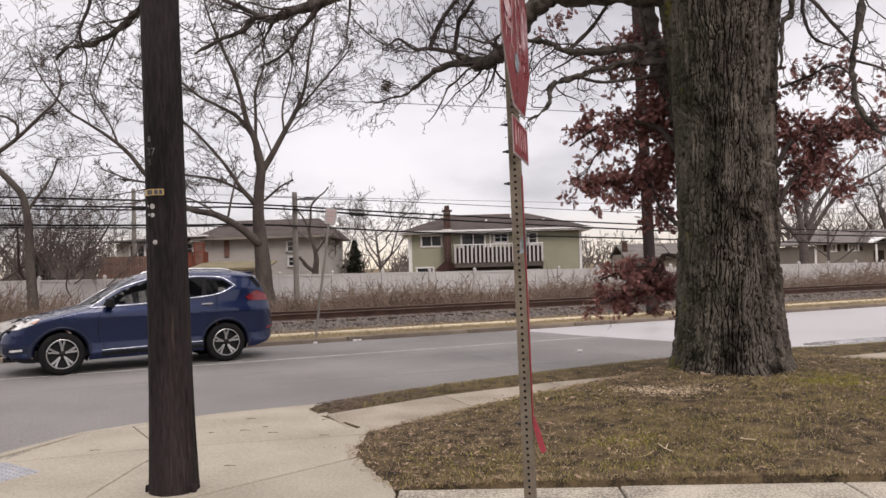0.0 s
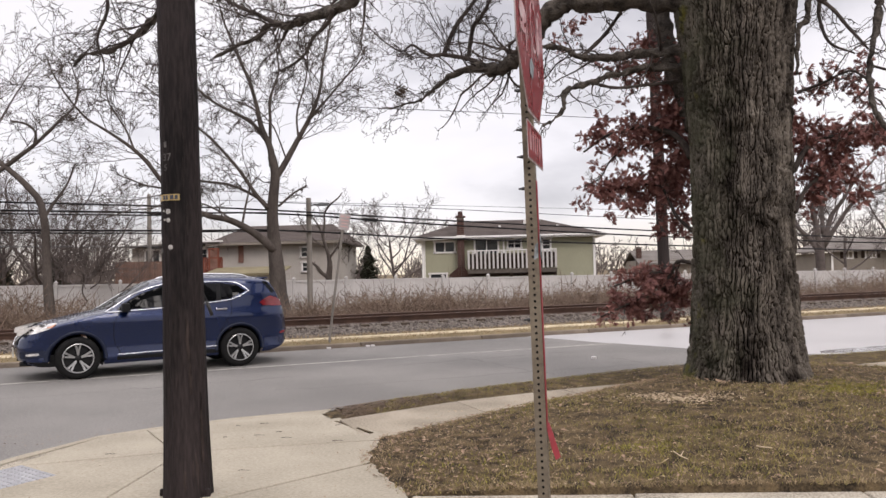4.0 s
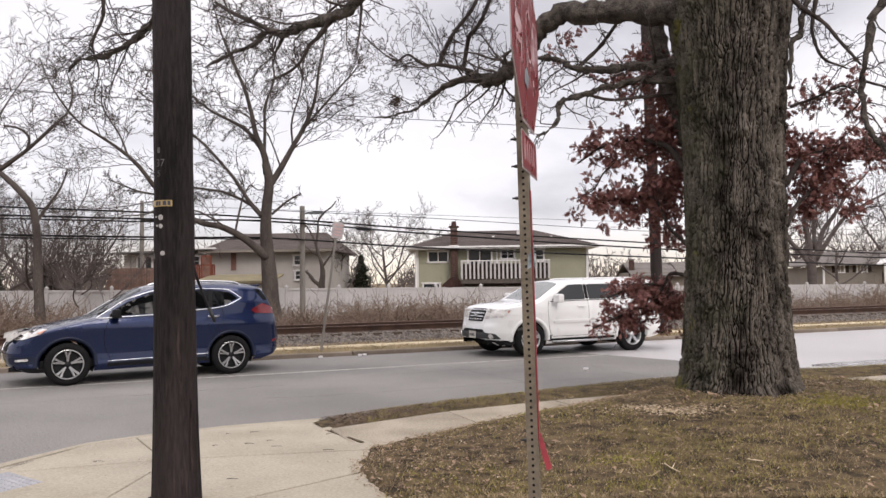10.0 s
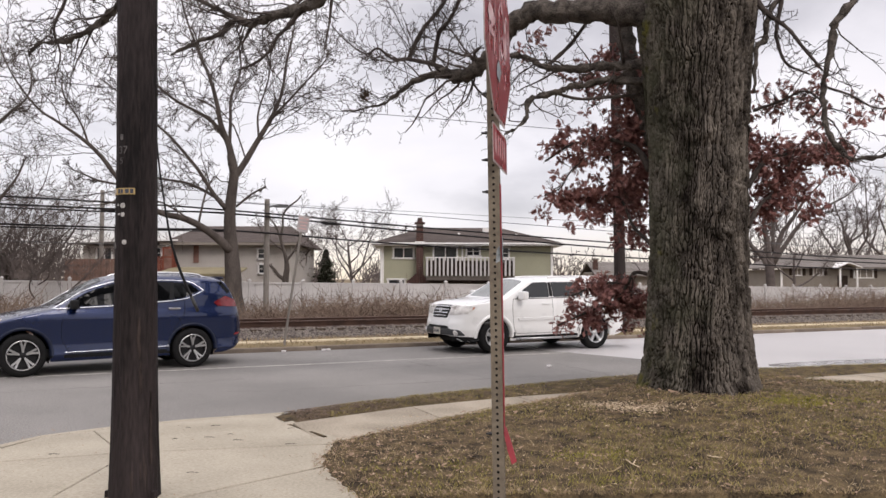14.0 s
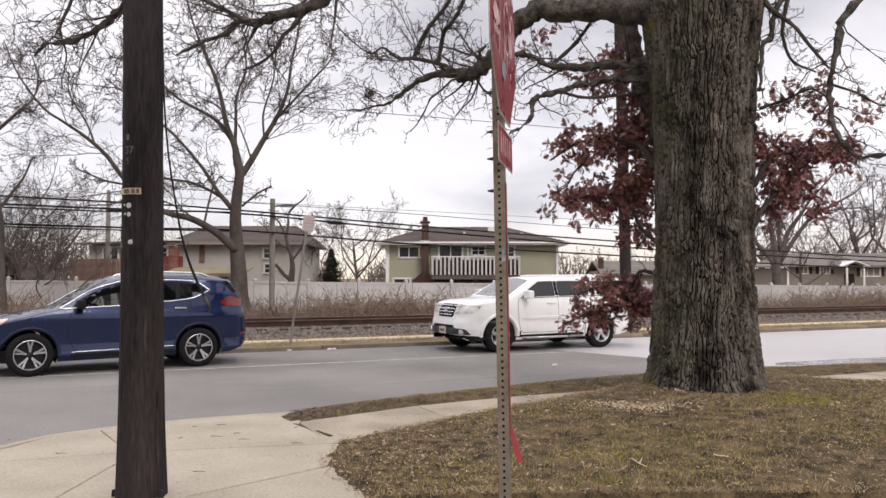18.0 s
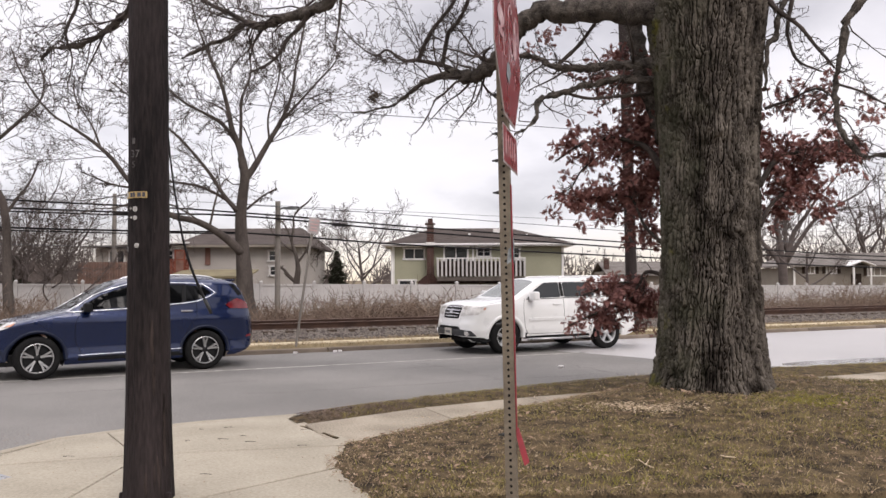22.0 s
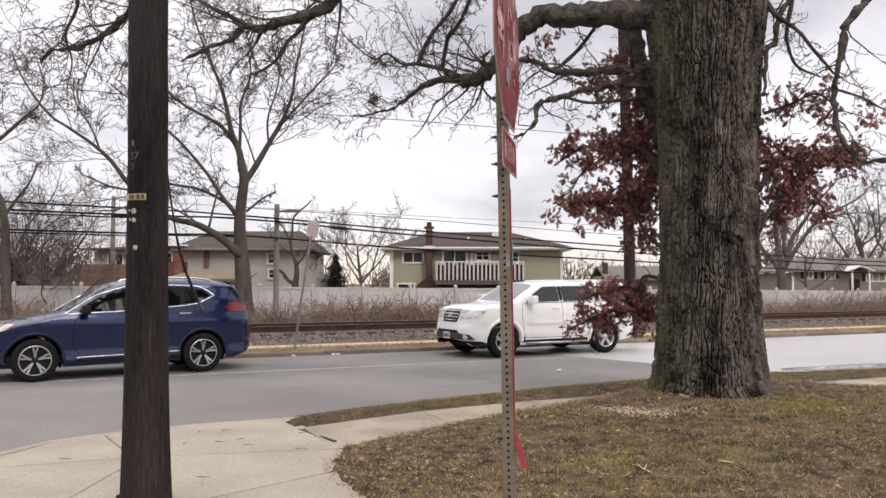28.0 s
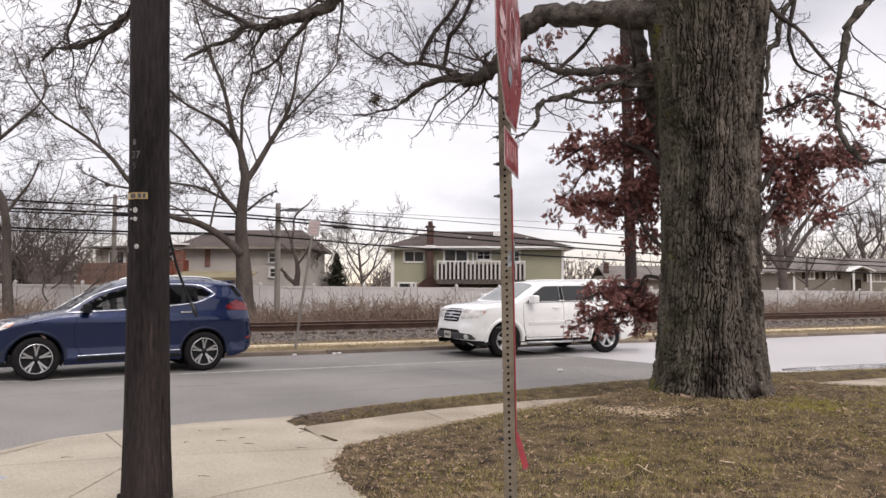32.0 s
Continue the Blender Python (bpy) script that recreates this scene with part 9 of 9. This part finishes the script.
    B.lay("lower_bumper", [(-0.92, 0.27), (0.92, 0.27), (0.92, 0.375), (-0.92, 0.375)], black_plastic, body, "black lower bumper", "front", -1, 0.010, 0.06)
    for side in (-1, 1):
        B.lay("bumper_side", [(0.06, 0.27), (0.50, 0.255), (0.50, 0.36), (0.06, 0.385)], black_plastic, body, "", "side", side, 0.008, 0.05)
    p, n = B.hit((-2, 0.0, 0.47), (1, 0, 0))
    plate = box_part("front_plate", (p.x - 0.02, 0, 0.475), (0.014, 0.31, 0.155), plate_mat, body, "pale number plate", 0.004)
    bm = bmesh.new()
    for y in (-0.09, -0.03, 0.03, 0.09):
        box(bm, p.x - 0.029, y, 0.475, 0.004, 0.035, 0.06)
    part("plate_bars", bm, bar_dark, plate)
    box_part("underbody", (2.4, 0, 0.40), (4.0, 1.6, 0.16), black_plastic, car, "black underbody")
    wheels = []
    for x in (fx, rx):
        wheel_well(body, x, wz, 0.445, W - 0.1)
        for y in (-W / 2 + 0.125, W / 2 - 0.125):
            wheels.append(make_wheel(car, x, y, R, R, 0.232, 0.24, 5, "single"))
    return car, wheels


grey_plastic = mat("dark_grey_plastic", (0.055, 0.057, 0.06), 0.5, (0.045, 0.046, 0.05), 6, 60, 0.8, 0.0)
steel_bright = mat("bright_bar", (0.5, 0.5, 0.5), 0.3, (0.35, 0.35, 0.35), 6, 60, 0.8, 0.0, metal=0.8)
WHITE_SUV, WHITE_WHEELS = white_suv()

# ---- the street sign beside the camera, seen almost edge-on ----


def stop_sign():
    bx, by = 0.235, 3.12
    s = thing("stop_sign", pose(bx, by, 0.10), "red octagonal stop sign on perforated steel post with red strip", "road sign")
    lean = -0.0165
    a_face = radians(11.7)
    ax = Vector((math.sin(a_face), math.cos(a_face), 0))        # along the plate, away from the eye
    nr = Vector((math.cos(a_face), -math.sin(a_face), 0))       # the face looks this way

    def at(u, w, z):
        p = ax * u + nr * w
        return Vector((p.x + lean * (z - 0.0), p.y, z))
    # square tube with holes punched in the two faces that show
    h, t, H = 0.0222, 0.003, 3.12
    pitch = 0.0254
    bm = bmesh.new()
    n = int(H / pitch)
    hole = 0.0056

    def face_strip(make):
        """A face with a row of octagonal holes."""
        for i in range(n):
            z0, z1 = i * pitch, (i + 1) * pitch
            zc = (z0 + z1) / 2
            sq = [(-h, z0), (h, z0), (h, z1), (-h, z1)]
            ring = [(hole * math.cos(q), zc + hole * math.sin(q)) for q in (math.pi * (k / 4 + 1 / 8) for k in range(8))]
            outer = [(h, z1), (-h, z1), (-h, z0), (h, z0)]
            rv = [bm.verts.new(make(*p)) for p in ring]
            ov = [bm.verts.new(make(*p)) for p in outer]
            # corners face pairs of ring vertices
            for c in range(4):
                a0, a1 = rv[(2 * c) % 8], rv[(2 * c + 1) % 8]
                bm.faces.new((ov[c], a1, a0))
                b0 = rv[(2 * c + 2) % 8]
                bm.faces.new((ov[c], ov[(c + 1) % 4], b0, a1))
    face_strip(lambda a, z: at(-h, a, z))
    face_strip(lambda a, z: at(a, h, z))
    for u in (1,):
        vs = [bm.verts.new(at(h, -h, 0)), bm.verts.new(at(h, h, 0)), bm.verts.new(at(h, h, H)), bm.verts.new(at(h, -h, H))]
        bm.faces.new(vs)
        vs = [bm.verts.new(at(-h, -h, 0)), bm.verts.new(at(h, -h, 0)), bm.verts.new(at(h, -h, H)), bm.verts.new(at(-h, -h, H))]
        bm.faces.new(vs)
    bmesh.ops.remove_doubles(bm, verts=bm.verts, dist=0.00005)
    bmesh.ops.recalc_face_normals(bm, faces=bm.faces)
    post = part("post", bm, post_mat, s, "tan galvanised perforated square post")
    # black sleeve added inside the tube: it paints the shade of the holes
    bm = bmesh.new()
    q = h - t
    vs = [[bm.verts.new(at(a * q, b * q, z)) for a, b in ((-1, -1), (1, -1), (1, 1), (-1, 1))] for z in (0.01, H - 0.01)]
    for i in range(4):
        bm.faces.new((vs[0][i], vs[0][(i + 1) % 4], vs[1][(i + 1) % 4], vs[1][i]))
    part("post_inside", bm, hole_mat, post, "black sleeve for the shade inside the post")

    def slab(name, outline, w0, w1, material, label, parent=s, z0=0.0):
        """A sheet from an outline of (u, z) between two depths along the face's normal."""
        bm = bmesh.new()
        a = [bm.verts.new(at(u, w0, z)) for u, z in outline]
        b = [bm.verts.new(at(u, w1, z)) for u, z in outline]
        bm.faces.new(b)
        bm.faces.new(a[::-1])
        k = len(outline)
        for i in range(k):
            bm.faces.new((a[i], a[(i + 1) % k], b[(i + 1) % k], b[i]))
        bmesh.ops.recalc_face_normals(bm, faces=bm.faces)
        return part(name, bm, material, parent, label)
    zc = 2.555
    R = 0.381 / math.cos(math.pi / 8)
    octo = [(R * math.cos(math.pi * (k / 4 + 1 / 8)), zc + R * math.sin(math.pi * (k / 4 + 1 / 8))) for k in range(8)]
    plate = slab("octagon_plate", octo, h + 0.001, h + 0.005, worn_border, "octagonal plate with worn white edge")
    r2 = (0.381 - 0.013) / math.cos(math.pi / 8)
    octo2 = [(r2 * math.cos(math.pi * (k / 4 + 1 / 8)), zc + r2 * math.sin(math.pi * (k / 4 + 1 / 8))) for k in range(8)]
    slab("red_face", octo2, h + 0.005, h + 0.0065, sign_red, "faded glossy red face", plate)
    # the word on it
    cu = bpy.data.curves.new("word_curve", "FONT")
    cu.body, cu.align_x, cu.align_y, cu.size = "STOP", "CENTER", "CENTER", 0.34
    cu.offset = -0.009
    tmp = bpy.data.objects.new("word_tmp", cu)
    scene.collection.objects.link(tmp)
    bpy.context.view_layer.update()
    me = bpy.data.meshes.new_from_object(tmp.evaluated_get(bpy.context.evaluated_depsgraph_get()))
    bpy.data.objects.remove(tmp)
    me.materials.clear()
    me.materials.append(worn_letter)
    for v in me.vertices:
        p = at(v.co.x * 0.78, h + 0.0085, zc + v.co.y)
        v.co = p
    me.name = "lettering"
    o = new("lettering", me)
    o.parent = plate
    o["label"] = "white STOP lettering"
    # scuffs and a torn sticker
    rng = random.Random(5)
    for i in range(26):
        u, z = rng.uniform(-0.3, 0.3), zc + rng.uniform(-0.25, 0.2)
        w, hh = rng.uniform(0.004, 0.03), rng.uniform(0.02, 0.11)
        slab("scuff", [(u, z), (u + w, z + 0.005), (u + w * 0.8, z + hh), (u + w * 0.1, z + hh * 0.9)], h + 0.0088, h + 0.0092, scuff_mat, "pale scuff", plate)
    # pale blotches across the middle of the face
    for u0, u1, z0, z1 in ((-0.35, -0.12, -0.07, 0.03), (-0.30, -0.16, -0.10, -0.06), (0.10, 0.24, -0.10, 0.02), (0.14, 0.22, 0.03, 0.09), (-0.05, 0.02, 0.04, 0.07)):
        k = 9
        ring = []
        for i in range(k * 2):
            a = math.pi * i / k
            f = 0.75 + 0.35 * noise.noise((u0 * 20 + math.cos(a) * 1.7, z0 * 20 + math.sin(a) * 1.7, 3))
            ring.append(((u0 + u1) / 2 + (u1 - u0) / 2 * math.cos(a) * f, zc + (z0 + z1) / 2 + (z1 - z0) / 2 * math.sin(a) * f))
        slab("bleached_patch", ring, h + 0.0093, h + 0.0097, pale_patch_mat, "pale patch", plate)
    slab("sticker", [(-0.10, zc - 0.22), (-0.02, zc - 0.23), (0.03, zc - 0.17), (-0.03, zc - 0.14), (-0.09, zc - 0.17)], h + 0.009, h + 0.0098, sticker_grey, "torn grey sticker", plate)
    # the small plate under it
    pz0, pz1 = 1.985, 2.137
    small = slab("lower_plate", [(-0.20, pz0), (0.215, pz0), (0.215, pz1), (-0.20, pz1)], h + 0.001, h + 0.004, worn_border, "small red supplementary plate with worn white edge")
    slab("red_panel", [(-0.19, pz0 + 0.008), (0.205, pz0 + 0.008), (0.205, pz1 - 0.008), (-0.19, pz1 - 0.008)], h + 0.004, h + 0.0052, sign_red, "faded red panel", small)
    for u0, u1 in ((-0.15, -0.12), (-0.07, -0.055), (-0.01, 0.005), (0.05, 0.065), (0.11, 0.13)):
        slab("print_bar", [(u0, pz0 + 0.04), (u1, pz0 + 0.04), (u1, pz1 - 0.03), (u0, pz1 - 0.03)], h + 0.0052, h + 0.006, scuff_mat, "worn print", small)
    # red reflective strip on the side of the post, torn loose at its lower end
    slab("red_strip", [(-0.012, 0.93), (0.014, 0.93), (0.014, 1.92), (-0.012, 1.92)], h + 0.001, h + 0.004, tape_red, "red reflective strip")
    # the loose end twists so that its face shows
    bm = bmesh.new()
    rows = []
    for z, w, half in ((0.945, 0.003, 0.005), (0.91, 0.012, 0.008), (0.86, 0.025, 0.010), (0.808, 0.040, 0.009)):
        rows.append([bm.verts.new(at(0.006 * q + d, h + w + half * q, z + 0.006 * q)) for q in (-1, 1) for d in (0.0, 0.003)])
    for k in range(3):
        a, b = rows[k], rows[k + 1]
        for i, j in ((0, 2), (2, 3), (3, 1), (1, 0)):
            bm.faces.new((a[i], a[j], b[j], b[i]))
    bm.faces.new((rows[3][0], rows[3][2], rows[3][3], rows[3][1]))
    bmesh.ops.recalc_face_normals(bm, faces=bm.faces)
    part("loose_strip_end", bm, tape_red, s, "torn end of the red strip hanging loose")
    # bolts through the post
    for z in (2.29, 2.13, 2.02, 1.89, 1.36, 0.92, 2.82):
        bm = bmesh.new()
        m = Matrix.Translation(at(0, -h - 0.008, z)) @ Matrix.Rotation(radians(90), 4, "Y") @ Matrix.Rotation(radians(11.7), 4, "X")
        bmesh.ops.create_cone(bm, segments=6, radius1=0.0075, radius2=0.0075, depth=0.012, cap_ends=True, matrix=m)
        bmesh.ops.create_cone(bm, segments=8, radius1=0.004, radius2=0.004, depth=0.03, cap_ends=True, matrix=m @ Matrix.Translation((0, 0, -0.004)))
        part("bolt", bm, steel_dark, s, "steel bolt")
    slab("post_sticker", [(-0.016, 1.62), (0.016, 1.60), (0.018, 1.70), (-0.012, 1.71)], h + 0.0065, h + 0.0072, sticker_grey, "torn dark sticker")
    slab_front = [(0.004, 1.60), (0.0215, 1.61), (0.021, 1.67), (0.010, 1.66)]
    bm = bmesh.new()
    vs = [bm.verts.new(at(-h - 0.0008, a, z)) for a, z in slab_front]
    bm.faces.new(vs)
    part("post_sticker", bm, sticker_grey, s, "torn dark sticker")


post_mat = mat("tan_weathered_post", (0.235, 0.195, 0.145), 0.7, (0.105, 0.084, 0.062), 6, 60, 0.9, 0.15, 0.002, metal=0.15)
worn_border = mat("worn_white_border", (0.46, 0.40, 0.39), 0.5, (0.22, 0.16, 0.15), 14, 60, 0.8, 0.0)
worn_letter = mat("worn_white_lettering", (0.58, 0.46, 0.46), 0.45, (0.33, 0.09, 0.10), 7, 40, 0.5, 0.0)
pale_patch_mat = mat("bleached_sign_sheet", (0.62, 0.50, 0.50), 0.5, (0.36, 0.14, 0.15), 16, 60, 0.6, 0.0)
scuff_mat = mat("pale_scuffed_print", (0.55, 0.42, 0.42), 0.5, (0.42, 0.16, 0.17), 18, 70, 0.8, 0.0)
stop_sign()


def hanging_cable():
    """A loose cable end that swings beside the pole; its origin is where it is tied."""
    c = thing("hanging_cable", pose(-2.24, 5.62, 6.0), "loose black cable hanging from the utility pole", "cable")
    pts = [(0.03, -0.06, 0.02), (0.0, 0.06, 0.0), (0.035, 0.08, -1.0), (0.05, 0.1, -2.2), (0.072, 0.12, -3.2), (0.15, 0.13, -3.85), (0.24, 0.13, -4.24), (0.40, 0.13, -4.61)]
    p = smooth_path(pts, 50)
    r = np.interp(np.arange(50), [0, 25, 36, 40, 49], [0.0065, 0.0065, 0.007, 0.0095, 0.0105])
    V, F = tubes([(p, r)], 8)
    obj("cable", V, F, cable_mat, c, smooth=True)
    V, F = tubes([(p[-3:], np.array([0.0135, 0.0135, 0.012]))], 8)
    obj("cable_end", V, F, steel_dark, c, "taped cable end", smooth=True)
    return c


CABLE = hanging_cable()


def gap_at(t):
    """How far the white car still has to roll, in metres."""
    return 0.785 * max(0.0, 8.45 - t) ** 2


CABLE_SWING = [(0, 4), (1, 20), (2, 35), (3, 20), (3.5, 15), (5.5, 85), (6, 82), (7, 50), (8, 28), (9, -8), (10, 48), (11, 113), (12, 60), (12.5, -6), (13, 12), (13.5, 52), (14, 88), (14.5, 100),
               (16.5, 40), (17, 58), (17.5, 85), (18, 100), (18.5, 96), (19, 90), (20, 60), (21, 83), (22, 90), (23, 86), (24, 75), (25, 71), (28, 81), (30, 92), (32, 63)]


def motions():
    times = [i * 0.1 for i in range(0, 86)]
    rows = [(t, road_pose(7.28 + gap_at(t), 15.94, 0.0, 2.5)) for t in times] + [(32.0, road_pose(7.28, 15.94, 0.0, 2.5))]
    walk(WHITE_SUV, rows)
    for w in WHITE_WHEELS:
        place = tuple(w.location)
        turn = []
        for i in range(0, 255):
            t = i / 30
            turn.append((t, pose(*place, 0, math.degrees(gap_at(t) / 0.375), 0)))
        turn.append((32.0, pose(*place, 0, 0, 0)))
        walk(w, turn)
    x, y, z = CABLE.location
    walk(CABLE, [(t, pose(x, y, z, 0, -math.degrees(math.atan2(a - 82, 1180)), 0)) for t, a in CABLE_SWING])


motions()
